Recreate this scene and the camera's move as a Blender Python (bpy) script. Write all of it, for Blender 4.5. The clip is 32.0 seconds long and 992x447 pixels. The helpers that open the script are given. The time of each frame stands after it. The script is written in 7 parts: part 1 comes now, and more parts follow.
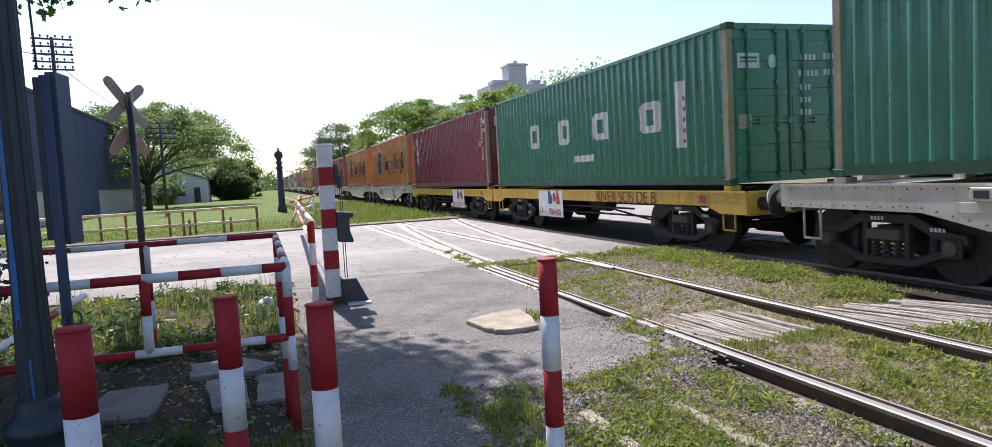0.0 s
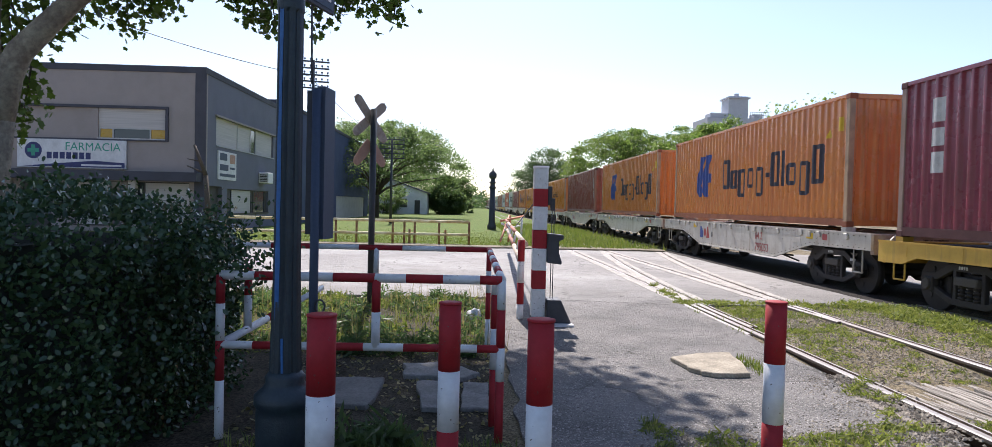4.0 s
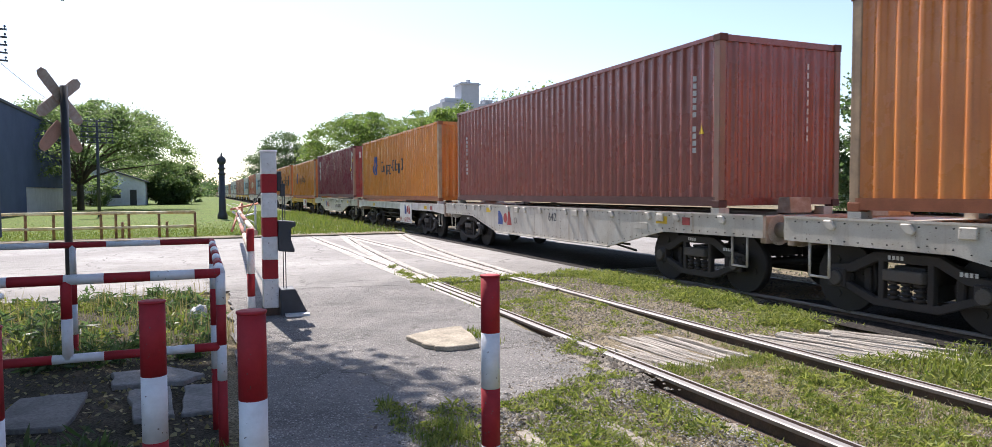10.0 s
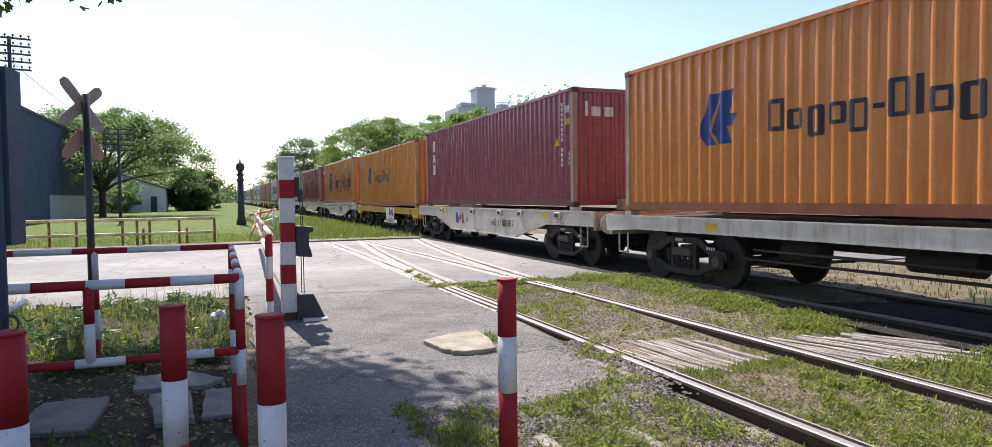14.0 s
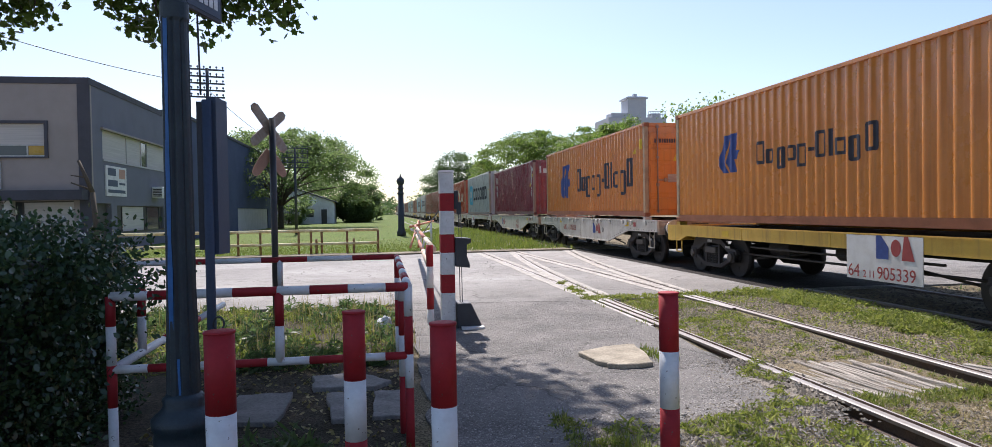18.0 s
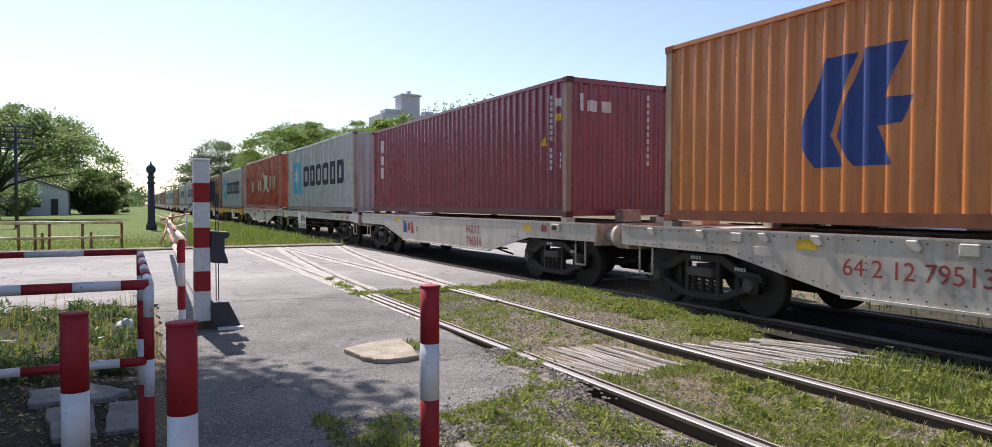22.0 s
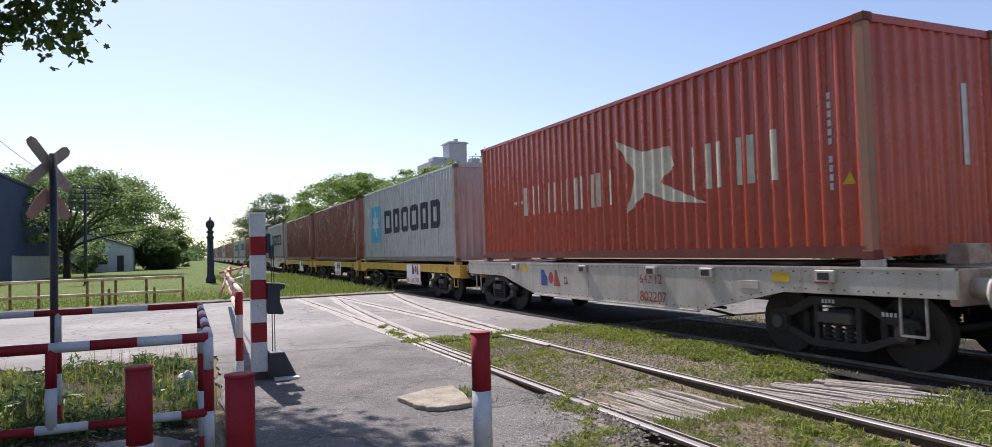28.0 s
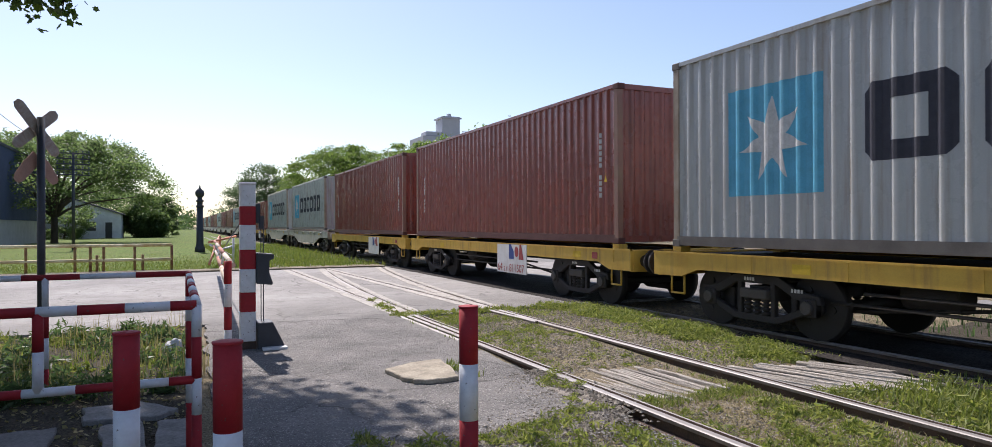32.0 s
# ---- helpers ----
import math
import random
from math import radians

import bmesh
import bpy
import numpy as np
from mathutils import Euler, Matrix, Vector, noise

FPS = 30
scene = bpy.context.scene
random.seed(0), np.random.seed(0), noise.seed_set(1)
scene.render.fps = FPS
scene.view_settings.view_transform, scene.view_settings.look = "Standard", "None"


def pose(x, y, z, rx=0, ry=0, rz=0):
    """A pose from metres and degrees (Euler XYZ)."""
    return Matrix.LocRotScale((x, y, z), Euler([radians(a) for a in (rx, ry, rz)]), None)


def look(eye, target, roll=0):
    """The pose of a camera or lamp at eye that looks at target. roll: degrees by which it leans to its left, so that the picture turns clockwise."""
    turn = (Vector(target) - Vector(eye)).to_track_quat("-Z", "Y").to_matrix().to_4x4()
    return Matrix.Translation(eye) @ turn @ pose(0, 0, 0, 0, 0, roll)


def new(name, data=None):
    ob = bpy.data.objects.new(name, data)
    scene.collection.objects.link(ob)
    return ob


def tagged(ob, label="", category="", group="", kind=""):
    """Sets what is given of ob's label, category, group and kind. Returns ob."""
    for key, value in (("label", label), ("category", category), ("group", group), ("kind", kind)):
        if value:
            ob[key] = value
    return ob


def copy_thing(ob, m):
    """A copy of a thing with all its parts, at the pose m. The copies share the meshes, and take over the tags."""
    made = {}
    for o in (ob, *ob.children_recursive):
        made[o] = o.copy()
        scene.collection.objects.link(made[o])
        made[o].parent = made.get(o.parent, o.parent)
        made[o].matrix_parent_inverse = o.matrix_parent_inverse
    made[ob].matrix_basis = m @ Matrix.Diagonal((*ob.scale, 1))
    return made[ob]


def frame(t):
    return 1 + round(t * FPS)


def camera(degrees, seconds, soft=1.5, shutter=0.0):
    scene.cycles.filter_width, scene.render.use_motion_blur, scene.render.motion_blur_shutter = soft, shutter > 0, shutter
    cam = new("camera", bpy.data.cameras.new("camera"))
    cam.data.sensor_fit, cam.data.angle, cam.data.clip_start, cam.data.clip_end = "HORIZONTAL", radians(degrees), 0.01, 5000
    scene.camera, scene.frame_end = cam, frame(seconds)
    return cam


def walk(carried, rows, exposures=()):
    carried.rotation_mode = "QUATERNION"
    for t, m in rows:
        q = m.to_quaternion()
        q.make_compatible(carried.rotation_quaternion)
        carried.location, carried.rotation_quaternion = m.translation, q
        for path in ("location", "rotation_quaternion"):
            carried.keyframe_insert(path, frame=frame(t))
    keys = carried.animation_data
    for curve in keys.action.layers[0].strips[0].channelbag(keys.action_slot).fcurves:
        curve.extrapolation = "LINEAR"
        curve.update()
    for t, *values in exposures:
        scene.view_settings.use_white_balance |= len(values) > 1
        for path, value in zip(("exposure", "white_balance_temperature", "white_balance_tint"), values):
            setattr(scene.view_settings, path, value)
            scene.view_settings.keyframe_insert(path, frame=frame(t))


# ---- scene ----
cam = camera(70.44, 32.0, soft=0.5, shutter=0.08)
PATH = [
    (0.0, 0.098, -0.011, 1.620, -18.684, -3.970, 3.066),
    (0.5, 0.088, -0.007, 1.616, -17.289, -3.834, 1.175),
    (1.0, 0.083, 0.013, 1.612, -15.935, -4.455, 0.066),
    (1.5, 0.061, 0.030, 1.608, -15.618, -4.694, -0.108),
    (2.0, 0.051, 0.048, 1.598, -13.463, -5.300, 0.355),
    (2.5, 0.054, 0.055, 1.605, -13.442, -4.446, -0.057),
    (3.0, 0.029, 0.062, 1.595, -10.945, -5.370, 1.181),
    (3.5, 0.008, 0.062, 1.605, -3.876, -2.877, 0.750),
    (4.0, 0.004, 0.040, 1.600, -2.074, -1.468, -1.384),
    (4.5, 0.009, -0.006, 1.599, -4.821, -1.342, -1.962),
    (6.5, 0.009, 0.004, 1.601, -4.700, -1.691, -1.344),
    (7.0, 0.016, -0.004, 1.603, -4.743, -1.698, -1.418),
    (7.5, 0.028, -0.016, 1.606, -7.219, -2.229, -1.201),
    (8.0, 0.042, -0.017, 1.607, -10.783, -2.929, -1.459),
    (8.5, 0.081, -0.021, 1.613, -14.607, -3.012, -1.186),
    (9.0, 0.121, 0.018, 1.605, -24.974, -3.033, 0.675),
    (9.5, 0.115, 0.019, 1.599, -22.616, -2.885, -0.128),
    (10.0, 0.116, 0.018, 1.599, -22.904, -2.583, 0.256),
    (10.5, 0.115, 0.022, 1.596, -20.951, -2.241, -0.535),
    (11.0, 0.116, 0.024, 1.594, -21.015, -2.991, -0.106),
    (11.5, 0.118, 0.018, 1.593, -21.688, -2.850, 0.539),
    (12.0, 0.121, 0.016, 1.594, -21.657, -2.881, 0.807),
    (12.5, 0.119, 0.016, 1.593, -21.062, -2.536, 0.701),
    (13.0, 0.115, 0.011, 1.592, -21.364, -2.590, 0.314),
    (13.5, 0.117, 0.006, 1.597, -21.464, -2.676, 0.276),
    (14.0, 0.117, 0.015, 1.596, -21.571, -2.224, 0.658),
    (14.5, 0.115, 0.017, 1.594, -21.843, -2.115, 0.203),
    (15.0, 0.116, 0.026, 1.597, -22.079, -2.310, 0.537),
    (15.5, 0.064, -0.002, 1.601, -9.411, -0.802, 1.907),
    (17.5, 0.040, -0.010, 1.604, -7.384, -0.185, 1.309),
    (18.0, 0.051, -0.014, 1.604, -9.401, -1.114, 0.969),
    (18.5, 0.057, -0.012, 1.603, -11.923, -1.166, 0.725),
    (19.0, 0.120, -0.029, 1.600, -24.553, 1.287, -1.440),
    (19.5, 0.116, -0.007, 1.592, -25.558, -0.209, -0.083),
    (20.0, 0.113, 0.001, 1.591, -25.730, -0.457, -0.946),
    (20.5, 0.112, 0.012, 1.587, -26.586, -1.088, -1.095),
    (21.0, 0.115, 0.017, 1.588, -26.692, -1.203, -1.037),
    (21.5, 0.113, 0.003, 1.590, -27.121, -1.429, -0.292),
    (22.0, 0.114, 0.011, 1.589, -27.753, -1.592, -0.155),
    (22.5, 0.115, 0.006, 1.588, -27.909, -1.512, 0.247),
    (23.0, 0.116, 0.005, 1.586, -27.819, -1.423, 0.315),
    (23.5, 0.101, 0.010, 1.590, -22.193, 0.068, -0.494),
    (24.0, 0.074, -0.005, 1.588, -17.426, 0.024, 0.705),
    (24.5, 0.072, -0.017, 1.591, -15.867, 0.553, 1.642),
    (26.5, 0.124, -0.047, 1.603, -25.362, 1.524, 3.042),
    (27.0, 0.123, -0.042, 1.601, -25.647, 1.189, 2.336),
    (27.5, 0.123, -0.049, 1.600, -26.205, 1.540, 1.643),
    (28.0, 0.113, -0.014, 1.597, -23.728, 2.043, 1.642),
    (28.5, 0.113, -0.021, 1.593, -19.057, 1.961, 2.655),
    (29.0, 0.089, -0.024, 1.608, -19.552, 0.568, 2.453),
    (29.5, 0.082, -0.014, 1.602, -18.326, 1.030, 1.872),
    (30.0, 0.081, -0.019, 1.600, -18.093, 0.856, 1.490),
    (30.5, 0.086, -0.017, 1.599, -18.591, 1.214, 1.953),
    (31.0, 0.103, -0.006, 1.595, -19.144, 0.672, 2.091),
    (31.5, 0.117, -0.014, 1.596, -21.490, 1.125, 1.868),
    (32.0, 0.114, -0.018, 1.589, -24.480, 0.113, 0.211),
]
EXPOSURES = [(0.0, 0.68, 6270, 20), (2.0, 0.98, 6210, 19), (3.0, 0.95, 6220, 19), (4.0, 0.63, 6270, 18), (7.0, 0.66, 6170, 17), (8.0, 0.78, 6290, 17), (9.0, 0.8, 6340, 17), (13.0, 0.74, 6390, 17), (18.0, 0.49, 6290, 18), (20.0, 0.45, 6340, 18), (23.0, 0.47, 6370, 19), (28.0, 0.31, 6290, 20), (32.0, 0.33, 6320, 19)]

walk(cam, [(t, pose(x, y, z, 90 + p, r, w)) for t, x, y, z, w, p, r in PATH], EXPOSURES)

# ---- light ----
SUN_AZ, SUN_EL = radians(-5), radians(50)
world = bpy.data.worlds.new("sky")
scene.world = world
world.use_nodes = True
wn = world.node_tree
wn.nodes.clear()
sky = wn.nodes.new("ShaderNodeTexSky")
sky.sky_type, sky.sun_disc = "NISHITA", False
sky.sun_elevation, sky.sun_rotation = SUN_EL, SUN_AZ
sky.air_density, sky.dust_density, sky.ozone_density = 1.0, 0.8, 1.4
wbg = wn.nodes.new("ShaderNodeBackground")
wbg.inputs["Strength"].default_value = 0.12
wout = wn.nodes.new("ShaderNodeOutputWorld")
wn.links.new(sky.outputs[0], wbg.inputs[0])
wn.links.new(wbg.outputs[0], wout.inputs[0])
sun = new("sun", bpy.data.lights.new("sun", "SUN"))
sun.data.energy, sun.data.angle, sun.data.color = 5.0, radians(0.6), (1.0, 0.95, 0.87)
sun.matrix_world = look((math.sin(SUN_AZ) * math.cos(SUN_EL) * 60, math.cos(SUN_AZ) * math.cos(SUN_EL) * 60, math.sin(SUN_EL) * 60), (0, 0, 0))


# ---- materials ----
def surface(name, base, rough=0.7, metal=0.0, other=None, amount=0.5, scale=6.0, grain=0.12, bump=0.15, bump_scale=60.0,
            spec=0.5, each=0.0, stretch=(1, 1, 1), streak=None, chips=None):
    """Paint, stone or metal: base colour, blotches of a second colour, fine grain, relief; each: how far pieces differ; streak: a colour of run-down dirt."""
    m = bpy.data.materials.new(name)
    m.use_nodes = True
    n, link = m.node_tree.nodes, m.node_tree.links.new
    bsdf = n["Principled BSDF"]
    bsdf.inputs["Metallic"].default_value = metal
    bsdf.inputs["Specular IOR Level"].default_value = spec
    co = n.new("ShaderNodeTexCoord")
    mp = n.new("ShaderNodeMapping")
    mp.inputs["Scale"].default_value = stretch
    link(co.outputs["Object"], mp.inputs[0])
    info = n.new("ShaderNodeObjectInfo")

    def cloud(sc, detail=4.0, vec=None):
        t = n.new("ShaderNodeTexNoise")
        t.inputs["Scale"].default_value, t.inputs["Detail"].default_value = sc, detail
        t.inputs["Roughness"].default_value = 0.62
        link((vec or mp).outputs[0], t.inputs["Vector"])
        return t

    big, small = cloud(scale, 5), cloud(bump_scale, 3)
    ramp = n.new("ShaderNodeMapRange")
    ramp.inputs["From Min"].default_value, ramp.inputs["From Max"].default_value = 0.38, 0.66
    ramp.inputs["To Max"].default_value = amount
    link(big.outputs[0], ramp.inputs[0])
    mix = n.new("ShaderNodeMix")
    mix.data_type = "RGBA"
    mix.inputs["A"].default_value = (*base, 1)
    mix.inputs["B"].default_value = (*(other or [c * 0.6 for c in base]), 1)
    link(ramp.outputs[0], mix.inputs["Factor"])
    col = mix.outputs["Result"]
    if streak:
        sm = n.new("ShaderNodeMapping")
        sm.inputs["Scale"].default_value = (5.0, 5.0, 0.35)
        link(co.outputs["Object"], sm.inputs[0])
        st = cloud(1.6, 5, sm)
        sr = n.new("ShaderNodeMapRange")
        sr.inputs["From Min"].default_value, sr.inputs["From Max"].default_value, sr.inputs["To Max"].default_value = 0.52, 0.78, 0.7
        link(st.outputs[0], sr.inputs[0])
        m2 = n.new("ShaderNodeMix")
        m2.data_type = "RGBA"
        m2.inputs["B"].default_value = (*streak, 1)
        link(col, m2.inputs["A"])
        link(sr.outputs[0], m2.inputs["Factor"])
        col = m2.outputs["Result"]
    if chips:
        ct = cloud(38.0, 4)
        cr = n.new("ShaderNodeMapRange")
        cr.inputs["From Min"].default_value, cr.inputs["From Max"].default_value = 0.66, 0.69
        link(ct.outputs[0], cr.inputs[0])
        m3 = n.new("ShaderNodeMix")
        m3.data_type = "RGBA"
        m3.inputs["B"].default_value = (*chips, 1)
        link(col, m3.inputs["A"])
        link(cr.outputs[0], m3.inputs["Factor"])
        col = m3.outputs["Result"]
    gr = n.new("ShaderNodeMapRange")
    lo_hi = (0.37, 0.63) if grain > 0.5 else (0.25, 0.75)
    gr.inputs["From Min"].default_value, gr.inputs["From Max"].default_value = lo_hi
    gr.inputs["To Min"].default_value, gr.inputs["To Max"].default_value = 1 - grain, 1 + grain
    link(small.outputs[0], gr.inputs[0])
    hsv = n.new("ShaderNodeHueSaturation")
    link(col, hsv.inputs["Color"])
    if each:
        rv = n.new("ShaderNodeMapRange")
        rv.inputs["To Min"].default_value, rv.inputs["To Max"].default_value = 1 - each, 1 + each
        link(info.outputs["Random"], rv.inputs[0])
        mul = n.new("ShaderNodeMath")
        mul.operation = "MULTIPLY"
        link(rv.outputs[0], mul.inputs[0])
        link(gr.outputs[0], mul.inputs[1])
        link(mul.outputs[0], hsv.inputs["Value"])
    else:
        link(gr.outputs[0], hsv.inputs["Value"])
    link(hsv.outputs[0], bsdf.inputs["Base Color"])
    rr = n.new("ShaderNodeMapRange")
    rr.inputs["To Min"].default_value, rr.inputs["To Max"].default_value = max(rough - 0.12, 0.05), min(rough + 0.12, 1)
    link(big.outputs[0], rr.inputs[0])
    link(rr.outputs[0], bsdf.inputs["Roughness"])
    if bump:
        bp = n.new("ShaderNodeBump")
        bp.inputs["Strength"].default_value, bp.inputs["Distance"].default_value = bump, 0.02
        link(small.outputs[0], bp.inputs["Height"])
        link(bp.outputs[0], bsdf.inputs["Normal"])
    return m


def foliage(name, base, other, gloss=0.45, through_light=0.35):
    """Leaves: two greens by island, light that passes through them."""
    m = bpy.data.materials.new(name)
    m.use_nodes = True
    n, link = m.node_tree.nodes, m.node_tree.links.new
    bsdf = n["Principled BSDF"]
    geo = n.new("ShaderNodeNewGeometry")
    mix = n.new("ShaderNodeMix")
    mix.data_type = "RGBA"
    mix.inputs["A"].default_value, mix.inputs["B"].default_value = (*base, 1), (*other, 1)
    link(geo.outputs["Random Per Island"], mix.inputs["Factor"])
    link(mix.outputs["Result"], bsdf.inputs["Base Color"])
    bsdf.inputs["Roughness"].default_value = gloss
    tr = n.new("ShaderNodeBsdfTranslucent")
    hue = n.new("ShaderNodeHueSaturation")
    hue.inputs["Value"].default_value, hue.inputs["Saturation"].default_value = 1.6, 1.1
    link(mix.outputs["Result"], hue.inputs["Color"])
    link(hue.outputs[0], tr.inputs["Color"])
    ms = n.new("ShaderNodeMixShader")
    ms.inputs[0].default_value = through_light
    link(bsdf.outputs[0], ms.inputs[1])
    link(tr.outputs[0], ms.inputs[2])
    link(ms.outputs[0], n["Material Output"].inputs["Surface"])
    return m


def glass_pane(name, tint=(0.05, 0.06, 0.07)):
    m = bpy.data.materials.new(name)
    m.use_nodes = True
    b = m.node_tree.nodes["Principled BSDF"]
    b.inputs["Base Color"].default_value, b.inputs["Roughness"].default_value = (*tint, 1), 0.08
    return m


# ---- mesh helpers ----
def box(bm, lo, hi, m=None):
    """A box between two corners, moved by m."""
    vs = [bm.verts.new((x, y, z)) for x in (lo[0], hi[0]) for y in (lo[1], hi[1]) for z in (lo[2], hi[2])]
    for a in ((0, 1, 3, 2), (4, 6, 7, 5), (0, 4, 5, 1), (2, 3, 7, 6), (0, 2, 6, 4), (1, 5, 7, 3)):
        bm.faces.new([vs[i] for i in a])
    if m is not None:
        bmesh.ops.transform(bm, matrix=m, verts=vs)
    return vs


def tube(bm, a, b, r0, r1=None, seg=12, caps=True):
    """A round bar from a to b."""
    a, b = Vector(a), Vector(b)
    r1 = r0 if r1 is None else r1
    q = (b - a).to_track_quat("Z", "Y")
    rings = []
    for p, r in ((a, r0), (b, r1)):
        rings.append([bm.verts.new(p + q @ Vector((r * math.cos(2 * math.pi * i / seg), r * math.sin(2 * math.pi * i / seg), 0))) for i in range(seg)])
    for i in range(seg):
        f = bm.faces.new((rings[0][i], rings[0][(i + 1) % seg], rings[1][(i + 1) % seg], rings[1][i]))
        f.smooth = True
    if caps:
        bm.faces.new(rings[0][::-1])
        bm.faces.new(rings[1])


def lathe(bm, profile, seg=20, at=(0, 0, 0)):
    """Turns (radius, height) pairs about the upright axis."""
    rings = [[bm.verts.new((at[0] + r * math.cos(2 * math.pi * i / seg), at[1] + r * math.sin(2 * math.pi * i / seg), at[2] + h)) for i in range(seg)] for r, h in profile]
    for lo, hi in zip(rings, rings[1:]):
        for i in range(seg):
            bm.faces.new((lo[i], lo[(i + 1) % seg], hi[(i + 1) % seg], hi[i])).smooth = True
    bm.faces.new(rings[0][::-1])
    bm.faces.new(rings[-1])


def plate(bm, outline, y0, y1, axis=1):
    """A flat outline given in the plane across an axis, drawn out from y0 to y1 along it. axis 0: outline is (y, z); 1: (x, z); 2: (x, y)."""
    def put(u, v, w):
        return ((w, u, v), (u, w, v), (u, v, w))[axis]
    a = [bm.verts.new(put(u, v, y0)) for u, v in outline]
    b = [bm.verts.new(put(u, v, y1)) for u, v in outline]
    bm.faces.new(a)
    bm.faces.new(b[::-1])
    for i in range(len(a)):
        j = (i + 1) % len(a)
        bm.faces.new((a[j], a[i], b[i], b[j]))


def finish(bm, bevel=0.0, segments=1):
    bmesh.ops.recalc_face_normals(bm, faces=bm.faces)
    if bevel:
        bmesh.ops.bevel(bm, geom=[e for e in bm.edges if len(e.link_faces) == 2 and e.calc_face_angle(0) > 0.5], offset=bevel, segments=segments, affect="EDGES", clamp_overlap=True)
    return bm


def part(name, bm, material, parent=None, label="", m=None, bevel=0.0):
    """Links a bmesh as one mesh object under a thing or a part."""
    finish(bm, bevel)
    me = bpy.data.meshes.new(name)
    bm.to_mesh(me)
    bm.free()
    for one in (material if isinstance(material, (list, tuple)) else [material]):
        me.materials.append(one)
    ob = new(name, me)
    ob.parent = parent
    if m is not None:
        ob.matrix_basis = m
    if label:
        ob["label"] = label
    return ob


def sweep(bm, points, radius, seg=8, closed=False):
    """One bent bar through the points; radius is one number or one for each point."""
    pts = [Vector(p) for p in points]
    n, rings = len(pts), []
    for i, p in enumerate(pts):
        d = (pts[(i + 1) % n] - pts[i - 1]) if closed or 0 < i < n - 1 else (pts[1] - pts[0] if i == 0 else pts[-1] - pts[-2])
        q = d.to_track_quat("Z", "Y")
        r = radius[i] if isinstance(radius, (list, tuple)) else radius
        rings.append([bm.verts.new(p + q @ Vector((r * math.cos(2 * math.pi * k / seg), r * math.sin(2 * math.pi * k / seg), 0))) for k in range(seg)])
    for a, b in zip(rings, rings[1:] + (rings[:1] if closed else [])):
        for k in range(seg):
            bm.faces.new((a[k], a[(k + 1) % seg], b[(k + 1) % seg], b[k])).smooth = True
    if not closed:
        bm.faces.new(rings[0][::-1])
        bm.faces.new(rings[-1])


def thing(name, label, category, group="", kind="", m=None):
    ob = tagged(new(name), label, category, group, kind)
    ob.empty_display_size = 0.2
    if m is not None:
        ob.matrix_basis = m
    return ob


def again(ob, parent, m, name=None):
    """Another object on the same mesh."""
    o = new(name or ob.name.split(".")[0], ob.data)
    o.parent, o.matrix_basis = parent, m
    return o


# ---- colours of the place ----
GRASS_SOIL = surface("dry_soil_with_grass", (0.235, 0.195, 0.13), 0.95, other=(0.12, 0.10, 0.055), amount=0.9, scale=1.6, grain=0.6, bump=0.9, bump_scale=60, spec=0.1)
ASPHALT = surface("worn_grey_asphalt", (0.25, 0.24, 0.22), 0.9, other=(0.17, 0.165, 0.155), amount=0.9, scale=0.9, grain=0.4, bump=0.7, bump_scale=55, spec=0.25)
SLAB = surface("buff_concrete_slab", (0.37, 0.325, 0.25), 0.9, other=(0.22, 0.195, 0.15), amount=0.8, scale=5, grain=0.3, bump=0.4, bump_scale=50, spec=0.2, each=0.15)
RAIL_HEAD = surface("polished_rail_steel", (0.33, 0.315, 0.30), 0.62, metal=0.45, other=(0.20, 0.17, 0.145), amount=0.6, scale=3, grain=0.15, bump=0.05, bump_scale=30, stretch=(1, 0.15, 1))
RAIL_SIDE = surface("rusty_rail_steel", (0.10, 0.06, 0.04), 0.85, other=(0.055, 0.04, 0.03), amount=0.8, scale=8, grain=0.25, bump=0.3)
RAIL_WORN = surface("worn_rail_flank", (0.22, 0.19, 0.17), 0.6, metal=0.4, other=(0.16, 0.12, 0.09), amount=0.7, scale=6, grain=0.15, bump=0.1)
SLEEPER = surface("weathered_grey_timber", (0.36, 0.32, 0.27), 0.9, other=(0.22, 0.19, 0.15), amount=0.8, scale=3, grain=0.3, bump=0.7, bump_scale=14, stretch=(0.5, 8, 8), spec=0.15, each=0.2)
BALLAST = surface("dirty_stone_ballast", (0.17, 0.15, 0.12), 0.95, other=(0.09, 0.08, 0.06), amount=0.9, scale=12, grain=0.4, bump=1.0, bump_scale=30, spec=0.1)
RED = surface("faded_red_paint", (0.37, 0.022, 0.028), 0.65, spec=0.3, other=(0.28, 0.025, 0.028), amount=0.6, scale=7, grain=0.1, bump=0.12, bump_scale=30, chips=(0.12, 0.08, 0.07))
WHITE = surface("chipped_white_paint", (0.74, 0.74, 0.74), 0.55, other=(0.60, 0.59, 0.57), amount=0.5, scale=14, grain=0.06, bump=0.12, bump_scale=30, chips=(0.14, 0.10, 0.085))
POST_GREEN = surface("dark_green_post_paint", (0.012, 0.024, 0.034), 0.5, other=(0.03, 0.048, 0.055), amount=0.7, scale=6, grain=0.2, bump=0.15)
BLUE_RUN = surface("blue_paint_run", (0.02, 0.13, 0.36), 0.5, scale=20, bump=0.1)
STEEL_DARK = surface("dark_grey_steel", (0.045, 0.05, 0.06), 0.55, other=(0.03, 0.03, 0.035), amount=0.6, scale=5, grain=0.12, bump=0.1)
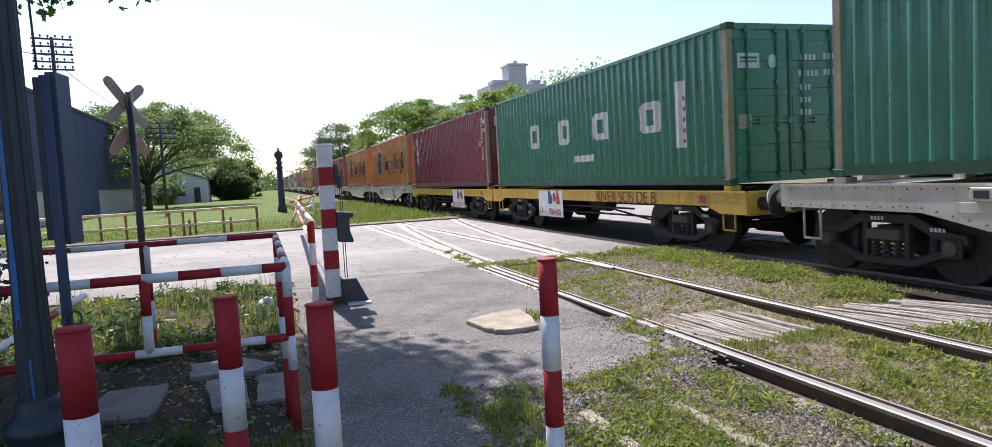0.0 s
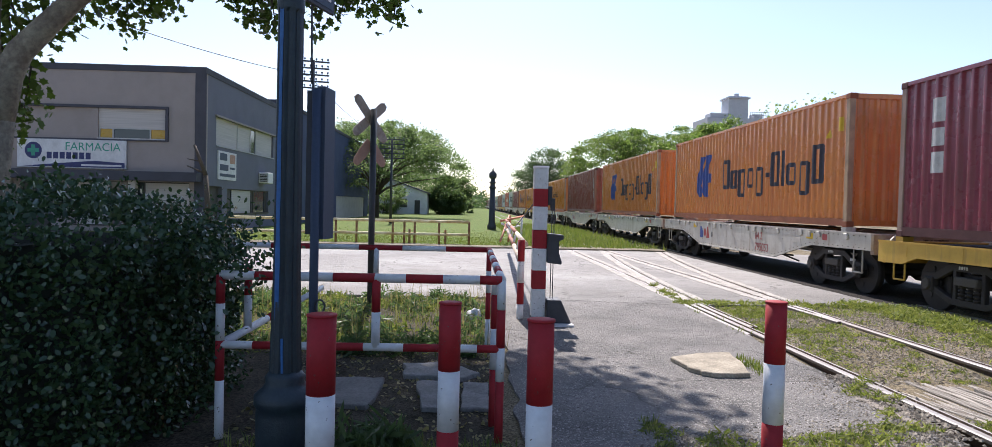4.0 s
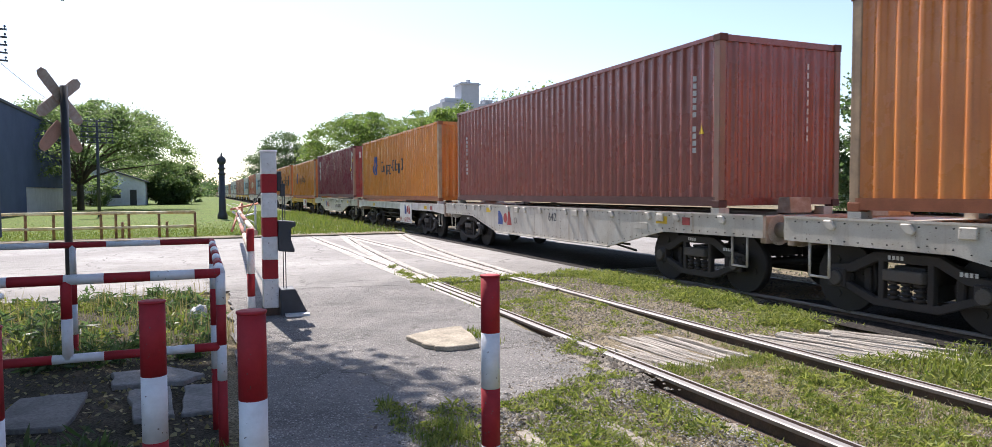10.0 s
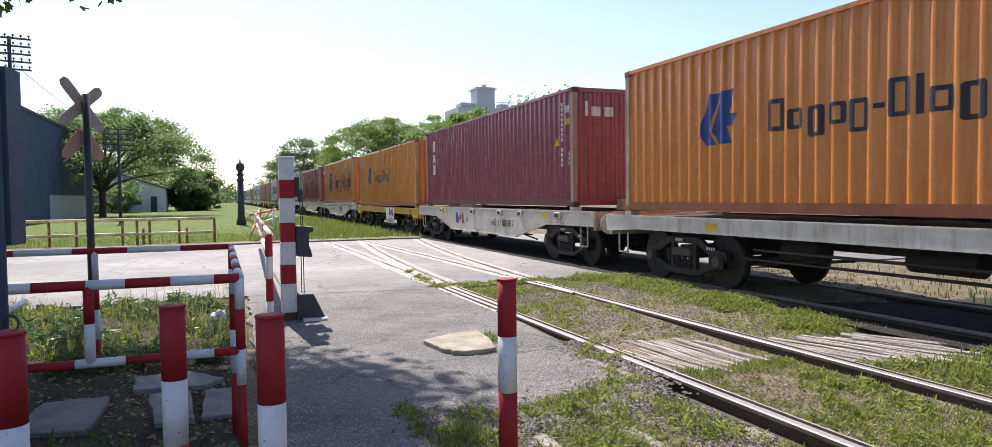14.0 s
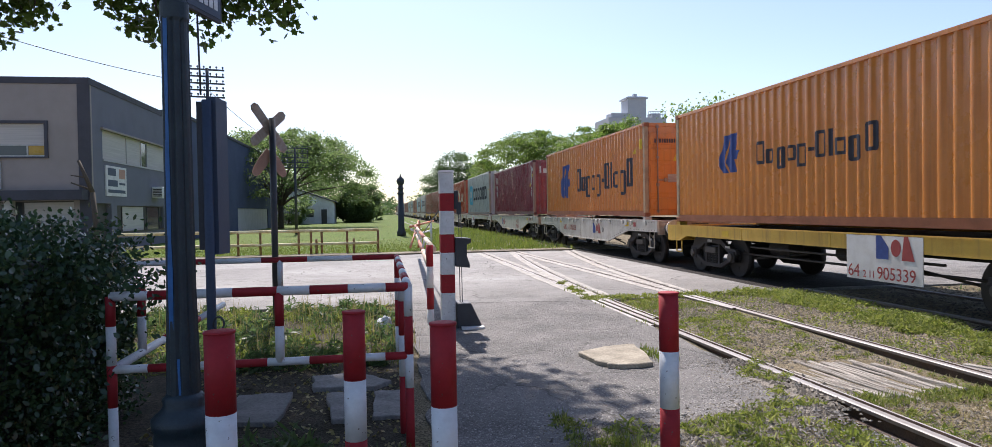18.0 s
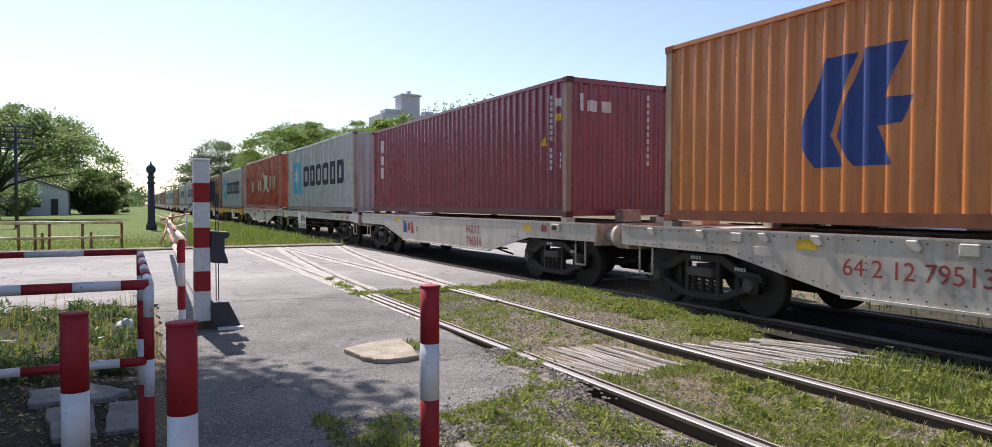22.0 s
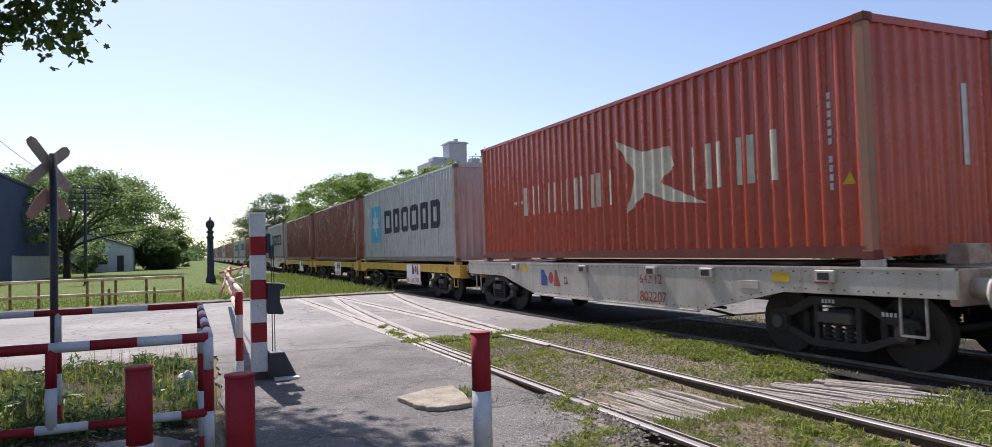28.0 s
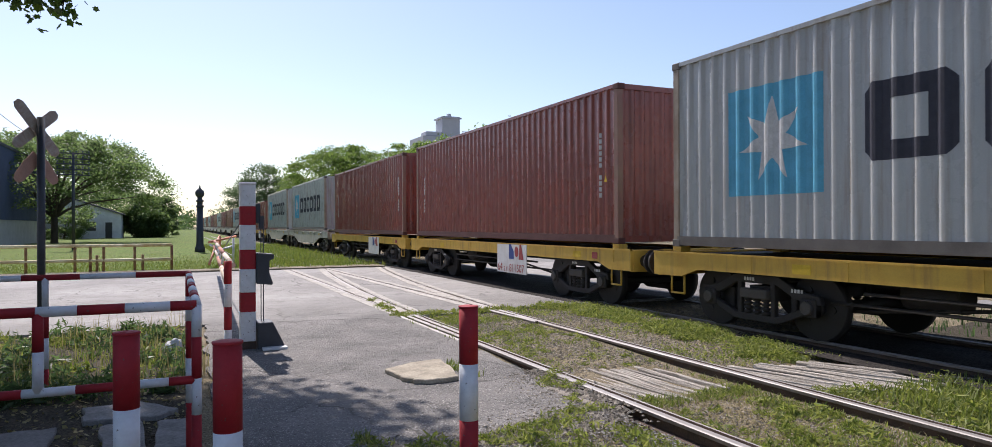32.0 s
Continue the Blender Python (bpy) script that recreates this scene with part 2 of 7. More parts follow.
BOARD_BACK = surface("dull_board_back", (0.042, 0.062, 0.105), 0.6, other=(0.06, 0.08, 0.115), amount=0.6, scale=3, grain=0.1, bump=0.05)
CROSS_WOOD = surface("weathered_cream_board", (0.44, 0.38, 0.33), 0.8, other=(0.30, 0.21, 0.17), amount=0.8, scale=5, grain=0.2, bump=0.3, stretch=(1, 1, 4))
CROSS_RED = surface("sun_bleached_red_board", (0.46, 0.27, 0.20), 0.75, other=(0.33, 0.19, 0.14), amount=0.7, scale=6, grain=0.15, bump=0.2)
YELLOW_WHITE = surface("pale_yellow_fence_paint", (0.72, 0.66, 0.40), 0.7, other=(0.40, 0.26, 0.08), amount=0.8, scale=3, grain=0.1)
FENCE_POST = surface("rusty_fence_post_paint", (0.17, 0.06, 0.035), 0.8, other=(0.45, 0.33, 0.10), amount=0.6, scale=6, grain=0.15)
HOUSE_BEIGE = surface("warm_grey_render", (0.33, 0.29, 0.27), 0.9, other=(0.27, 0.24, 0.22), amount=0.5, scale=1.2, grain=0.06, bump=0.1, spec=0.2)
HOUSE_BLUE = surface("slate_blue_render", (0.17, 0.175, 0.215), 0.9, other=(0.135, 0.14, 0.17), amount=0.5, scale=0.8, grain=0.06, bump=0.1, spec=0.2)
HOUSE_DARK = surface("dark_slate_trim", (0.07, 0.07, 0.085), 0.85, amount=0.4, scale=1.5, grain=0.06, bump=0.1)
SHED_BLUE = surface("dark_blue_shed_render", (0.07, 0.09, 0.155), 0.9, other=(0.055, 0.068, 0.115), amount=0.6, scale=0.5, grain=0.07, bump=0.1, spec=0.2)
HOUSE_WHITE = surface("weathered_white_plaster", (0.74, 0.73, 0.71), 0.9, other=(0.58, 0.56, 0.53), amount=0.6, scale=1.5, grain=0.06, bump=0.1)
PALE_WALL = surface("pale_plaster", (0.50, 0.48, 0.45), 0.9, other=(0.38, 0.36, 0.33), amount=0.6, scale=1.5, grain=0.06, bump=0.1)
TOWER_GREY = surface("grey_tower_concrete", (0.48, 0.50, 0.54), 0.9, other=(0.40, 0.42, 0.46), amount=0.5, scale=0.3, grain=0.05, bump=0.0)
TIMBER = surface("cracked_grey_timber", (0.66, 0.61, 0.53), 0.9, other=(0.11, 0.09, 0.07), amount=0.95, scale=2.2, grain=0.35, bump=1.0, bump_scale=18, stretch=(16, 0.7, 8), spec=0.15, each=0.22)
HUMUS = surface("dark_leafy_soil", (0.075, 0.062, 0.045), 0.95, other=(0.04, 0.038, 0.025), amount=0.9, scale=2.5, grain=0.6, bump=0.9, bump_scale=45, spec=0.1)
SLAB_GREY = surface("weathered_grey_slab", (0.27, 0.258, 0.24), 0.9, other=(0.16, 0.152, 0.14), amount=0.8, scale=4, grain=0.25, bump=0.5, bump_scale=40, spec=0.2, each=0.15)
BARK = surface("plane_tree_bark", (0.22, 0.18, 0.14), 0.9, other=(0.36, 0.32, 0.24), amount=0.8, scale=5, grain=0.25, bump=0.5, bump_scale=20)
BARK_DARK = surface("dark_bark", (0.09, 0.07, 0.05), 0.95, grain=0.25, bump=0.5, bump_scale=15)
LEAF = foliage("tree_leaf", (0.085, 0.14, 0.03), (0.15, 0.205, 0.055), through_light=0.6)
LEAF_BROAD = foliage("spreading_tree_leaf", (0.08, 0.125, 0.045), (0.145, 0.19, 0.075), through_light=0.68)
LEAF_DARK = foliage("dense_tree_leaf", (0.05, 0.085, 0.03), (0.085, 0.13, 0.05), through_light=0.5)
LEAF_PLANE = foliage("plane_leaf", (0.05, 0.085, 0.02), (0.10, 0.15, 0.03), through_light=0.45)
HEDGE_LEAF = foliage("hedge_leaf", (0.028, 0.06, 0.03), (0.07, 0.115, 0.045), gloss=0.22, through_light=0.2)
BLADE = foliage("grass_blade", (0.085, 0.135, 0.024), (0.20, 0.22, 0.06), gloss=0.6, through_light=0.35)
LAWN = surface("sunlit_lawn", (0.09, 0.145, 0.028), 0.95, other=(0.15, 0.165, 0.055), amount=0.8, scale=0.6, grain=0.55, bump=1.0, bump_scale=7, spec=0.1)
DUSTY = surface("dust_coated_steel", (0.085, 0.075, 0.065), 0.85, other=(0.09, 0.075, 0.06), amount=0.8, scale=9, grain=0.2, bump=0.2)
BOGIE = surface("sooty_bogie_steel", (0.027, 0.024, 0.022), 0.75, other=(0.04, 0.03, 0.025), amount=0.7, scale=7, grain=0.2, bump=0.2)
WHEEL = surface("wheel_steel", (0.03, 0.027, 0.025), 0.6, metal=0.4, other=(0.035, 0.03, 0.028), amount=0.6, scale=5, grain=0.15, bump=0.1)
GLASS = glass_pane("dark_window_glass")



def paving():
    """Coarse worn asphalt with stones showing near the footpath; it gives way to paler, dusty concrete along the road."""
    m = bpy.data.materials.new("worn_paving")
    m.use_nodes = True
    n, link = m.node_tree.nodes, m.node_tree.links.new
    bsdf = n["Principled BSDF"]
    bsdf.inputs["Specular IOR Level"].default_value, bsdf.inputs["Roughness"].default_value = 0.25, 0.9
    co = n.new("ShaderNodeTexCoord")

    def cloud(scale, detail=5.0, rough=0.6):
        t = n.new("ShaderNodeTexNoise")
        t.inputs["Scale"].default_value, t.inputs["Detail"].default_value, t.inputs["Roughness"].default_value = scale, detail, rough
        link(co.outputs["Object"], t.inputs["Vector"])
        return t.outputs[0]

    def span(value, a, b, lo=0.0, hi=1.0):
        r = n.new("ShaderNodeMapRange")
        for key, v in (("From Min", a), ("From Max", b), ("To Min", lo), ("To Max", hi)):
            r.inputs[key].default_value = v
        link(value, r.inputs[0])
        return r.outputs[0]

    def blend(fac, a, b):
        x = n.new("ShaderNodeMix")
        x.data_type = "RGBA"
        for key, v in (("A", a), ("B", b)):
            if isinstance(v, tuple):
                x.inputs[key].default_value = (*v, 1)
            else:
                link(v, x.inputs[key])
        link(fac, x.inputs["Factor"])
        return x.outputs["Result"]

    def calc(op, a, b):
        x = n.new("ShaderNodeMath")
        x.operation = op
        for k, v in enumerate((a, b)):
            if isinstance(v, (int, float)):
                x.inputs[k].default_value = v
            else:
                link(v, x.inputs[k])
        return x.outputs[0]

    stones = n.new("ShaderNodeTexVoronoi")
    stones.inputs["Scale"].default_value, stones.inputs["Randomness"].default_value = 62.0, 1.0
    link(co.outputs["Object"], stones.inputs["Vector"])
    grey = n.new("ShaderNodeSeparateColor")
    link(stones.outputs["Color"], grey.inputs[0])
    binder = blend(span(cloud(1.1), 0.4, 0.62), (0.205, 0.194, 0.18), (0.125, 0.12, 0.112))
    chip = blend(span(grey.outputs[1], 0.0, 1.0), (0.17, 0.16, 0.14), (0.44, 0.415, 0.38))
    shown = calc("MULTIPLY", span(grey.outputs[0], 0.45, 0.55), span(stones.outputs["Distance"], 0.62, 0.4))
    asphalt = blend(calc("MULTIPLY", shown, span(cloud(2.4), 0.35, 0.6, 0.35, 1.0)), binder, chip)
    dust = blend(span(cloud(0.35, 6), 0.4, 0.65), (0.285, 0.272, 0.252), (0.40, 0.385, 0.36))
    dust = blend(span(cloud(3.2, 7, 0.7), 0.5, 0.72, 0.0, 0.75), dust, (0.19, 0.18, 0.165))
    dust = blend(span(cloud(24, 3), 0.56, 0.7, 0.0, 0.5), dust, (0.17, 0.16, 0.15))
    sep = n.new("ShaderNodeSeparateXYZ")
    link(co.outputs["Object"], sep.inputs[0])
    where = calc("ADD", calc("ADD", calc("MULTIPLY", cloud(0.5, 6), 7.0), sep.outputs["Y"]), calc("MULTIPLY", sep.outputs["X"], -0.35))
    col = blend(span(where, 13.0, 18.0), asphalt, dust)
    # cracks: thin crooked lines between large cells
    warp = n.new("ShaderNodeVectorMath")
    warp.operation = "MULTIPLY_ADD"
    wn2 = n.new("ShaderNodeTexNoise")
    wn2.inputs["Scale"].default_value, wn2.inputs["Detail"].default_value = 2.5, 5.0
    link(co.outputs["Object"], wn2.inputs["Vector"])
    link(wn2.outputs["Color"], warp.inputs[0])
    warp.inputs[1].default_value = (0.5, 0.5, 0.5)
    link(co.outputs["Object"], warp.inputs[2])
    cells = n.new("ShaderNodeTexVoronoi")
    cells.feature = "DISTANCE_TO_EDGE"
    cells.inputs["Scale"].default_value = 0.55
    link(warp.outputs[0], cells.inputs["Vector"])
    crack = calc("MULTIPLY", span(cells.outputs["Distance"], 0.012, 0.004), span(cloud(0.7), 0.47, 0.56, 0.0, 0.6))
    col = blend(crack, col, (0.05, 0.047, 0.042))
    link(col, bsdf.inputs["Base Color"])
    rise = calc("SUBTRACT", calc("MULTIPLY", stones.outputs["Distance"], -1.0), calc("MULTIPLY", crack, 1.5))
    rise = calc("ADD", rise, calc("MULTIPLY", cloud(9.0, 4), 1.2))
    bump = n.new("ShaderNodeBump")
    bump.inputs["Strength"].default_value, bump.inputs["Distance"].default_value = 0.8, 0.012
    link(rise, bump.inputs["Height"])
    link(bump.outputs[0], bsdf.inputs["Normal"])
    return m


PAVING = paving()

# ---- plan ----
RAIL_L, RAIL_R = 3.80, 5.54           # near track
TRAIN_X = 8.92                        # middle of the train's track
GAUGE = 0.87                          # half the distance between rail heads
ROAD_NEAR, ROAD_FAR = 12.2, 26.4


def ground_height(x, y):
    """The earth lies flush with the road at the crossing and a hand lower along the rails."""
    z = -0.024
    if x > 3.2:
        z -= 0.075 * min(1, (x - 3.2) / 0.4)
    if 3.42 < x < 3.78 and y < 7.2:
        z -= 0.045
    if x > 5.7:
        z -= 0.045 * min(1, (x - 5.7) / 0.8)
    if y > 6.6:
        k = min(1, (y - 6.6) / 2.2)
        z = z * (1 - k) - 0.032 * k
    return z + 0.012 * noise.noise((x * 0.9, y * 0.9, 0))


def sheet(name, xs, ys, zf, material, label, category, kind="structure"):
    me = bpy.data.meshes.new(name)
    vs = [(x, y, zf(x, y)) for y in ys for x in xs]
    w = len(xs)
    fs = [(j * w + i, j * w + i + 1, (j + 1) * w + i + 1, (j + 1) * w + i) for j in range(len(ys) - 1) for i in range(w - 1)]
    me.from_pydata(vs, [], fs)
    me.materials.append(material)
    me.polygons.foreach_set("use_smooth", [True] * len(fs))
    return tagged(new(name, me), label, category, kind=kind)


xs = [-900, -400, -200, -100, -60, -40, -25, -15] + [round(-10 + 0.25 * i, 3) for i in range(100)] + [16, 20, 30, 45, 70, 120, 250, 500, 1200]
ys = [-300, -100, -40, -15] + [round(-6 + 0.25 * i, 3) for i in range(78)] + [14, 17, 20, 24, 27, 30, 36, 44, 55, 70, 100, 150, 250, 450, 900, 1800, 3000]
sheet("ground", xs, ys, ground_height, GRASS_SOIL, "dry earth and thin grass beside the tracks", "ground")
sheet("verge", [-14, -11, -8, -6, -5] + [round(-4 + 0.25 * i, 3) for i in range(18)], [-14, -10, -6, -3, -1, 1] + [round(2.2 + 0.25 * i, 3) for i in range(40)], lambda x, y: ground_height(x, y) + 0.007, HUMUS, "dark leafy soil of the verge behind the bollards", "verge")
# Near-black colour carries the train's shade on the stone bed and road strip.
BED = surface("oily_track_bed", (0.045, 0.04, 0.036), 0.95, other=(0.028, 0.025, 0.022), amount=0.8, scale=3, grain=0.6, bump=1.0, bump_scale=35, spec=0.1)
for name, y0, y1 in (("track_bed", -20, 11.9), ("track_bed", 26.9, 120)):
    sheet(name, [7.45 + 0.25 * i for i in range(13)], [y0 + (y1 - y0) * i / 60 for i in range(61)], lambda x, y: -0.075 + 0.02 * noise.noise((x * 3, y * 3, 0)), BED, "stone bed under the train, coloured dark for its shade", "track bed")
# Dark sheet added beyond the train, so the gaps under the wagons stay dark.
sheet("far_verge", [10.5 + 0.4 * i for i in range(10)], [-20 + i for i in range(32)], lambda x, y: -0.1 + 0.05 * noise.noise((x, y, 5)), HUMUS, "dark ground sheet beyond the train", "verge")
lawn_xs = [-300, -150, -80, -50] + list(range(-40, 8, 2)) + [7.2]
sheet("lawn", lawn_xs, [ROAD_FAR + 0.5, 28, 29] + list(range(30, 80, 3)) + [80, 95, 120, 160, 220, 320, 500], lambda x, y: 0.0 + 0.05 * noise.noise((x * 0.3, y * 0.3, 3)), LAWN, "bright green mown lawn along the railway", "lawn")


def ragged(name, outline, z, material, label, category, step=0.35, wobble=0.07):
    """A thin paved sheet with an uneven edge, 6 cm thick."""
    pts = []
    for (ax, ay), (bx, by) in zip(outline, outline[1:] + outline[:1]):
        k = max(1, int(math.hypot(bx - ax, by - ay) / step))
        for i in range(k):
            x, y = ax + (bx - ax) * i / k, ay + (by - ay) * i / k
            pts.append((x + wobble * noise.noise((x * 2.1, y * 2.1, 7)), y + wobble * noise.noise((x * 2.1, y * 2.1, 19))))
    bm = bmesh.new()
    plate(bm, pts, z - 0.06, z, axis=2)
    return tagged(part(name, bm, material), label, category, kind="structure")


ragged("road", [(-70, ROAD_NEAR), (1.0, ROAD_NEAR), (3.5, 11.7), (7.2, 12.1), (11, 12.1), (70, 12.1), (70, ROAD_FAR), (-70, ROAD_FAR)], 0.004, PAVING, "pale worn concrete road over the level crossing", "road", 0.8)
# Dark sheet laid on the road where the train's shade falls.
ragged("crossing_strip", [(7.42, 12.3), (10.4, 12.3), (10.4, 26.2), (7.42, 26.2)], 0.009, BED, "road strip under the train, darkened for its shade", "road", 0.4, 0.05)
ragged("path", [(0.35, -4), (1.37, -4), (1.37, 4.6), (1.45, 4.95), (1.8, 4.95), (2.15, 4.82), (2.55, 5.02), (2.92, 5.11), (3.31, 5.3), (3.40, 6.0), (3.50, 6.7), (3.60, 7.6), (3.66, 8.6), (3.66, 12.4), (0.55, 12.4), (0.42, 8.5), (0.42, 4.0)], 0.002, PAVING, "worn grey asphalt footpath beside the rails", "path", 0.1, 0.12)


SHOULDER = surface("dusty_roadside_earth", (0.27, 0.235, 0.18), 0.95, other=(0.15, 0.13, 0.085), amount=0.9, scale=1.8, grain=0.4, bump=0.8, bump_scale=25, spec=0.1)
ragged("shoulder", [(-70, ROAD_FAR - 0.25), (7.3, ROAD_FAR - 0.25), (7.3, ROAD_FAR + 0.9), (-70, ROAD_FAR + 0.9)], 0.055, SHOULDER, "strip of dry bare earth along the far road edge", "verge", 0.5, 0.35)

# ---- rails ----
RAIL_PROFILE = [(-0.02, 0), (-0.036, -0.008), (-0.036, -0.035), (-0.012, -0.05), (-0.010, -0.12), (-0.065, -0.135), (-0.065, -0.15), (0.065, -0.15), (0.065, -0.135), (0.010, -0.12), (0.012, -0.05), (0.036, -0.035), (0.036, -0.008), (0.02, 0)]


# street rail: running head, flange groove and a narrow guard lip on its right
GROOVED_PROFILE = [(-0.03, 0), (-0.04, -0.008), (-0.04, -0.035), (-0.012, -0.05), (-0.010, -0.12), (-0.065, -0.135), (-0.065, -0.15), (0.075, -0.15), (0.075, -0.135), (0.02, -0.12), (0.03, -0.07), (0.098, -0.055), (0.098, -0.002), (0.09, 0.002), (0.075, 0.0), (0.068, -0.04), (0.042, -0.04), (0.036, -0.008), (0.026, 0)]
BEDDING = surface("worn_concrete_beside_rails", (0.47, 0.44, 0.39), 0.9, other=(0.30, 0.28, 0.25), amount=0.8, scale=3, grain=0.3, bump=0.6, bump_scale=30, spec=0.2)
GROOVE = surface("dirt_filled_groove", (0.06, 0.05, 0.04), 0.95, other=(0.12, 0.10, 0.07), amount=0.7, scale=6, grain=0.3, bump=0.4, spec=0.1)


def strip(name, line, u0, u1, z, material, label):
    """A thin band along a line of (x, y) points, between two distances to its right, with uneven edges."""
    bm = bmesh.new()
    pts = []
    for (ax, ay), (bx, by) in zip(line, line[1:]):
        k = max(1, int(math.hypot(bx - ax, by - ay) / 0.35))
        pts += [(ax + (bx - ax) * q / k, ay + (by - ay) * q / k) for q in range(k)]
    pts.append(line[-1])
    rows = []
    for i, (x, y) in enumerate(pts):
        w = 0.045 * noise.noise((x * 2.3, y * 2.3, 5 + u0)), 0.045 * noise.noise((x * 2.3, y * 2.3, 9 + u1))
        rows.append([bm.verts.new((x + u0 + w[0], y, z)), bm.verts.new((x + u1 + w[1], y, z)), bm.verts.new((x + u1 + w[1], y, z - 0.02)), bm.verts.new((x + u0 + w[0], y, z - 0.02))])
    for a, b in zip(rows, rows[1:]):
        for k in range(4):
            bm.faces.new((a[k], a[(k + 1) % 4], b[(k + 1) % 4], b[k]))
    return tagged(part(name, bm, material), label, "road", kind="structure")


PLAIN_FACES = {0: 1, 12: 1, 13: 1, 1: 2, 11: 2}
GROOVED_FACES = {0: 1, 1: 2, 11: 2, 12: 1, 13: 1, 17: 1, 18: 1}


def rail(line, name="rail", label="steel rail with a polished running head", shape=RAIL_PROFILE, faces=PLAIN_FACES):
    """A rail along a line of (x, y) points; the running head is bright, the rest rusty."""
    bm = bmesh.new()
    rings = []
    for i, (x, y) in enumerate(line):
        (ax, ay), (bx, by) = line[max(i - 1, 0)], line[min(i + 1, len(line) - 1)]
        d = Vector((bx - ax, by - ay)).normalized()
        rings.append([bm.verts.new((x + d.y * u, y - d.x * u, v + 0.008)) for u, v in shape])
    k = len(shape)
    for a, b in zip(rings, rings[1:]):
        for i in range(k):
            f = bm.faces.new((a[i], a[(i + 1) % k], b[(i + 1) % k], b[i]))
            f.material_index = faces.get(i, 0)
    bm.faces.new(rings[0])
    bm.faces.new(rings[-1][::-1])
    ob = part(name, bm, [RAIL_SIDE, RAIL_HEAD, RAIL_WORN])
    return tagged(ob, label, "rail", "rails of the crossing", "structure")


rail([(RAIL_L, -12), (RAIL_L, 12), (3.74, 30), (3.7, 120)], label="grooved steel rail with a polished running head", shape=GROOVED_PROFILE, faces=GROOVED_FACES)
rail([(RAIL_R, -12), (RAIL_R, 8.5)] + [(RAIL_R + 0.0052 * (y - 8.5) ** 2 * (1 if y < 20 else 1), y) for y in (10, 12, 14, 16, 18, 20, 22, 24, 26)], label="grooved steel rail with a polished running head", shape=GROOVED_PROFILE, faces=GROOVED_FACES)
rail([(3.93, 9.6)] + [(3.93 + 0.024 * (y - 11.2) + 0.0033 * (y - 11.2) ** 2, y) for y in (11.2, 13, 15, 17, 19, 21, 24, 27, 31, 36)], label="grooved steel switch rail set in the road", shape=GROOVED_PROFILE, faces=GROOVED_FACES)
rail([(5.5, 10.2), (5.42, 12.5), (5.33, 16), (5.15, 22), (5.0, 28), (4.9, 40), (4.9, 120)], label="grooved steel rail set in the road", shape=GROOVED_PROFILE, faces=GROOVED_FACES)
for sx in (-GAUGE, GAUGE):
    rail([(TRAIN_X + sx, -40), (TRAIN_X + sx, 60), (TRAIN_X + sx, 600)])
LINES = {"left": [(RAIL_L - 0.02, 12.2), (3.74, 30.0)], "switch": [(3.93 + 0.024 * (y - 11.2) + 0.0033 * (y - 11.2) ** 2, y) for y in (12.3, 14, 16, 18, 20, 22, 24, 26.3)],
         "inner": [(5.42, 12.5), (5.33, 16), (5.15, 22), (5.02, 26.3)], "right": [(RAIL_R + 0.0052 * (y - 8.5) ** 2, y) for y in (12.2, 14, 16, 18, 20, 22, 24, 26)]}
for k, line in enumerate(LINES.values()):
    strip("rail_bedding", line, -0.20, -0.05, 0.009 + 0.0012 * k, BEDDING, "pale worn concrete beside a rail in the road")
    strip("rail_bedding", line, 0.115, 0.24, 0.0094 + 0.0012 * k, BEDDING, "pale worn concrete beside a rail in the road")
    strip("groove", line, 0.04, 0.072, 0.0086 + 0.0012 * k, GROOVE, "dirt-filled flange groove beside a rail")
rail([(RAIL_L - 0.13, 9.0), (RAIL_L - 0.13, 12), (3.6, 22), (3.58, 29)], label="worn check rail beside the running rail")


# ---- wagons and containers ----
SPEED = 5.76
GOODS = {
    "green": surface("green_container_paint", (0.045, 0.205, 0.13), 0.28, spec=0.4, other=(0.03, 0.09, 0.05), amount=0.4, scale=1.5, grain=0.05, bump=0.05, streak=(0.06, 0.07, 0.04)),
    "purple": surface("maroon_container_paint", (0.25, 0.050, 0.074), 0.28, spec=0.4, other=(0.15, 0.034, 0.04), amount=0.5, scale=1.5, grain=0.06, bump=0.05, streak=(0.13, 0.06, 0.05)),
    "brown": surface("brown_red_container_paint", (0.28, 0.088, 0.068), 0.28, spec=0.4, other=(0.19, 0.06, 0.05), amount=0.6, scale=1.5, grain=0.07, bump=0.05, streak=(0.12, 0.055, 0.035)),
    "orange": surface("orange_container_paint", (0.62, 0.225, 0.06), 0.28, spec=0.4, other=(0.49, 0.145, 0.045), amount=0.5, scale=1.5, grain=0.05, bump=0.05, streak=(0.34, 0.12, 0.05)),
    "orange_small": surface("golden_orange_container_paint", (0.67, 0.25, 0.055), 0.28, spec=0.4, other=(0.5, 0.165, 0.03), amount=0.5, scale=1.5, grain=0.05, bump=0.05, streak=(0.36, 0.13, 0.04)),
    "grey": surface("pale_grey_container_paint", (0.45, 0.46, 0.45), 0.28, spec=0.4, other=(0.38, 0.39, 0.38), amount=0.5, scale=1.5, grain=0.05, bump=0.05, streak=(0.28, 0.2, 0.13)),
    "red": surface("bright_red_container_paint", (0.43, 0.07, 0.035), 0.28, spec=0.4, other=(0.36, 0.06, 0.035), amount=0.5, scale=1.5, grain=0.05, bump=0.05, streak=(0.26, 0.07, 0.04)),
}
for paint in GOODS.values():
    coat = paint.node_tree.nodes["Principled BSDF"].inputs
    coat["Coat Weight"].default_value, coat["Coat Roughness"].default_value, coat["Coat IOR"].default_value = 0.15, 0.14, 1.5
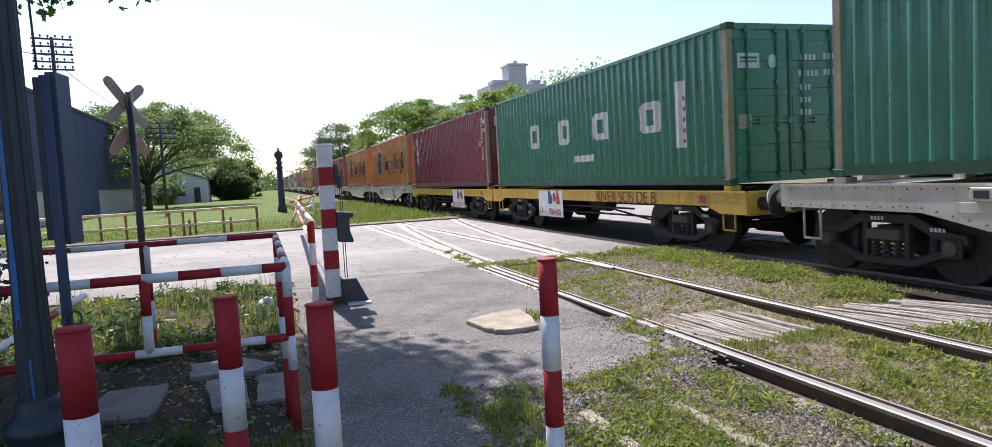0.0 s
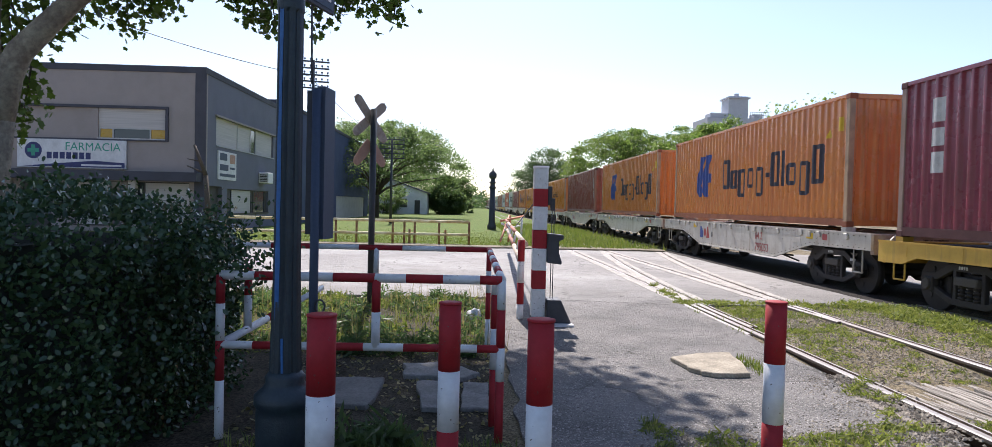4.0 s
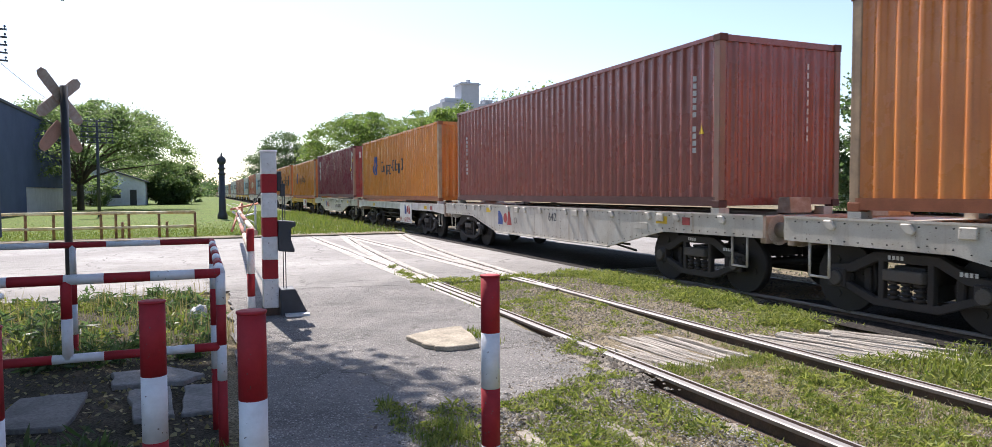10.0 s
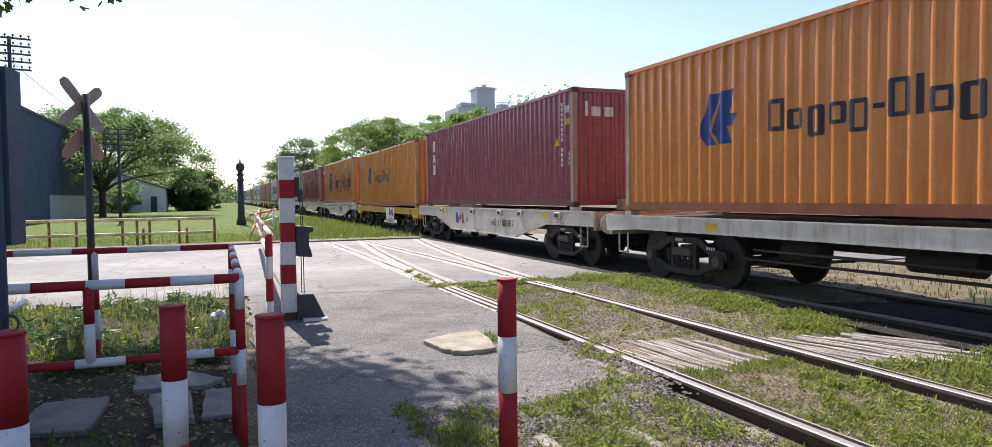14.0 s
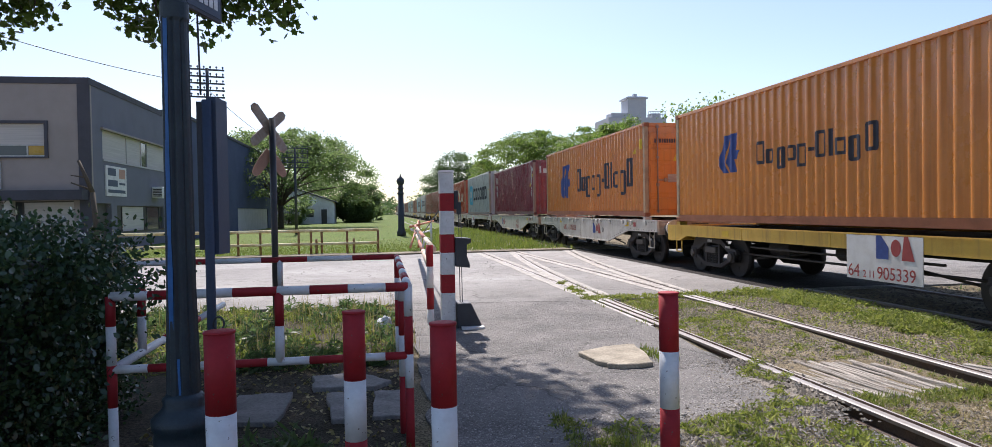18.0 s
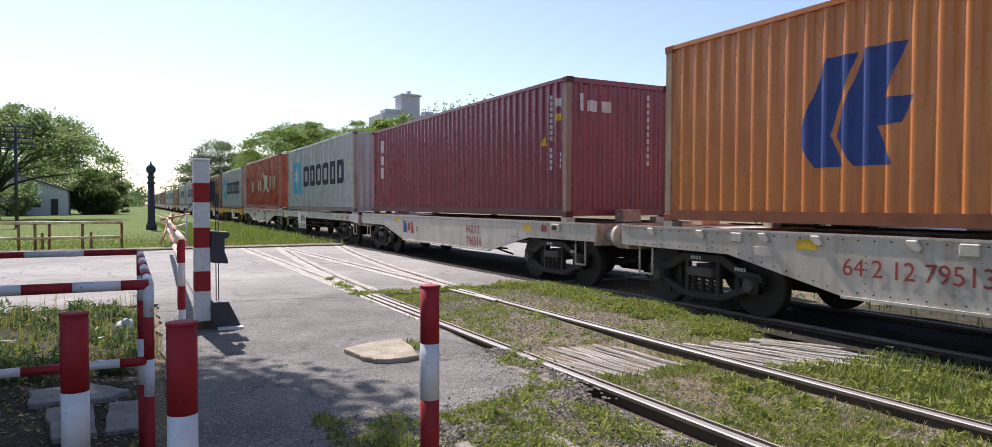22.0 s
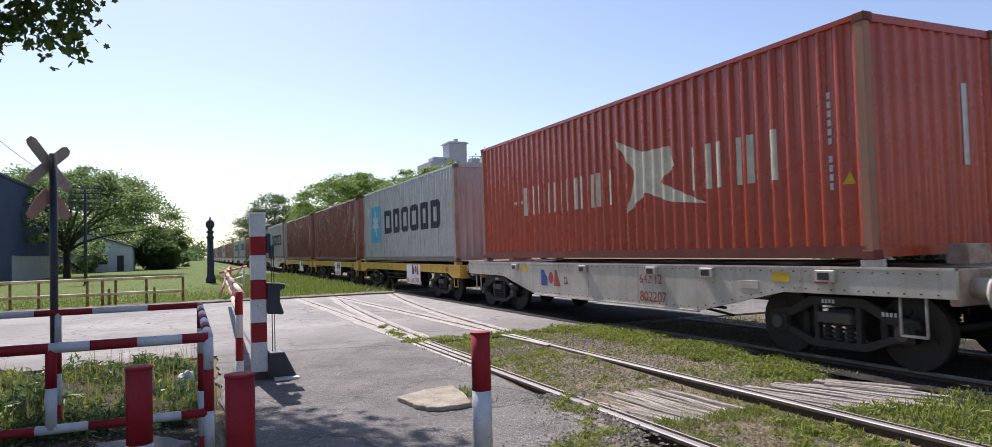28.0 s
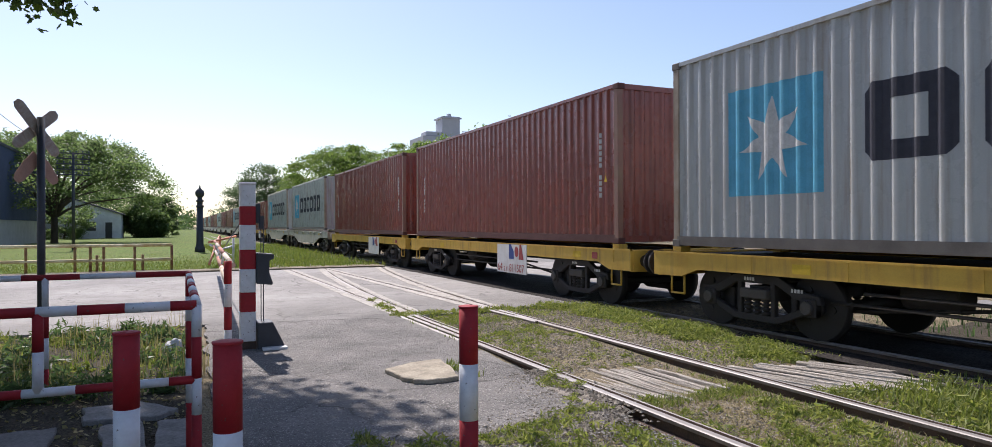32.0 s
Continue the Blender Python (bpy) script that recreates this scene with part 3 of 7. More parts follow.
WAGON_WHITE = surface("dirty_cream_wagon_paint", (0.66, 0.635, 0.58), 0.65, other=(0.46, 0.40, 0.33), amount=0.7, scale=3, grain=0.08, bump=0.1, streak=(0.25, 0.19, 0.14))
WAGON_CREAM = surface("stained_cream_girder_paint", (0.55, 0.515, 0.445), 0.65, other=(0.43, 0.38, 0.31), amount=0.7, scale=2.5, grain=0.1, bump=0.1, streak=(0.30, 0.22, 0.15), chips=(0.13, 0.06, 0.035))
WAGON_YELLOW = surface("yellow_wagon_paint", (0.63, 0.395, 0.055), 0.6, other=(0.5, 0.28, 0.04), amount=0.6, scale=3, grain=0.08, bump=0.1, streak=(0.22, 0.13, 0.05))
GRIME = {k: surface(k + "_grimy_rail_paint", v, 0.75, other=[q * 0.6 for q in v], amount=0.7, scale=3, grain=0.12, bump=0.1) for k, v in (("green", (0.02, 0.08, 0.045)), ("purple", (0.095, 0.03, 0.03)), ("brown", (0.11, 0.042, 0.034)), ("orange", (0.27, 0.085, 0.035)), ("orange_small", (0.27, 0.09, 0.035)), ("grey", (0.15, 0.135, 0.12)), ("red", (0.19, 0.045, 0.03)))}
POSTS = {k: surface(k + "_dusty_post_paint", v, 0.6, other=(0.24, 0.17, 0.11), amount=0.8, scale=3.5, grain=0.12, bump=0.1, streak=(0.14, 0.07, 0.04)) for k, v in (("green", (0.27, 0.27, 0.17)), ("purple", (0.30, 0.20, 0.17)), ("brown", (0.26, 0.13, 0.10)), ("orange", (0.44, 0.30, 0.18)), ("orange_small", (0.46, 0.34, 0.20)), ("grey", (0.36, 0.30, 0.23)), ("red", (0.36, 0.16, 0.09)))}
RUSTED = surface("rust_stained_cream_paint", (0.44, 0.37, 0.30), 0.75, other=(0.24, 0.14, 0.09), amount=0.8, scale=4, grain=0.12, bump=0.2)
INK = surface("black_lettering", (0.03, 0.03, 0.045), 0.6, scale=9, bump=0)
INK_BLUE = surface("blue_lettering", (0.025, 0.06, 0.24), 0.6, scale=9, bump=0)
INK_WHITE = surface("white_lettering", (0.62, 0.62, 0.60), 0.6, scale=9, bump=0)
INK_RED = surface("red_lettering", (0.35, 0.05, 0.045), 0.6, scale=9, bump=0)
INK_SKY = surface("light_blue_panel_paint", (0.10, 0.42, 0.60), 0.55, scale=4, bump=0)
INK_CREAM = surface("cream_emblem_paint", (0.66, 0.62, 0.48), 0.6, scale=6, bump=0)
YELLOW_MARK = surface("yellow_marking_paint", (0.68, 0.45, 0.02), 0.6, scale=6, bump=0)
PLATE_WHITE = surface("white_number_board", (0.70, 0.69, 0.66), 0.6, other=(0.5, 0.46, 0.42), amount=0.5, scale=4, bump=0.03)

CL, CW = 12.19, 2.60        # a forty-foot box
PITCH, DEEP = 0.278, 0.040


# one fold of the pressed sheet, with rounded bends: share of the pitch, share of the depth
FOLD = ((0.0, 0.0), (0.13, 0.0), (0.17, 0.04), (0.21, 0.15), (0.26, 0.37), (0.34, 0.76), (0.385, 0.93), (0.43, 1.0), (0.72, 1.0), (0.77, 0.94), (0.81, 0.78), (0.88, 0.40), (0.93, 0.14), (0.97, 0.03))


def corrugation(length, pitch=PITCH):
    """(along, depth) pairs of the folded sheet."""
    n = round(length / pitch)
    p = length / n
    out = []
    for i in range(n):
        a = i * p
        out += [(a + f * p, d) for f, d in FOLD]
    return out + [(length, 0.0)]


def folded(bm, length, z0, z1, put, deep=DEEP, pitch=PITCH, thick=0.012):
    prof = corrugation(length, pitch)
    lo = [bm.verts.new(put(a, -d * deep, z0)) for a, d in prof]
    hi = [bm.verts.new(put(a, -d * deep, z1)) for a, d in prof]
    lo2 = [bm.verts.new(put(a, -d * deep - thick, z0)) for a, d in prof]
    hi2 = [bm.verts.new(put(a, -d * deep - thick, z1)) for a, d in prof]
    for i in range(len(prof) - 1):
        bm.faces.new((lo[i], lo[i + 1], hi[i + 1], hi[i])).smooth = True
        bm.faces.new((hi2[i], hi2[i + 1], lo2[i + 1], lo2[i]))


def decal(bm, outline, put, length=CL, deep=DEEP, off=0.004, pitch=PITCH):
    """A painted shape on a folded side: an outline of (along, z), or a list of outlines of which the inner ones are holes; it follows the folds as thin strips."""
    loops = outline if isinstance(outline[0], list) else [outline]
    corners = [p for one in loops for p in one]
    sides = [(p, q) for one in loops for p, q in zip(one, one[1:] + one[:1])]
    prof = corrugation(length, pitch)
    for (a0, d0), (a1, d1) in zip(prof, prof[1:]):
        def spans(a):
            zs = []
            for (u0, v0), (u1, v1) in sides:
                if (u0 <= a < u1) or (u1 <= a < u0):
                    zs.append(v0 + (v1 - v0) * (a - u0) / (u1 - u0))
            return sorted(zs)
        us = sorted({u for u, v in corners if a0 < u < a1} | {a0, a1})
        for ua, ub in zip(us, us[1:]):
            if ub - ua < 1e-4:
                continue
            e = (ub - ua) * 1e-3
            za, zb = spans(ua + e), spans(ub - e)
            if len(za) != len(zb):
                continue
            da, db = (d0 + (d1 - d0) * (u - a0) / (a1 - a0) for u in (ua, ub))
            for k in range(0, len(za) - 1, 2):
                q = [(ua, da, za[k]), (ub, db, zb[k]), (ub, db, zb[k + 1]), (ua, da, za[k + 1])]
                bm.faces.new([bm.verts.new(put(u, -d * deep + off, z)) for u, d, z in q])
    bmesh.ops.remove_doubles(bm, verts=bm.verts[:], dist=0.0005)


def rect(u0, u1, v0, v1):
    return [(u0, v0), (u1, v0), (u1, v1), (u0, v1)]


def letter_blocks(widths, u, v, h, gap):
    """Plain upright blocks in place of a name, near end first; each is (width, share of the height above, below)."""
    out = []
    for w, up, down in widths:
        out.append(rect(u, u + w, v - down * h, v + up * h))
        u += w + gap
    return out


def container(color, doors, tall, marks, label):
    """A forty-foot box; its near lower edge lies on the origin's line, y runs away from the near end."""
    c = GOODS[color]
    ob = thing("shipping_container", label, "container", "containers on the train")
    h = 3.05 if tall else 2.75
    for s in (-1, 1):
        bm = bmesh.new()
        folded(bm, CL - 0.24, 0.16, h - 0.07, (lambda u, d, z: (-CW / 2 + 0.012 - d, u + 0.12, z)) if s < 0 else (lambda u, d, z: (CW / 2 - 0.012 + d, u + 0.12, z)))
        part("side_panel", bm, c, ob)
        bm = bmesh.new()
        box(bm, (min(s * CW / 2, s * (CW / 2 - 0.05)), 0.1, 0.02), (max(s * CW / 2, s * (CW / 2 - 0.05)), CL - 0.1, 0.17))
        part("bottom_rail", bm, GRIME[color], ob)
        bm = bmesh.new()
        box(bm, (min(s * CW / 2, s * (CW / 2 - 0.06)), 0.1, h - 0.075), (max(s * CW / 2, s * (CW / 2 - 0.06)), CL - 0.1, h - 0.01))
        part("top_rail", bm, c, ob)
        for y in (0.0, CL - 0.15):
            bm = bmesh.new()
            box(bm, (min(s * CW / 2, s * (CW / 2 - 0.12)), y + 0.005, 0.11), (max(s * CW / 2, s * (CW / 2 - 0.12)), y + 0.145, h - 0.11))
            part("corner_post", bm, POSTS[color], ob, bevel=0.01)
            for z in (0.0, h - 0.118):
                bm = bmesh.new()
                box(bm, (min(s * (CW / 2 + 0.006), s * (CW / 2 - 0.162)), y - 0.01 if y < 1 else y - 0.02, z), (max(s * (CW / 2 + 0.006), s * (CW / 2 - 0.162)), y + 0.17, z + 0.118))
                part("corner_casting", bm, GRIME[color], ob, bevel=0.012)
    bm = bmesh.new()
    box(bm, (-CW / 2 + 0.02, 0.05, h - 0.04), (CW / 2 - 0.02, CL - 0.05, h - 0.02))
    part("roof", bm, c, ob)
    bm = bmesh.new()
    box(bm, (-CW / 2 + 0.05, 0.1, 0.1), (CW / 2 - 0.05, CL - 0.1, 0.15))
    part("floor_pan", bm, c, ob)
    for y in (0.02, CL - 0.08):
        for z in ((0.03, 0.15), (h - 0.11, h - 0.01)):
            bm = bmesh.new()
            box(bm, (-CW / 2 + 0.13, y, z[0]), (CW / 2 - 0.13, y + 0.06, z[1]))
            part("end_rail", bm, c, ob)
    bm = bmesh.new()
    folded(bm, CW - 0.22, 0.14, h - 0.1, lambda u, d, z: (-CW / 2 + 0.11 + u, CL - 0.03 + d, z), 0.045, 0.25)
    part("end_wall", bm, c, ob)
    if doors:
        for s in (-1, 1):
            bm = bmesh.new()
            x0, x1 = (-CW / 2 + 0.13, -0.01) if s < 0 else (0.01, CW / 2 - 0.13)
            box(bm, (x0, 0.05, 0.15), (x1, 0.09, h - 0.11))
            d = part("door", bm, c, ob)
            bm = bmesh.new()
            for a, b in (((x0 - 0.012, 0.046, 0.14), (x0 + 0.02, 0.052, h - 0.1)), ((x1 - 0.02, 0.046, 0.14), (x1 + 0.008, 0.052, h - 0.1))):
                box(bm, a, b)
            part("door_gasket", bm, GRIME[color], d)
            for z in (0.42, 1.05, 1.75, 2.4):
                bm = bmesh.new()
                xe = x0 - 0.03 if s < 0 else x1 + 0.03
                box(bm, (xe - 0.05, 0.015, z), (xe + 0.05, 0.06, z + 0.09))
                part("hinge", bm, GRIME[color], d, bevel=0.006)
            for k in range(5):
                z = 0.2 + k * (h - 0.36) / 5
                bm = bmesh.new()
                box(bm, (x0 + 0.06, 0.035, z), (x1 - 0.06, 0.052, z + (h - 0.36) / 5 - 0.12))
                part("door_panel", bm, c, d, bevel=0.008)
            for x in (x0 + 0.28, x1 - 0.26):
                bm = bmesh.new()
                tube(bm, (x, 0.01, 0.1), (x, 0.01, h - 0.06), 0.017, seg=8)
                for z in (0.12, 0.9, 1.7, h - 0.16):
                    box(bm, (x - 0.04, -0.005, z), (x + 0.04, 0.045, z + 0.07))
                box(bm, (x - 0.02, -0.015, 1.05), (x + 0.34, 0.0, 1.085))
                box(bm, (x + 0.2, -0.02, 1.02), (x + 0.27, 0.03, 1.12))
                part("locking_bar", bm, LOCK_STEEL if color != "green" else c, d, "galvanised locking bar")
    else:
        bm = bmesh.new()
        folded(bm, CW - 0.22, 0.14, h - 0.1, lambda u, d, z: (-CW / 2 + 0.11 + u, 0.035 - d, z), 0.045, 0.25)
        part("end_wall", bm, c, ob)
    for name, mat, where, shapes in marks:
        bm = bmesh.new()
        for s in shapes:
            if (where == "door" and not doors) or (where == "wall" and doors):
                continue
            if where not in ("end", "end2", "door", "wall"):
                decal(bm, s, lambda u, d, z: (-CW / 2 + 0.012 - d, u + 0.12, z), CL - 0.24, off=0.004 if where == "side" else 0.008)
            elif doors:
                bm.faces.new([bm.verts.new((u - CW / 2, 0.024 if where == "end2" else 0.028, z)) for u, z in s])
            else:
                decal(bm, [(u - 0.11, z) for u, z in s], lambda u, d, z: (-CW / 2 + 0.11 + u, 0.035 - d, z), CW - 0.22, 0.045, 0.009, 0.25)
        if not bm.verts:
            bm.free()
            continue
        bm.normal_update()
        me = bpy.data.meshes.new(name)
        bm.to_mesh(me)
        bm.free()
        me.materials.append(mat)
        o = new(name, me)
        o.parent = ob
        if name in ("number_column", "label_print", "name_print"):
            o["kind"] = "stuff"
    return ob


LOCK_STEEL = surface("galvanised_bar", (0.34, 0.25, 0.2), 0.6, metal=0.3, scale=8, bump=0.05)


# painted marks, as plain shapes: names become blocks
def mirror(shapes, length=CL - 0.24):
    """Read from the footpath, words begin at the far end of the side."""
    return [[(length - u, v) for u, v in s] for s in shapes]


def words(blocks, u, v, h, gap):
    return mirror(letter_blocks(blocks, u, v, h, gap))


X_H, ASC, DESC = 0.62, 1.0, 0.28
NAME_LONG = [(0.40, 1, 0), (0.32, X_H, 0), (0.34, X_H, DESC), (0.32, X_H, 0), (0.34, X_H, DESC), (0.16, 0.42, -0.28), (0.34, 1, 0), (0.1, 1, 0), (0.36, X_H, 0), (0.34, X_H, DESC), (0.36, 1, 0)]
NAME_SIX = [(0.52, 1, 0), (0.46, 1, 0), (0.40, 1, 0), (0.42, 1, 0), (0.42, 1, 0), (0.46, 1, 0)]


def star(u, v, r0, r1, n=7):
    return [(u + (r0 if i % 2 == 0 else r1) * math.sin(math.pi * i / n), v + (r0 if i % 2 == 0 else r1) * math.cos(math.pi * i / n)) for i in range(2 * n)]


def triangle(u, v, w):
    return [(u - w / 2, v), (u + w / 2, v), (u, v + w)]


def emblem(u0, u1, v0, v1):
    """A blue emblem of two bent slanting blades."""
    w, h = u1 - u0, v1 - v0
    return mirror([[(u0 + p[0] * w, v0 + p[1] * h) for p in s] for s in (
        [(0.25, 0.98), (0.53, 0.98), (0.36, 0.55), (0.29, 0.28), (0.42, 0.0), (0.13, 0.0), (0.0, 0.22), (0.0, 0.38)],
        [(0.60, 1.0), (0.94, 1.0), (0.76, 0.56), (1.0, 0.55), (0.90, 0.34), (0.70, 0.33), (0.84, 0.0), (0.50, 0.0), (0.34, 0.27), (0.41, 0.52)])])


def fit_words(blocks, u0, u1, v, h):
    """Blocks stretched to lie between two places."""
    full = sum(b[0] for b in blocks)
    gap = 0.22 * (u1 - u0) / len(blocks)
    k = ((u1 - u0) - gap * (len(blocks) - 1)) / full
    return words([(w * k, a, d) for w, a, d in blocks], u0, v, h, gap)


def strokes(shapes, share=0.3):
    """Each block as two upright strokes, for thin letters."""
    out = []
    for s in shapes:
        us, vs = [p[0] for p in s], [p[1] for p in s]
        u0, u1, v0, v1 = min(us), max(us), min(vs), max(vs)
        d = (u1 - u0) * share
        out += [rect(u0, u0 + d, v0, v1), rect(u1 - d, u1, v0, v1)]
    return out


def rings(shapes, share=0.3, band=0.2):
    """Each wide block as a hollow block, for letters with thick strokes."""
    out = []
    for s in shapes:
        us, vs = [p[0] for p in s], [p[1] for p in s]
        u0, u1, v0, v1 = min(us), max(us), min(vs), max(vs)
        if u1 - u0 < 0.2 or v1 - v0 < 0.2:
            out.append(s)
            continue
        d, e = (u1 - u0) * share, min(u1 - u0, v1 - v0) * band
        cut = 0.35 * d
        out.append([[(u0, v0 + cut), (u0 + cut, v0), (u1 - cut, v0), (u1, v0 + cut), (u1, v1 - cut), (u1 - cut, v1), (u0 + cut, v1), (u0, v1 - cut)], rect(u0 + d, u1 - d, v0 + e, v1 - e)])
    return out


def apart(name, mat, where, shapes):
    """One part a shape, so that each block can be lifted away."""
    return [(name, mat, where, [s]) for s in shapes]


def dashes(u, v0, v1, w=0.05, step=0.118):
    n = int((v1 - v0) / step)
    return [rect(u, u + w, v0 + i * step, v0 + i * step + 0.085) for i in range(n) if i != 4]


MARKS = {
    "orange": apart("emblem_bar", INK_BLUE, "side", emblem(2.4, 3.85, 0.72, 2.08)) + apart("name_block", INK, "side", rings(fit_words(NAME_LONG, 4.8, 11.0, 0.93, 0.88))) + [("warning_triangle", YELLOW_MARK, "side", mirror([triangle(11.2, 1.9, 0.2)])), ("yellow_label", YELLOW_MARK, "side", mirror([rect(11.62, 11.76, 2.0, 2.3)]))] + [("warning_triangle", YELLOW_MARK, "wall", [triangle(1.5, 1.95, 0.26)]), ("name_print", INK, "door", [rect(0.32 + 0.075 * q, 0.32 + 0.075 * q + 0.05, 2.16, 2.28) for q in range(11)]), ("warning_triangle", YELLOW_MARK, "door", [triangle(1.0, 1.62, 0.24)]), ("label_print", INK, "door", [rect(1.55, 1.95, 2.2, 2.23), rect(2.05, 2.4, 2.2, 2.23), rect(2.05, 2.3, 2.06, 2.1)]), *apart("yellow_label", YELLOW_MARK, "door", [rect(1.55, 1.72, 1.72, 1.78), rect(1.75, 1.9, 1.72, 1.78), rect(1.55, 1.72, 1.5, 1.56), rect(1.75, 1.9, 1.5, 1.56), rect(1.55, 1.72, 1.2, 1.26)]), ("label_sheet", CROSS_WOOD, "door", [rect(0.72, 1.0, 1.0, 1.24)]), ("label_print", INK_WHITE, "door", [rect(1.98, 2.4, 1.66, 1.7), rect(1.98, 2.4, 1.4, 1.44), rect(1.98, 2.3, 1.14, 1.18)])],
    "orange_small": apart("emblem_bar", INK_BLUE, "side", emblem(2.2, 3.1, 1.12, 1.97)) + apart("name_block", INK, "side", rings(fit_words(NAME_LONG, 3.75, 7.35, 1.22, 0.47))) + [("warning_triangle", YELLOW_MARK, "side", mirror([triangle(11.0, 1.9, 0.16)]))],
    "grey": [("emblem_panel", INK_SKY, "side", mirror([rect(1.15, 2.85, 0.78, 2.35)])), ("emblem_star", INK_WHITE, "star", mirror([star(2.0, 1.56, 0.62, 0.26)]))] + apart("name_block", INK, "side", rings(fit_words(NAME_SIX, 3.45, 10.6, 1.12, 0.95), 0.3, 0.24)) + [("warning_triangle", YELLOW_MARK, "side", mirror([triangle(11.5, 1.75, 0.2)]))],
    "green": apart("name_block", INK_WHITE, "side", rings(mirror([rect(2.85, 3.6, 1.08, 1.75), rect(4.95, 5.6, 1.08, 1.72), rect(6.95, 7.75, 1.08, 1.7), rect(9.15, 9.9, 1.08, 1.7)]), 0.3, 0.24)) + [("number_column", INK_WHITE, "side", mirror([rect(10.4, 10.8, 0.72, 1.97)])), ("number_column", INK_RED, "star", mirror([rect(10.66, 10.74, 0.8, 0.88), rect(10.66, 10.74, 1.0, 1.08), rect(10.66, 10.74, 1.2, 1.28), rect(10.66, 10.74, 1.4, 1.48), rect(10.66, 10.74, 1.6, 1.68)])), ("small_name", INK_WHITE, "side", mirror([rect(5.85, 6.95, 0.6, 0.76)])), ("label_sheet", INK_WHITE, "end", [rect(0.22, 0.68, 1.98, 2.24)]), ("label_print", GOODS["green"], "end2", [rect(0.28, 0.62, 2.14, 2.18), rect(0.28, 0.62, 2.08, 2.11)]), ("round_label", INK_WHITE, "end", [[(0.95 + 0.09 * math.cos(q * math.pi / 6), 2.1 + 0.12 * math.sin(q * math.pi / 6)) for q in range(12)]]), ("buff_label", CROSS_WOOD, "end", [rect(0.22, 0.5, 0.95, 1.2)])] + [("label_print", INK_WHITE, "end", [rect(u + 0.09 * q, u + 0.09 * q + 0.06, v, v + 0.1) for q in range(n)]) for u, v, n in ((1.55, 2.12, 4), (2.05, 2.14, 4), (1.5, 1.84, 5), (2.05, 1.86, 3), (1.52, 1.6, 3), (1.52, 1.38, 3), (1.52, 1.16, 3))],
    "red": [("emblem", INK_CREAM, "side", mirror([[(6.5, 2.3), (7.4, 1.95), (8.2, 1.95), (8.35, 1.6), (7.9, 1.35), (9.1, 0.9), (8.2, 0.98), (7.5, 1.2), (6.9, 0.86), (7.15, 1.6)]]))] + apart("name_block", INK_CREAM, "side", strokes(fit_words([(0.3, 0.55, -0.45), (0.4, 1, 0), (0.45, 1, 0), (0.32, 1, 0), (0.36, 1, 0), (0.36, 1, 0), (0.4, 1, 0)], 1.95, 6.4, 1.05, 0.68), 0.2)) + apart("name_block", INK_CREAM, "side", strokes(fit_words([(0.5, 1, 0), (0.55, 1, 0), (0.6, 1, 0)], 8.75, 10.6, 1.12, 0.72), 0.2)) + [("number_column", INK_WHITE, "side", mirror(dashes(11.45, 0.9, 2.3))), ("warning_triangle", YELLOW_MARK, "side", mirror([triangle(11.75, 0.95, 0.16)])), ("number_column", INK_WHITE, "end", [rect(1.9, 1.98, 1.2, 2.3)])],
    "purple": [("label_sheet", INK_WHITE, "side", mirror([rect(11.66, 11.8, 2.2, 2.36)])), ("yellow_label", YELLOW_MARK, "side", mirror([rect(11.66, 11.8, 1.92, 2.06)])), ("number_column", INK_WHITE, "side", mirror(dashes(11.42, 0.95, 2.5))), ("number_column", INK_WHITE, "side", mirror(dashes(11.75, 0.97, 1.42))), ("warning_triangle", YELLOW_MARK, "side", mirror([triangle(11.18, 1.45, 0.2)]))] + apart("name_block", INK_WHITE, "side", mirror([rect(0.68, 1.0, 1.1, 1.45), rect(0.68, 1.0, 1.55, 1.85), rect(0.68, 1.05, 1.95, 2.35)])) + apart("name_block", INK_WHITE, "end", [rect(0.33, 0.42, 2.1, 2.44), rect(0.52, 0.76, 2.1, 2.32), rect(0.84, 1.08, 2.1, 2.32)]) + [("number_column", INK_WHITE, "end", [rect(2.0, 2.06, 1.06 + 0.15 * i, 1.16 + 0.15 * i) for i in range(10)])],
    "brown": [("number_column", INK_WHITE, "side", mirror(dashes(11.4, 0.9, 2.3))), ("number_column", INK_WHITE, "side", mirror(dashes(0.6, 0.8, 2.0))), ("warning_triangle", YELLOW_MARK, "side", mirror([triangle(11.6, 1.2, 0.18)])), ("number_column", INK_WHITE, "end", [rect(1.9, 1.94, 1.1 + 0.15 * i, 1.2 + 0.15 * i) for i in range(9)])],
}
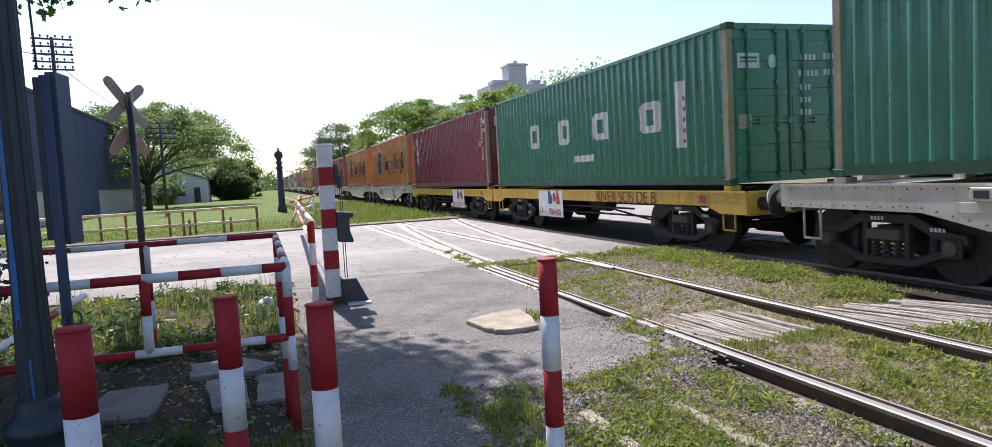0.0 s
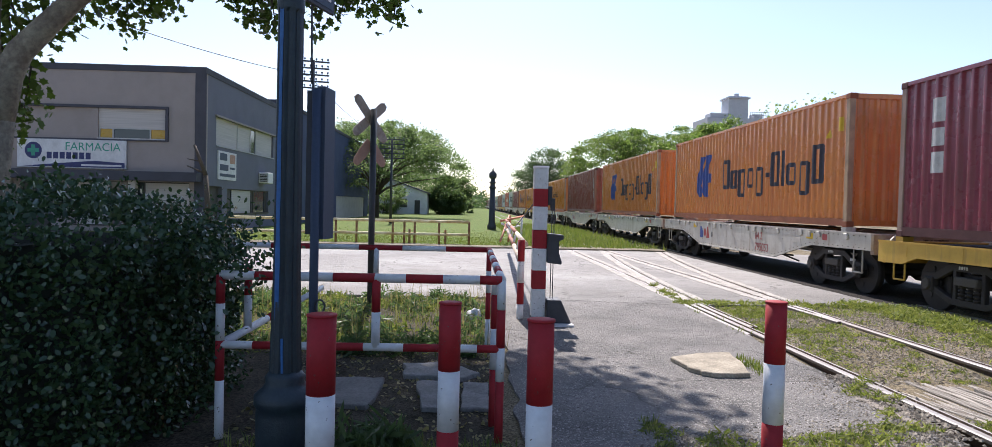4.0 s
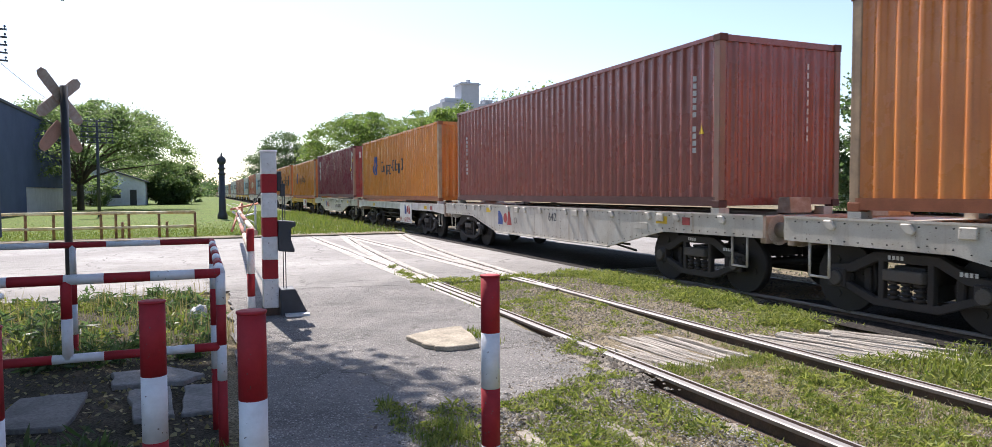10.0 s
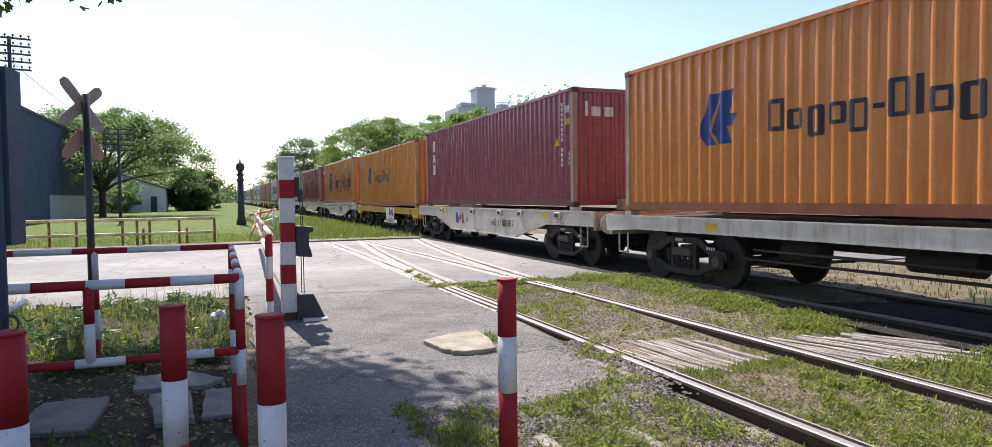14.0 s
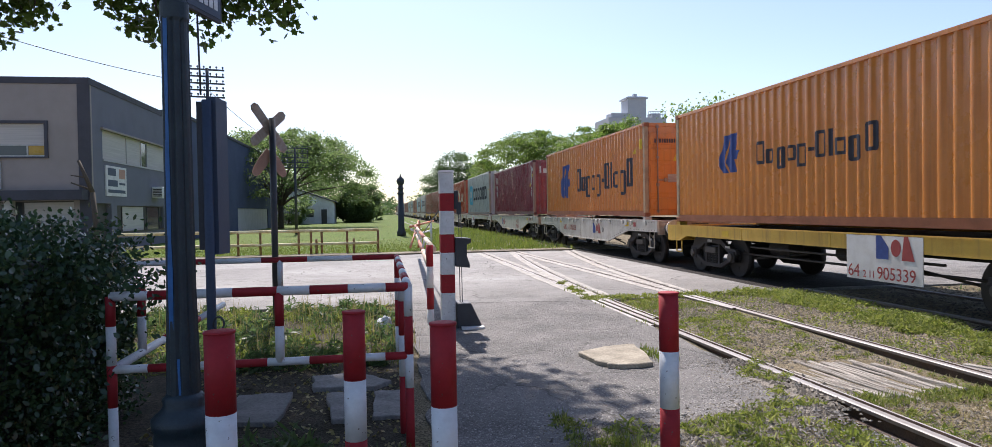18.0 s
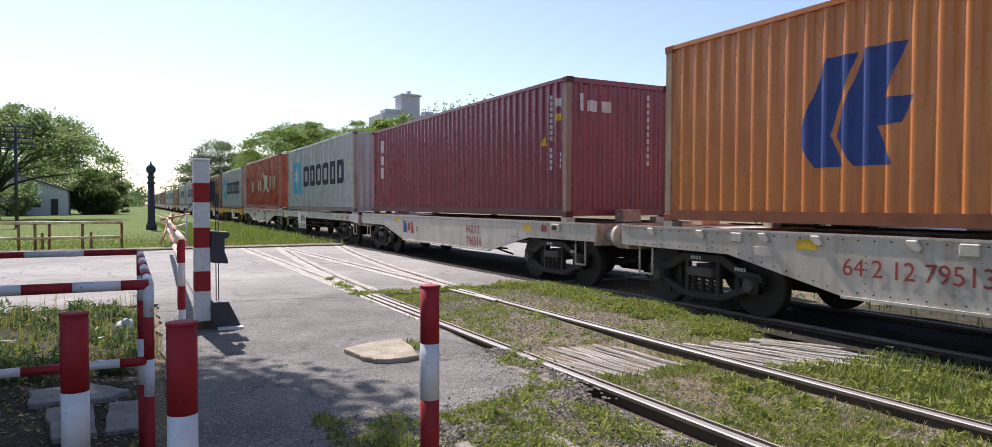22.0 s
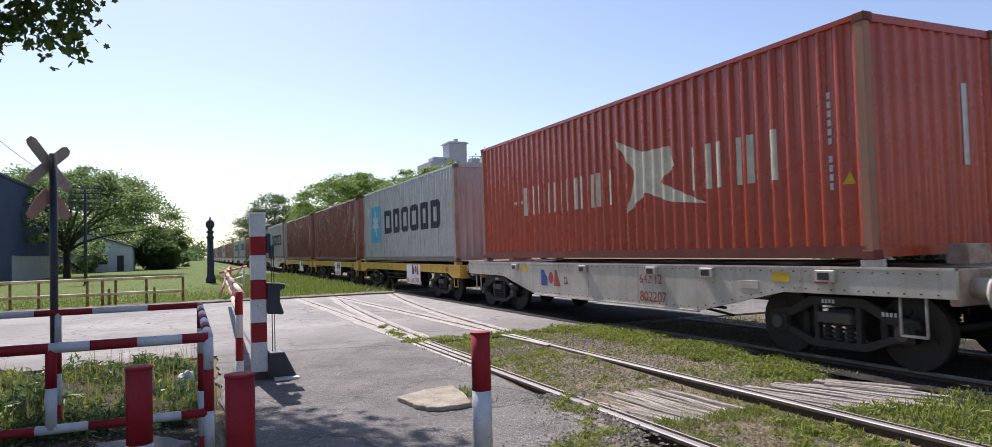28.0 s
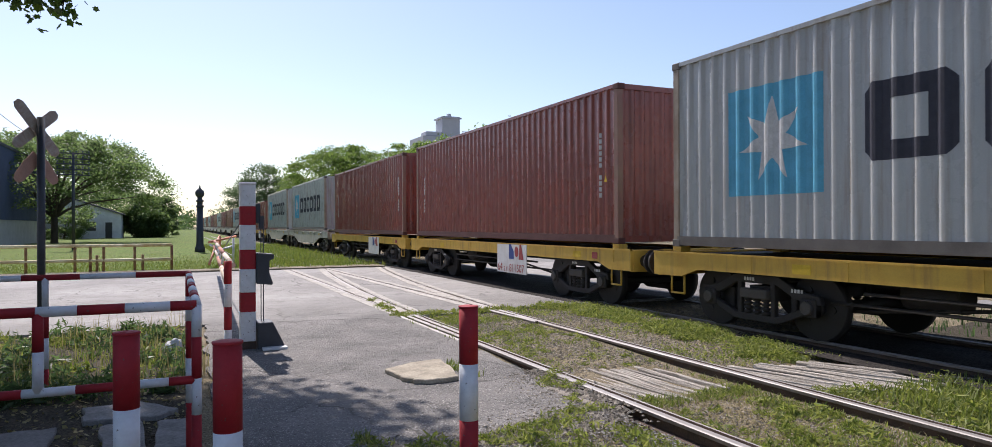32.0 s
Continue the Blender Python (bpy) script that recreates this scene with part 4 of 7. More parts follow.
# (paint, near end is a door, high box, wagon kind, near edge at the start)
TRAIN = [
    ("green", False, False, "belly", -4.42),
    ("green", True, False, "yellow", 10.05),
    ("purple", True, False, "yellow", 23.3),
    ("orange", False, False, "belly", 37.2),
    ("orange", False, False, "belly", 51.9),
    ("brown", False, False, "belly", 66.5),
    ("orange_small", False, False, "sill", 80.6),
    ("purple", False, False, "belly", 95.0),
    ("orange_small", False, False, "yellow", 108.8),
    ("orange", True, False, "belly", 123.2),
    ("purple", False, False, "belly", 138.2),
    ("grey", False, True, "sill", 152.65),
    ("red", False, True, "belly", 167.2),
    ("grey", False, True, "yellow", 181.6),
    ("brown", False, True, "yellow", 195.4),
    ("brown", False, True, "yellow", 209.2),
    ("grey", False, True, "belly", 224.2),
    ("grey", False, True, "belly", 239.0),
    ("brown", False, False, "yellow", 253.3),
    ("grey", False, False, "belly", 267.7),
    ("grey", False, False, "belly", 282.1),
    ("brown", False, False, "belly", 296.5),
    ("purple", False, False, "belly", 310.9),
    ("grey", False, False, "belly", 325.3),
    ("brown", False, False, "belly", 339.7),
    ("purple", False, False, "belly", 354.1),
    ("grey", False, False, "belly", 368.5),
    ("brown", False, False, "belly", 382.9),
    ("grey", False, False, "belly", 397.3),
    ("brown", False, False, "belly", 411.7),
    ("purple", False, False, "belly", 426.1),
]
LOAD_Z = {"belly": 1.33, "sill": 1.28, "yellow": 1.22}
NAMES = {"green": "dark green corrugated container with white markings on a flat wagon", "purple": "maroon corrugated steel container with white side numbers", "orange": "orange corrugated container with a blue emblem and dark lettering", "orange_small": "faded orange corrugated container with small dark lettering",
         "brown": "rusty brown-red corrugated container on a flat wagon", "grey": "pale grey corrugated container with a light blue panel", "red": "bright red corrugated container with a cream emblem"}
WAGON_NAMES = {"belly": "dirty cream container wagon with deep riveted side girders", "sill": "cream-white flat container wagon with a number board", "yellow": "yellow flat container wagon with a white number board"}


def wheelset(parent, y):
    bm = bmesh.new()
    tube(bm, (-1.0, 0, 0), (1.0, 0, 0), 0.075, seg=10)
    for s in (-1, 1):
        a, b = s * (GAUGE - 0.07), s * (GAUGE + 0.06)
        tube(bm, (a, 0, 0), (b, 0, 0), 0.46, 0.45, seg=28)
        tube(bm, (b, 0, 0), (b + s * 0.04, 0, 0), 0.14, 0.11, seg=12)
        for k in range(3):
            an = 2 * math.pi * k / 3
            tube(bm, (b, 0.26 * math.cos(an), 0.26 * math.sin(an)), (b + s * 0.012, 0.26 * math.cos(an), 0.26 * math.sin(an)), 0.05, seg=8)
    return part("wheelset", bm, WHEEL, parent, "dark steel wheelset", m=pose(0, y, 0.455))


def bogie(parent, y, frame_paint):
    """Cast side frames with open windows, coil springs, axle boxes."""
    bm = bmesh.new()
    box(bm, (-1.0, -0.2, 0.46), (1.0, 0.2, 0.68))
    b = part("bogie", bm, BOGIE, parent, "sooty four-wheel bogie", m=pose(0, y, 0))
    for s in (-1, 1):
        x0, x1 = sorted((s * 1.0, s * 1.09))
        bm = bmesh.new()
        plate(bm, [(-1.16, 0.50), (-1.12, 0.62), (-0.78, 0.66), (-0.42, 0.84), (0.42, 0.84), (0.78, 0.66), (1.12, 0.62), (1.16, 0.50), (0.72, 0.55), (0.38, 0.72), (-0.38, 0.72), (-0.72, 0.55)], x0, x1, axis=0)
        plate(bm, [(-1.08, 0.34), (-1.08, 0.44), (-0.80, 0.42), (-0.40, 0.27), (0.40, 0.27), (0.80, 0.42), (1.08, 0.44), (1.08, 0.34), (0.80, 0.32), (0.42, 0.17), (-0.42, 0.17), (-0.80, 0.32)], x0, x1, axis=0)
        for yy in (-0.36, 0.28):
            box(bm, (x0, yy, 0.2), (x1, yy + 0.08, 0.76))
        part("side_frame", bm, frame_paint, b, bevel=0.01)
        for yy, zz in ((-0.86, 0.66), (0.02, 0.775)):
            bm = bmesh.new()
            for q in range(4):
                box(bm, (min(s * 1.09, s * 1.094), yy + 0.055 * q, zz - 0.02), (max(s * 1.09, s * 1.094), yy + 0.055 * q + 0.035, zz + 0.03))
            part("stencil_mark", bm, INK_WHITE, b, "faded white stencil mark")
        for yy in (-0.60, 0.60):
            bm = bmesh.new()
            box(bm, (min(s * 0.74, s * 0.98), yy - 0.05, 0.3), (max(s * 0.74, s * 0.98), yy + 0.05, 0.62))
            part("brake_block", bm, BOGIE, b, bevel=0.015)
        for yy in (-0.17, 0.0, 0.17):
            bm = bmesh.new()
            for z in (0.28, 0.34, 0.40, 0.46):
                tube(bm, (s * 1.05, yy, z), (s * 1.05, yy, z + 0.035), 0.065, seg=8)
            tube(bm, (s * 1.05, yy, 0.26), (s * 1.05, yy, 0.5), 0.04, seg=8)
            part("coil_spring", bm, BOGIE, b)
        bm = bmesh.new()
        box(bm, (min(s * 1.0, s * 1.15), -0.26, 0.5), (max(s * 1.0, s * 1.15), 0.26, 0.64))
        part("bolster_end", bm, DUSTY, b, bevel=0.015)
        for yy in (-0.95, 0.95):
            bm = bmesh.new()
            box(bm, (min(s * 0.99, s * 1.12), yy - 0.13, 0.33), (max(s * 0.99, s * 1.12), yy + 0.13, 0.58))
            a = part("axle_box", bm, BOGIE, b, bevel=0.02)
            bm = bmesh.new()
            tube(bm, (s * 1.12, yy, 0.455), (s * 1.16, yy, 0.455), 0.10, 0.085, seg=14)
            part("end_cap", bm, DUSTY, a)
    for yy in (-0.95, 0.95):
        wheelset(b, yy)
    return b


def wagon(kind, fittings=""):
    """A flat wagon for one box; y = 0 is its middle, z = 0 the rail head. fittings: what a deep girder carries, hooks, pockets or little."""
    ob = thing("container_wagon", WAGON_NAMES[kind], "rail wagon", "wagons of the train")
    paint = {"yellow": WAGON_YELLOW, "sill": WAGON_WHITE, "belly": WAGON_CREAM}[kind]
    half = {"belly": 7.1, "sill": 6.75, "yellow": 6.55}[kind]
    top = LOAD_Z[kind] - 0.085
    for s in (-1, 1):
        bm = bmesh.new()
        x0, x1 = sorted((s * 1.27, s * 1.22))
        if kind == "belly":
            outline = [(-half, top - 0.34), (-half, top), (half, top), (half, top - 0.34), (4.7, top - 0.36), (2.9, 0.50), (-2.9, 0.50), (-4.7, top - 0.36)]
        elif kind == "sill":
            outline = [(-half, top - 0.34), (-half, top), (half, top), (half, top - 0.34), (5.6, top - 0.27), (-5.6, top - 0.27)]
        else:
            outline = [(-half, top - 0.40), (-half, top), (half, top), (half, top - 0.40), (half - 0.7, top - 0.40), (half - 1.1, top - 0.27), (-half + 1.1, top - 0.27), (-half + 0.7, top - 0.40)]
        plate(bm, outline, x0, x1, axis=0)
        box(bm, (min(s * 1.22, s * 1.285), -half, top - 0.03), (max(s * 1.22, s * 1.285), half, top))
        if kind == "belly":
            box(bm, (min(s * 1.22, s * 1.30), -2.9, 0.48), (max(s * 1.22, s * 1.30), 2.9, 0.51))
        g = part("side_girder", bm, paint, ob)
        if kind == "belly":
            bm = bmesh.new()
            for i in range(70):
                y = -half + 0.2 + i * (2 * half - 0.4) / 69
                zlow = 0.56 if abs(y) < 2.9 else (0.56 + (abs(y) - 2.9) / 1.8 * (top - 0.36 - 0.5) if abs(y) < 4.7 else top - 0.3)
                for z in (zlow, top - 0.07):
                    tube(bm, (s * 1.265, y, z), (s * 1.283, y, z), 0.012, 0.007, seg=6)
            part("rivets", bm, BOGIE, g)["kind"] = "stuff"
            bm = bmesh.new()
            for y in (-5.0, -3.3, -0.9, 0.45, 2.6, 5.0):
                low = 0.6 if abs(y) < 2.9 else top - 0.28
                for q in range(int((top - 0.1 - low) / 0.08)):
                    tube(bm, (s * 1.265, y, low + 0.08 * q), (s * 1.280, y, low + 0.08 * q), 0.010, 0.006, seg=6)
            part("seam_rivets", bm, BOGIE, g)["kind"] = "stuff"
            if fittings == "hooks":
                for k in range(13):
                    y = -6.25 + 1.04 * k + 0.12 * math.sin(2.3 * k)
                    bm = bmesh.new()
                    plate(bm, [(y - 0.05, top - 0.17), (y - 0.085, top - 0.12), (y - 0.02, top - 0.035), (y + 0.10, top - 0.035), (y + 0.10, top - 0.075), (y + 0.03, top - 0.15)], min(s * 1.27, s * 1.315), max(s * 1.27, s * 1.315), axis=0)
                    part("rope_hook", bm, paint, g, bevel=0.012)
                    if k % 3 == 1:
                        bm = bmesh.new()
                        box(bm, (min(s * 1.27, s * 1.31), y + 0.38, top - 0.18), (max(s * 1.27, s * 1.31), y + 0.58, top - 0.045))
                        part("stake_pocket", bm, paint, g, bevel=0.012)
            for y in {"hooks": (), "pockets": (-5.45, -3.2, -1.75, 0.6, 3.9), "": (-5.85,)}[fittings]:
                bm = bmesh.new()
                box(bm, (min(s * 1.27, s * 1.34), y - 0.15, top - 0.2), (max(s * 1.27, s * 1.34), y + 0.15, top - 0.045))
                pocket = part("stake_pocket", bm, paint, g, bevel=0.012)
                bm = bmesh.new()
                box(bm, (min(s * 1.341, s * 1.345), y - 0.08, top - 0.17), (max(s * 1.341, s * 1.345), y + 0.10, top - 0.08))
                part("pocket_slot", bm, BOGIE, pocket)
            for y in (-4.05, 4.05):
                bm = bmesh.new()
                box(bm, (min(s * 1.27, s * 1.276), y - 0.2, top - 0.34), (max(s * 1.27, s * 1.276), y + 0.2, top - 0.22))
                part("inspection_plate", bm, paint, g, bevel=0.002)
    bm = bmesh.new()
    box(bm, (-1.22, -half + 0.05, top - 0.1), (1.22, half - 0.05, top - 0.05))
    part("deck", bm, paint if kind != "yellow" else BOGIE, ob)
    bm = bmesh.new()
    box(bm, (-0.25, -half, 0.72), (0.25, half, top - 0.1))
    part("centre_sill", bm, BOGIE, ob)
    for s in (-1, 1):
        bm = bmesh.new()
        y0, y1 = sorted((s * half, s * (half - 0.12)))
        box(bm, (-1.215, y0, top - 0.42), (1.215, y1, top - 0.012))
        part("headstock", bm, paint if kind == "yellow" else RUSTED, ob, bevel=0.015)
        for x in (-0.95, 0.95):
            bm = bmesh.new()
            tube(bm, (x, s * half, top - 0.22), (x, s * (half + 0.42), top - 0.22), 0.11, seg=14)
            tube(bm, (x, s * (half + 0.40), top - 0.22), (x, s * (half + 0.45), top - 0.22), 0.23, 0.22, seg=20)
            part("buffer", bm, paint if kind != "yellow" else BOGIE, ob)
        bm = bmesh.new()
        box(bm, (-0.12, min(s * half, s * (half + 0.5)), 0.78), (0.12, max(s * half, s * (half + 0.5)), 1.02))
        part("coupler", bm, BOGIE, ob)
        for x in (-1.2, 1.2):
            bm = bmesh.new()
            y = s * (half - 0.55)
            for dy in (-0.16, 0.16):
                tube(bm, (x, y + dy, top - 0.35), (x, y + dy, 0.45), 0.018, seg=8)
            tube(bm, (x, y - 0.16, 0.45), (x, y + 0.16, 0.45), 0.018, seg=8)
            part("step_iron", bm, paint, ob)
        bogie(ob, s * (5.4 if kind == "belly" else 4.4), BOGIE)
    bm = bmesh.new()
    tube(bm, (-0.6, -0.6, 0.72), (-0.6, 0.3, 0.72), 0.15, seg=16)
    part("brake_cylinder", bm, BOGIE, ob)
    bm = bmesh.new()
    tube(bm, (-0.7, 1.6, 0.72), (-0.7, 2.3, 0.72), 0.17, seg=16)
    part("air_tank", bm, BOGIE, ob)
    for x, y0, y1, z0, z1 in ((-0.95, -3.2, 3.2, 0.55, 0.55), (-0.8, -3.2, -1.0, 0.42, 0.66), (-0.8, 1.0, 3.2, 0.66, 0.42), (-1.1, -2.6, 2.6, 0.72, 0.72)):
        bm = bmesh.new()
        tube(bm, (x, y0, z0), (x, y1, z1), 0.022, seg=8)
        part("brake_rod", bm, BOGIE, ob)
    if kind != "belly":
        for y in (-6.0, -4.6, -0.3, 1.1, 2.7, 4.3, 5.7):
            bm = bmesh.new()
            box(bm, (-1.276, y - 0.012, top - 0.26), (-1.269, y + 0.012, top - 0.03))
            part("weld_seam", bm, paint, ob)
        bm = bmesh.new()
        box(bm, (-1.285, -2.9, 0.40), (-1.27, -1.25, top - 0.02))
        part("number_board", bm, PLATE_WHITE, ob, bevel=0.003)
    for y in (-6.45, 6.45) if kind == "belly" else ():
        bm = bmesh.new()
        plate(bm, [(y - 0.15, top), (y + 0.15, top), (y + 0.12, top + 0.25), (y - 0.12, top + 0.25)], -0.22, 0.22, axis=0)
        part("end_stop", bm, RUSTED, ob, bevel=0.01)
    for y in (-CL / 2 + 0.09, CL / 2 - 0.09):
        for x in (-1.12, 1.12):
            bm = bmesh.new()
            box(bm, (x - 0.1, y - 0.1, top - 0.05), (x + 0.1, y + 0.1, LOAD_Z[kind]))
            part("container_seat", bm, paint, ob)
    for y, mat, w in ((-4.67, YELLOW_MARK, 0.32), (3.4, YELLOW_MARK, 0.3), (-5.35, INK_RED, 0.2)):
        bm = bmesh.new()
        box(bm, (-1.276, y - w / 2, top - 0.22), (-1.272, y + w / 2, top - 0.09))
        part("marking_patch", bm, mat, ob)
    return ob


BELLY_MARKS = {  # wagon: where the owner's mark begins, then lines of (characters, size, y, z, paint)
    3: (2.85, [("64 2", 0.27, -1.65, 0.88, INK_RED), ("795053", 0.29, -1.65, 0.58, INK_RED)]),
    5: (2.7, [("642", 0.27, -0.3, 0.92, INK)]),
    7: (2.35, [("642 11 803817", 0.28, -1.0, 0.74, INK)]),
    9: (-1.13, [("64 2 12 795138", 0.29, 2.9, 0.76, INK_RED)]),
    10: (2.85, [("642 12", 0.27, -1.65, 0.88, INK_RED), ("796516", 0.29, -1.65, 0.58, INK_RED)]),
    12: (2.55, [("642 12", 0.24, -1.34, 0.90, INK_RED), ("802207", 0.26, -1.34, 0.58, INK_RED)]),
}
BOARD_MARKS = {  # wagon: shift of its number board, the characters, their paint
    1: (3.70, "64 2 13 906400", INK_RED), 2: (-0.18, "64 2 11 812714", INK_RED), 6: (0, "64 2 13 810795", INK_RED), 8: (0.5, "64 2 11 905339", INK_RED),
    11: (4.56, "64 2 11 929349", INK), 13: (0.3, "64 2 13 811729", INK_RED), 14: (0.5, "64 2 11 811507", INK_RED),
}


def lettering(body, size, y, z, parent, mat, x=-1.279, name="number"):
    """Painted characters on the side that faces the footpath; y is where they begin, at their far end."""
    cu = bpy.data.curves.new(name, "FONT")
    cu.body, cu.size, cu.extrude = body, size, 0.001
    cu.materials.append(mat)
    o = new(name, cu)
    o.parent = parent
    o.matrix_basis = Matrix(((0, 0, -1, x), (-1, 0, 0, y), (0, 1, 0, z), (0, 0, 0, 1)))
    return o


def badge(parent, y, z, w, h, x):
    """A blue slanted patch, a red disc and a red wedge where the owner's mark stands."""
    disc = [(0.53 + 0.13 * math.cos(k * math.pi / 8), 0.5 + 0.36 * math.sin(k * math.pi / 8)) for k in range(16)]
    for mat, outline in ((INK_BLUE, [(0.0, 0), (0.0, 1), (0.14, 1), (0.34, 0.5), (0.34, 0), (0.24, 0)]), (INK_RED, disc), (INK_RED, [(0.68, 0), (0.74, 1), (0.84, 1), (1.0, 0)])):
        bm = bmesh.new()
        plate(bm, [(y - u * w, z + v * h) for u, v in outline], x - 0.002, x, axis=0)
        part("owner_mark", bm, mat, parent)


protos = {}
MOVING = []
for i, (color, doors, tall, kind, s0) in enumerate(TRAIN):
    key = (color, doors, tall)
    if key not in protos:
        protos[key] = container(color, doors, tall, MARKS[color], NAMES[color])
        box_ob = protos[key]
    else:
        box_ob = copy_thing(protos[key], Matrix.Identity(4))
    fit = "" if kind != "belly" or i == 10 else ("pockets" if i in (0, 7, 12, 16, 17) else "hooks")
    if (kind, fit) not in protos:
        protos[kind, fit] = wagon(kind, fit)
    car = copy_thing(protos[kind, fit], Matrix.Identity(4))
    if i in BELLY_MARKS:
        at, lines = BELLY_MARKS[i]
        badge(car, at, 0.72, 0.9, 0.36, -1.272)
        lettering("D", 0.22, at - 1.08, 0.78, car, INK, name="class_letter")
        for body, size, y, z, ink in lines:
            lettering(body, size, y, z, car, ink)
    elif kind != "belly":
        shift, body, ink = BOARD_MARKS.get(i, (0, "", INK))
        for c in [c for c in car.children if c.name.startswith("number_board")]:
            c.matrix_basis = pose(0, shift, 0)
        if body:
            first, *mid, last = body.split()
            lettering(first, 0.29, shift - 1.29, 0.44, car, ink, -1.292)
            lettering(" ".join(mid), 0.16, shift - 1.65, 0.44, car, ink, -1.292)
            lettering(last, 0.27, shift - 1.97, 0.44, car, ink, -1.292)
        badge(car, shift - 1.95, 0.75, 0.8, 0.36, -1.288)
    if i == 1:
        lettering("RIVER SOS DE B", 0.38, -1.15, 0.86, car, surface("brown_spray_paint", (0.16, 0.05, 0.03), 0.7, bump=0), name="graffiti")
    MOVING.append((box_ob, car, kind, s0, i))
for key in [k for k in protos if k[0] in WAGON_NAMES]:
    for o in (*protos[key].children_recursive, protos[key]):
        bpy.data.objects.remove(o)


def motions():
    """The train rolls towards and past the footpath at one speed; its wheels turn while it is near."""
    for box_ob, car, kind, s0, i in MOVING:
        for ob, dy, z in ((box_ob, 0.0, LOAD_Z[kind]), (car, CL / 2, 0.0)):
            walk(ob, [(t, pose(TRAIN_X + (CW / 2 - 1.22 if ob is box_ob else 0), s0 + dy - SPEED * t, z)) for t in range(0, 33, 4)])
        near = (s0 + CL / 2 - 22) / SPEED
        t0, t1 = max(0.0, math.floor(near * 10) / 10), min(32.0, near + 6.0)
        if t1 <= t0:
            continue
        for b in car.children:
            if b.name.startswith("bogie"):
                for w in (c for c in b.children if c.name.startswith("wheelset")):
                    y = w.location.y
                    n = int((t1 - t0) / 0.1)
                    rows = [(t0 + 0.1 * k, pose(0, y, 0.455, 71.0 * k)) for k in range(n + 1)]
                    rows = ([(0.0, rows[0][1])] if t0 > 0 else []) + rows + ([(32.0, rows[-1][1])] if rows[-1][0] < 31.99 else [])
                    walk(w, rows)


# ---- bollards, railings and posts ----
def bollard(x, y, h, r, bands, label):
    """A striped round post; bands from the top: (length, white)."""
    ob = thing("bollard", label, "bollard", "striped bollards on the footpath", m=pose(x, y, -0.06))
    z = h + 0.06
    for d, white in bands:
        bm = bmesh.new()
        lo = max(z - d, 0)
        tube(bm, (0, 0, lo), (0, 0, z), r, seg=24)
        part("white_band" if white else "red_band", bm, WHITE if white else RED, ob)
        z = lo
        if z <= 0:
            break
    bm = bmesh.new()
    lathe(bm, [(r + 0.001, h + 0.058), (r + 0.0035, h + 0.061), (r + 0.003, h + 0.068), (r * 0.9, h + 0.070), (r * 0.2, h + 0.071)], 24)
    part("cap", bm, RED, ob)
    bm = bmesh.new()
    lathe(bm, [(r + 0.06, 0.0), (r + 0.05, 0.05), (r + 0.01, 0.065)], 14)
    part("footing", bm, SLAB, ob)
    return ob


bollard(-0.62, 3.06, 1.11, 0.062, [(0.335, 0), (0.33, 1), (0.3, 0), (0.3, 1)], "red and white striped steel bollard on the path edge")
bollard(-0.08, 3.36, 1.13, 0.052, [(0.315, 0), (0.285, 1), (0.3, 0), (0.3, 1)], "thin red and white striped steel bollard")
bollard(0.28, 2.66, 1.17, 0.050, [(0.31, 0), (0.30, 1), (0.3, 0), (0.3, 1)], "narrow red and white striped bollard in the path")
bollard(1.565, 3.535, 1.14, 0.052, [(0.305, 0), (0.305, 1), (0.315, 0), (0.35, 1)], "red and white striped bollard at the rail side of the path")


def bar(name, a, b, r, parent, start_red=True, piece=0.42, seg=14):
    """A pipe painted in red and white lengths."""
    a, b = Vector(a), Vector(b)
    n = max(1, round((b - a).length / piece))
    red = start_red
    for i in range(n):
        bm = bmesh.new()
        tube(bm, a.lerp(b, i / n), a.lerp(b, (i + 1) / n), r, seg=seg)
        part(name, bm, RED if red else WHITE, parent)
        red = not red


fence = thing("pipe_railing", "red and white painted pipe railing around the verge", "railing", m=pose(0, 0, 0))
FX0, FX1, FY0, FY1, FH = -1.66, 0.23, 4.81, 8.05, 1.09
LOW = 0.62


def striped(name, place, ends, r, red):
    """A pipe in red and white lengths that end where the list says; place(u) is a point on it."""
    for a, b in zip(ends, ends[1:]):
        bm = bmesh.new()
        tube(bm, place(a), place(b), r, seg=14)
        part(name, bm, RED if red else WHITE, fence)
        red = not red


for x, y, red, ends in ((FX0, FY0, True, (FH, 0.90, 0.65, 0.38, -0.1)), (FX1, FY0, False, (FH, 0.89, 0.63, 0.40, -0.1)), (FX1 - 0.03, FY0 + 0.35, False, (FH, 0.95, 0.7, 0.4, -0.1)), (FX1, FY1, True, (FH, 0.85, 0.6, 0.3, -0.1)), (-1.05, FY1, False, (FH, 0.80, 0.5, 0.2, -0.1)),
                        (-3.2, FY1, False, (FH, 0.8, 0.5, 0.2, -0.1)), (-0.62, FY0, True, (FH, 0.86, LOW)), (FX0, 5.4, True, (FH, 0.88, LOW)), (-4.2, FY1, True, (FH, 0.8, 0.5, 0.2, -0.1))):
    striped("post", lambda u: (x, y, u), ends, 0.03, red)
striped("top_rail", lambda u: (u, FY0, FH), (FX0, -1.43, -1.15, -0.91, -0.63, -0.42, -0.17, 0.08, FX1), 0.031, False)
striped("lower_rail", lambda u: (u, FY0, LOW), (FX0, -1.44, -1.12, -0.97, -0.70, -0.43, -0.12, 0.07, FX1), 0.027, False)
bar("top_rail", (FX1, FY0, FH), (FX1, FY1, FH), 0.031, fence, False)
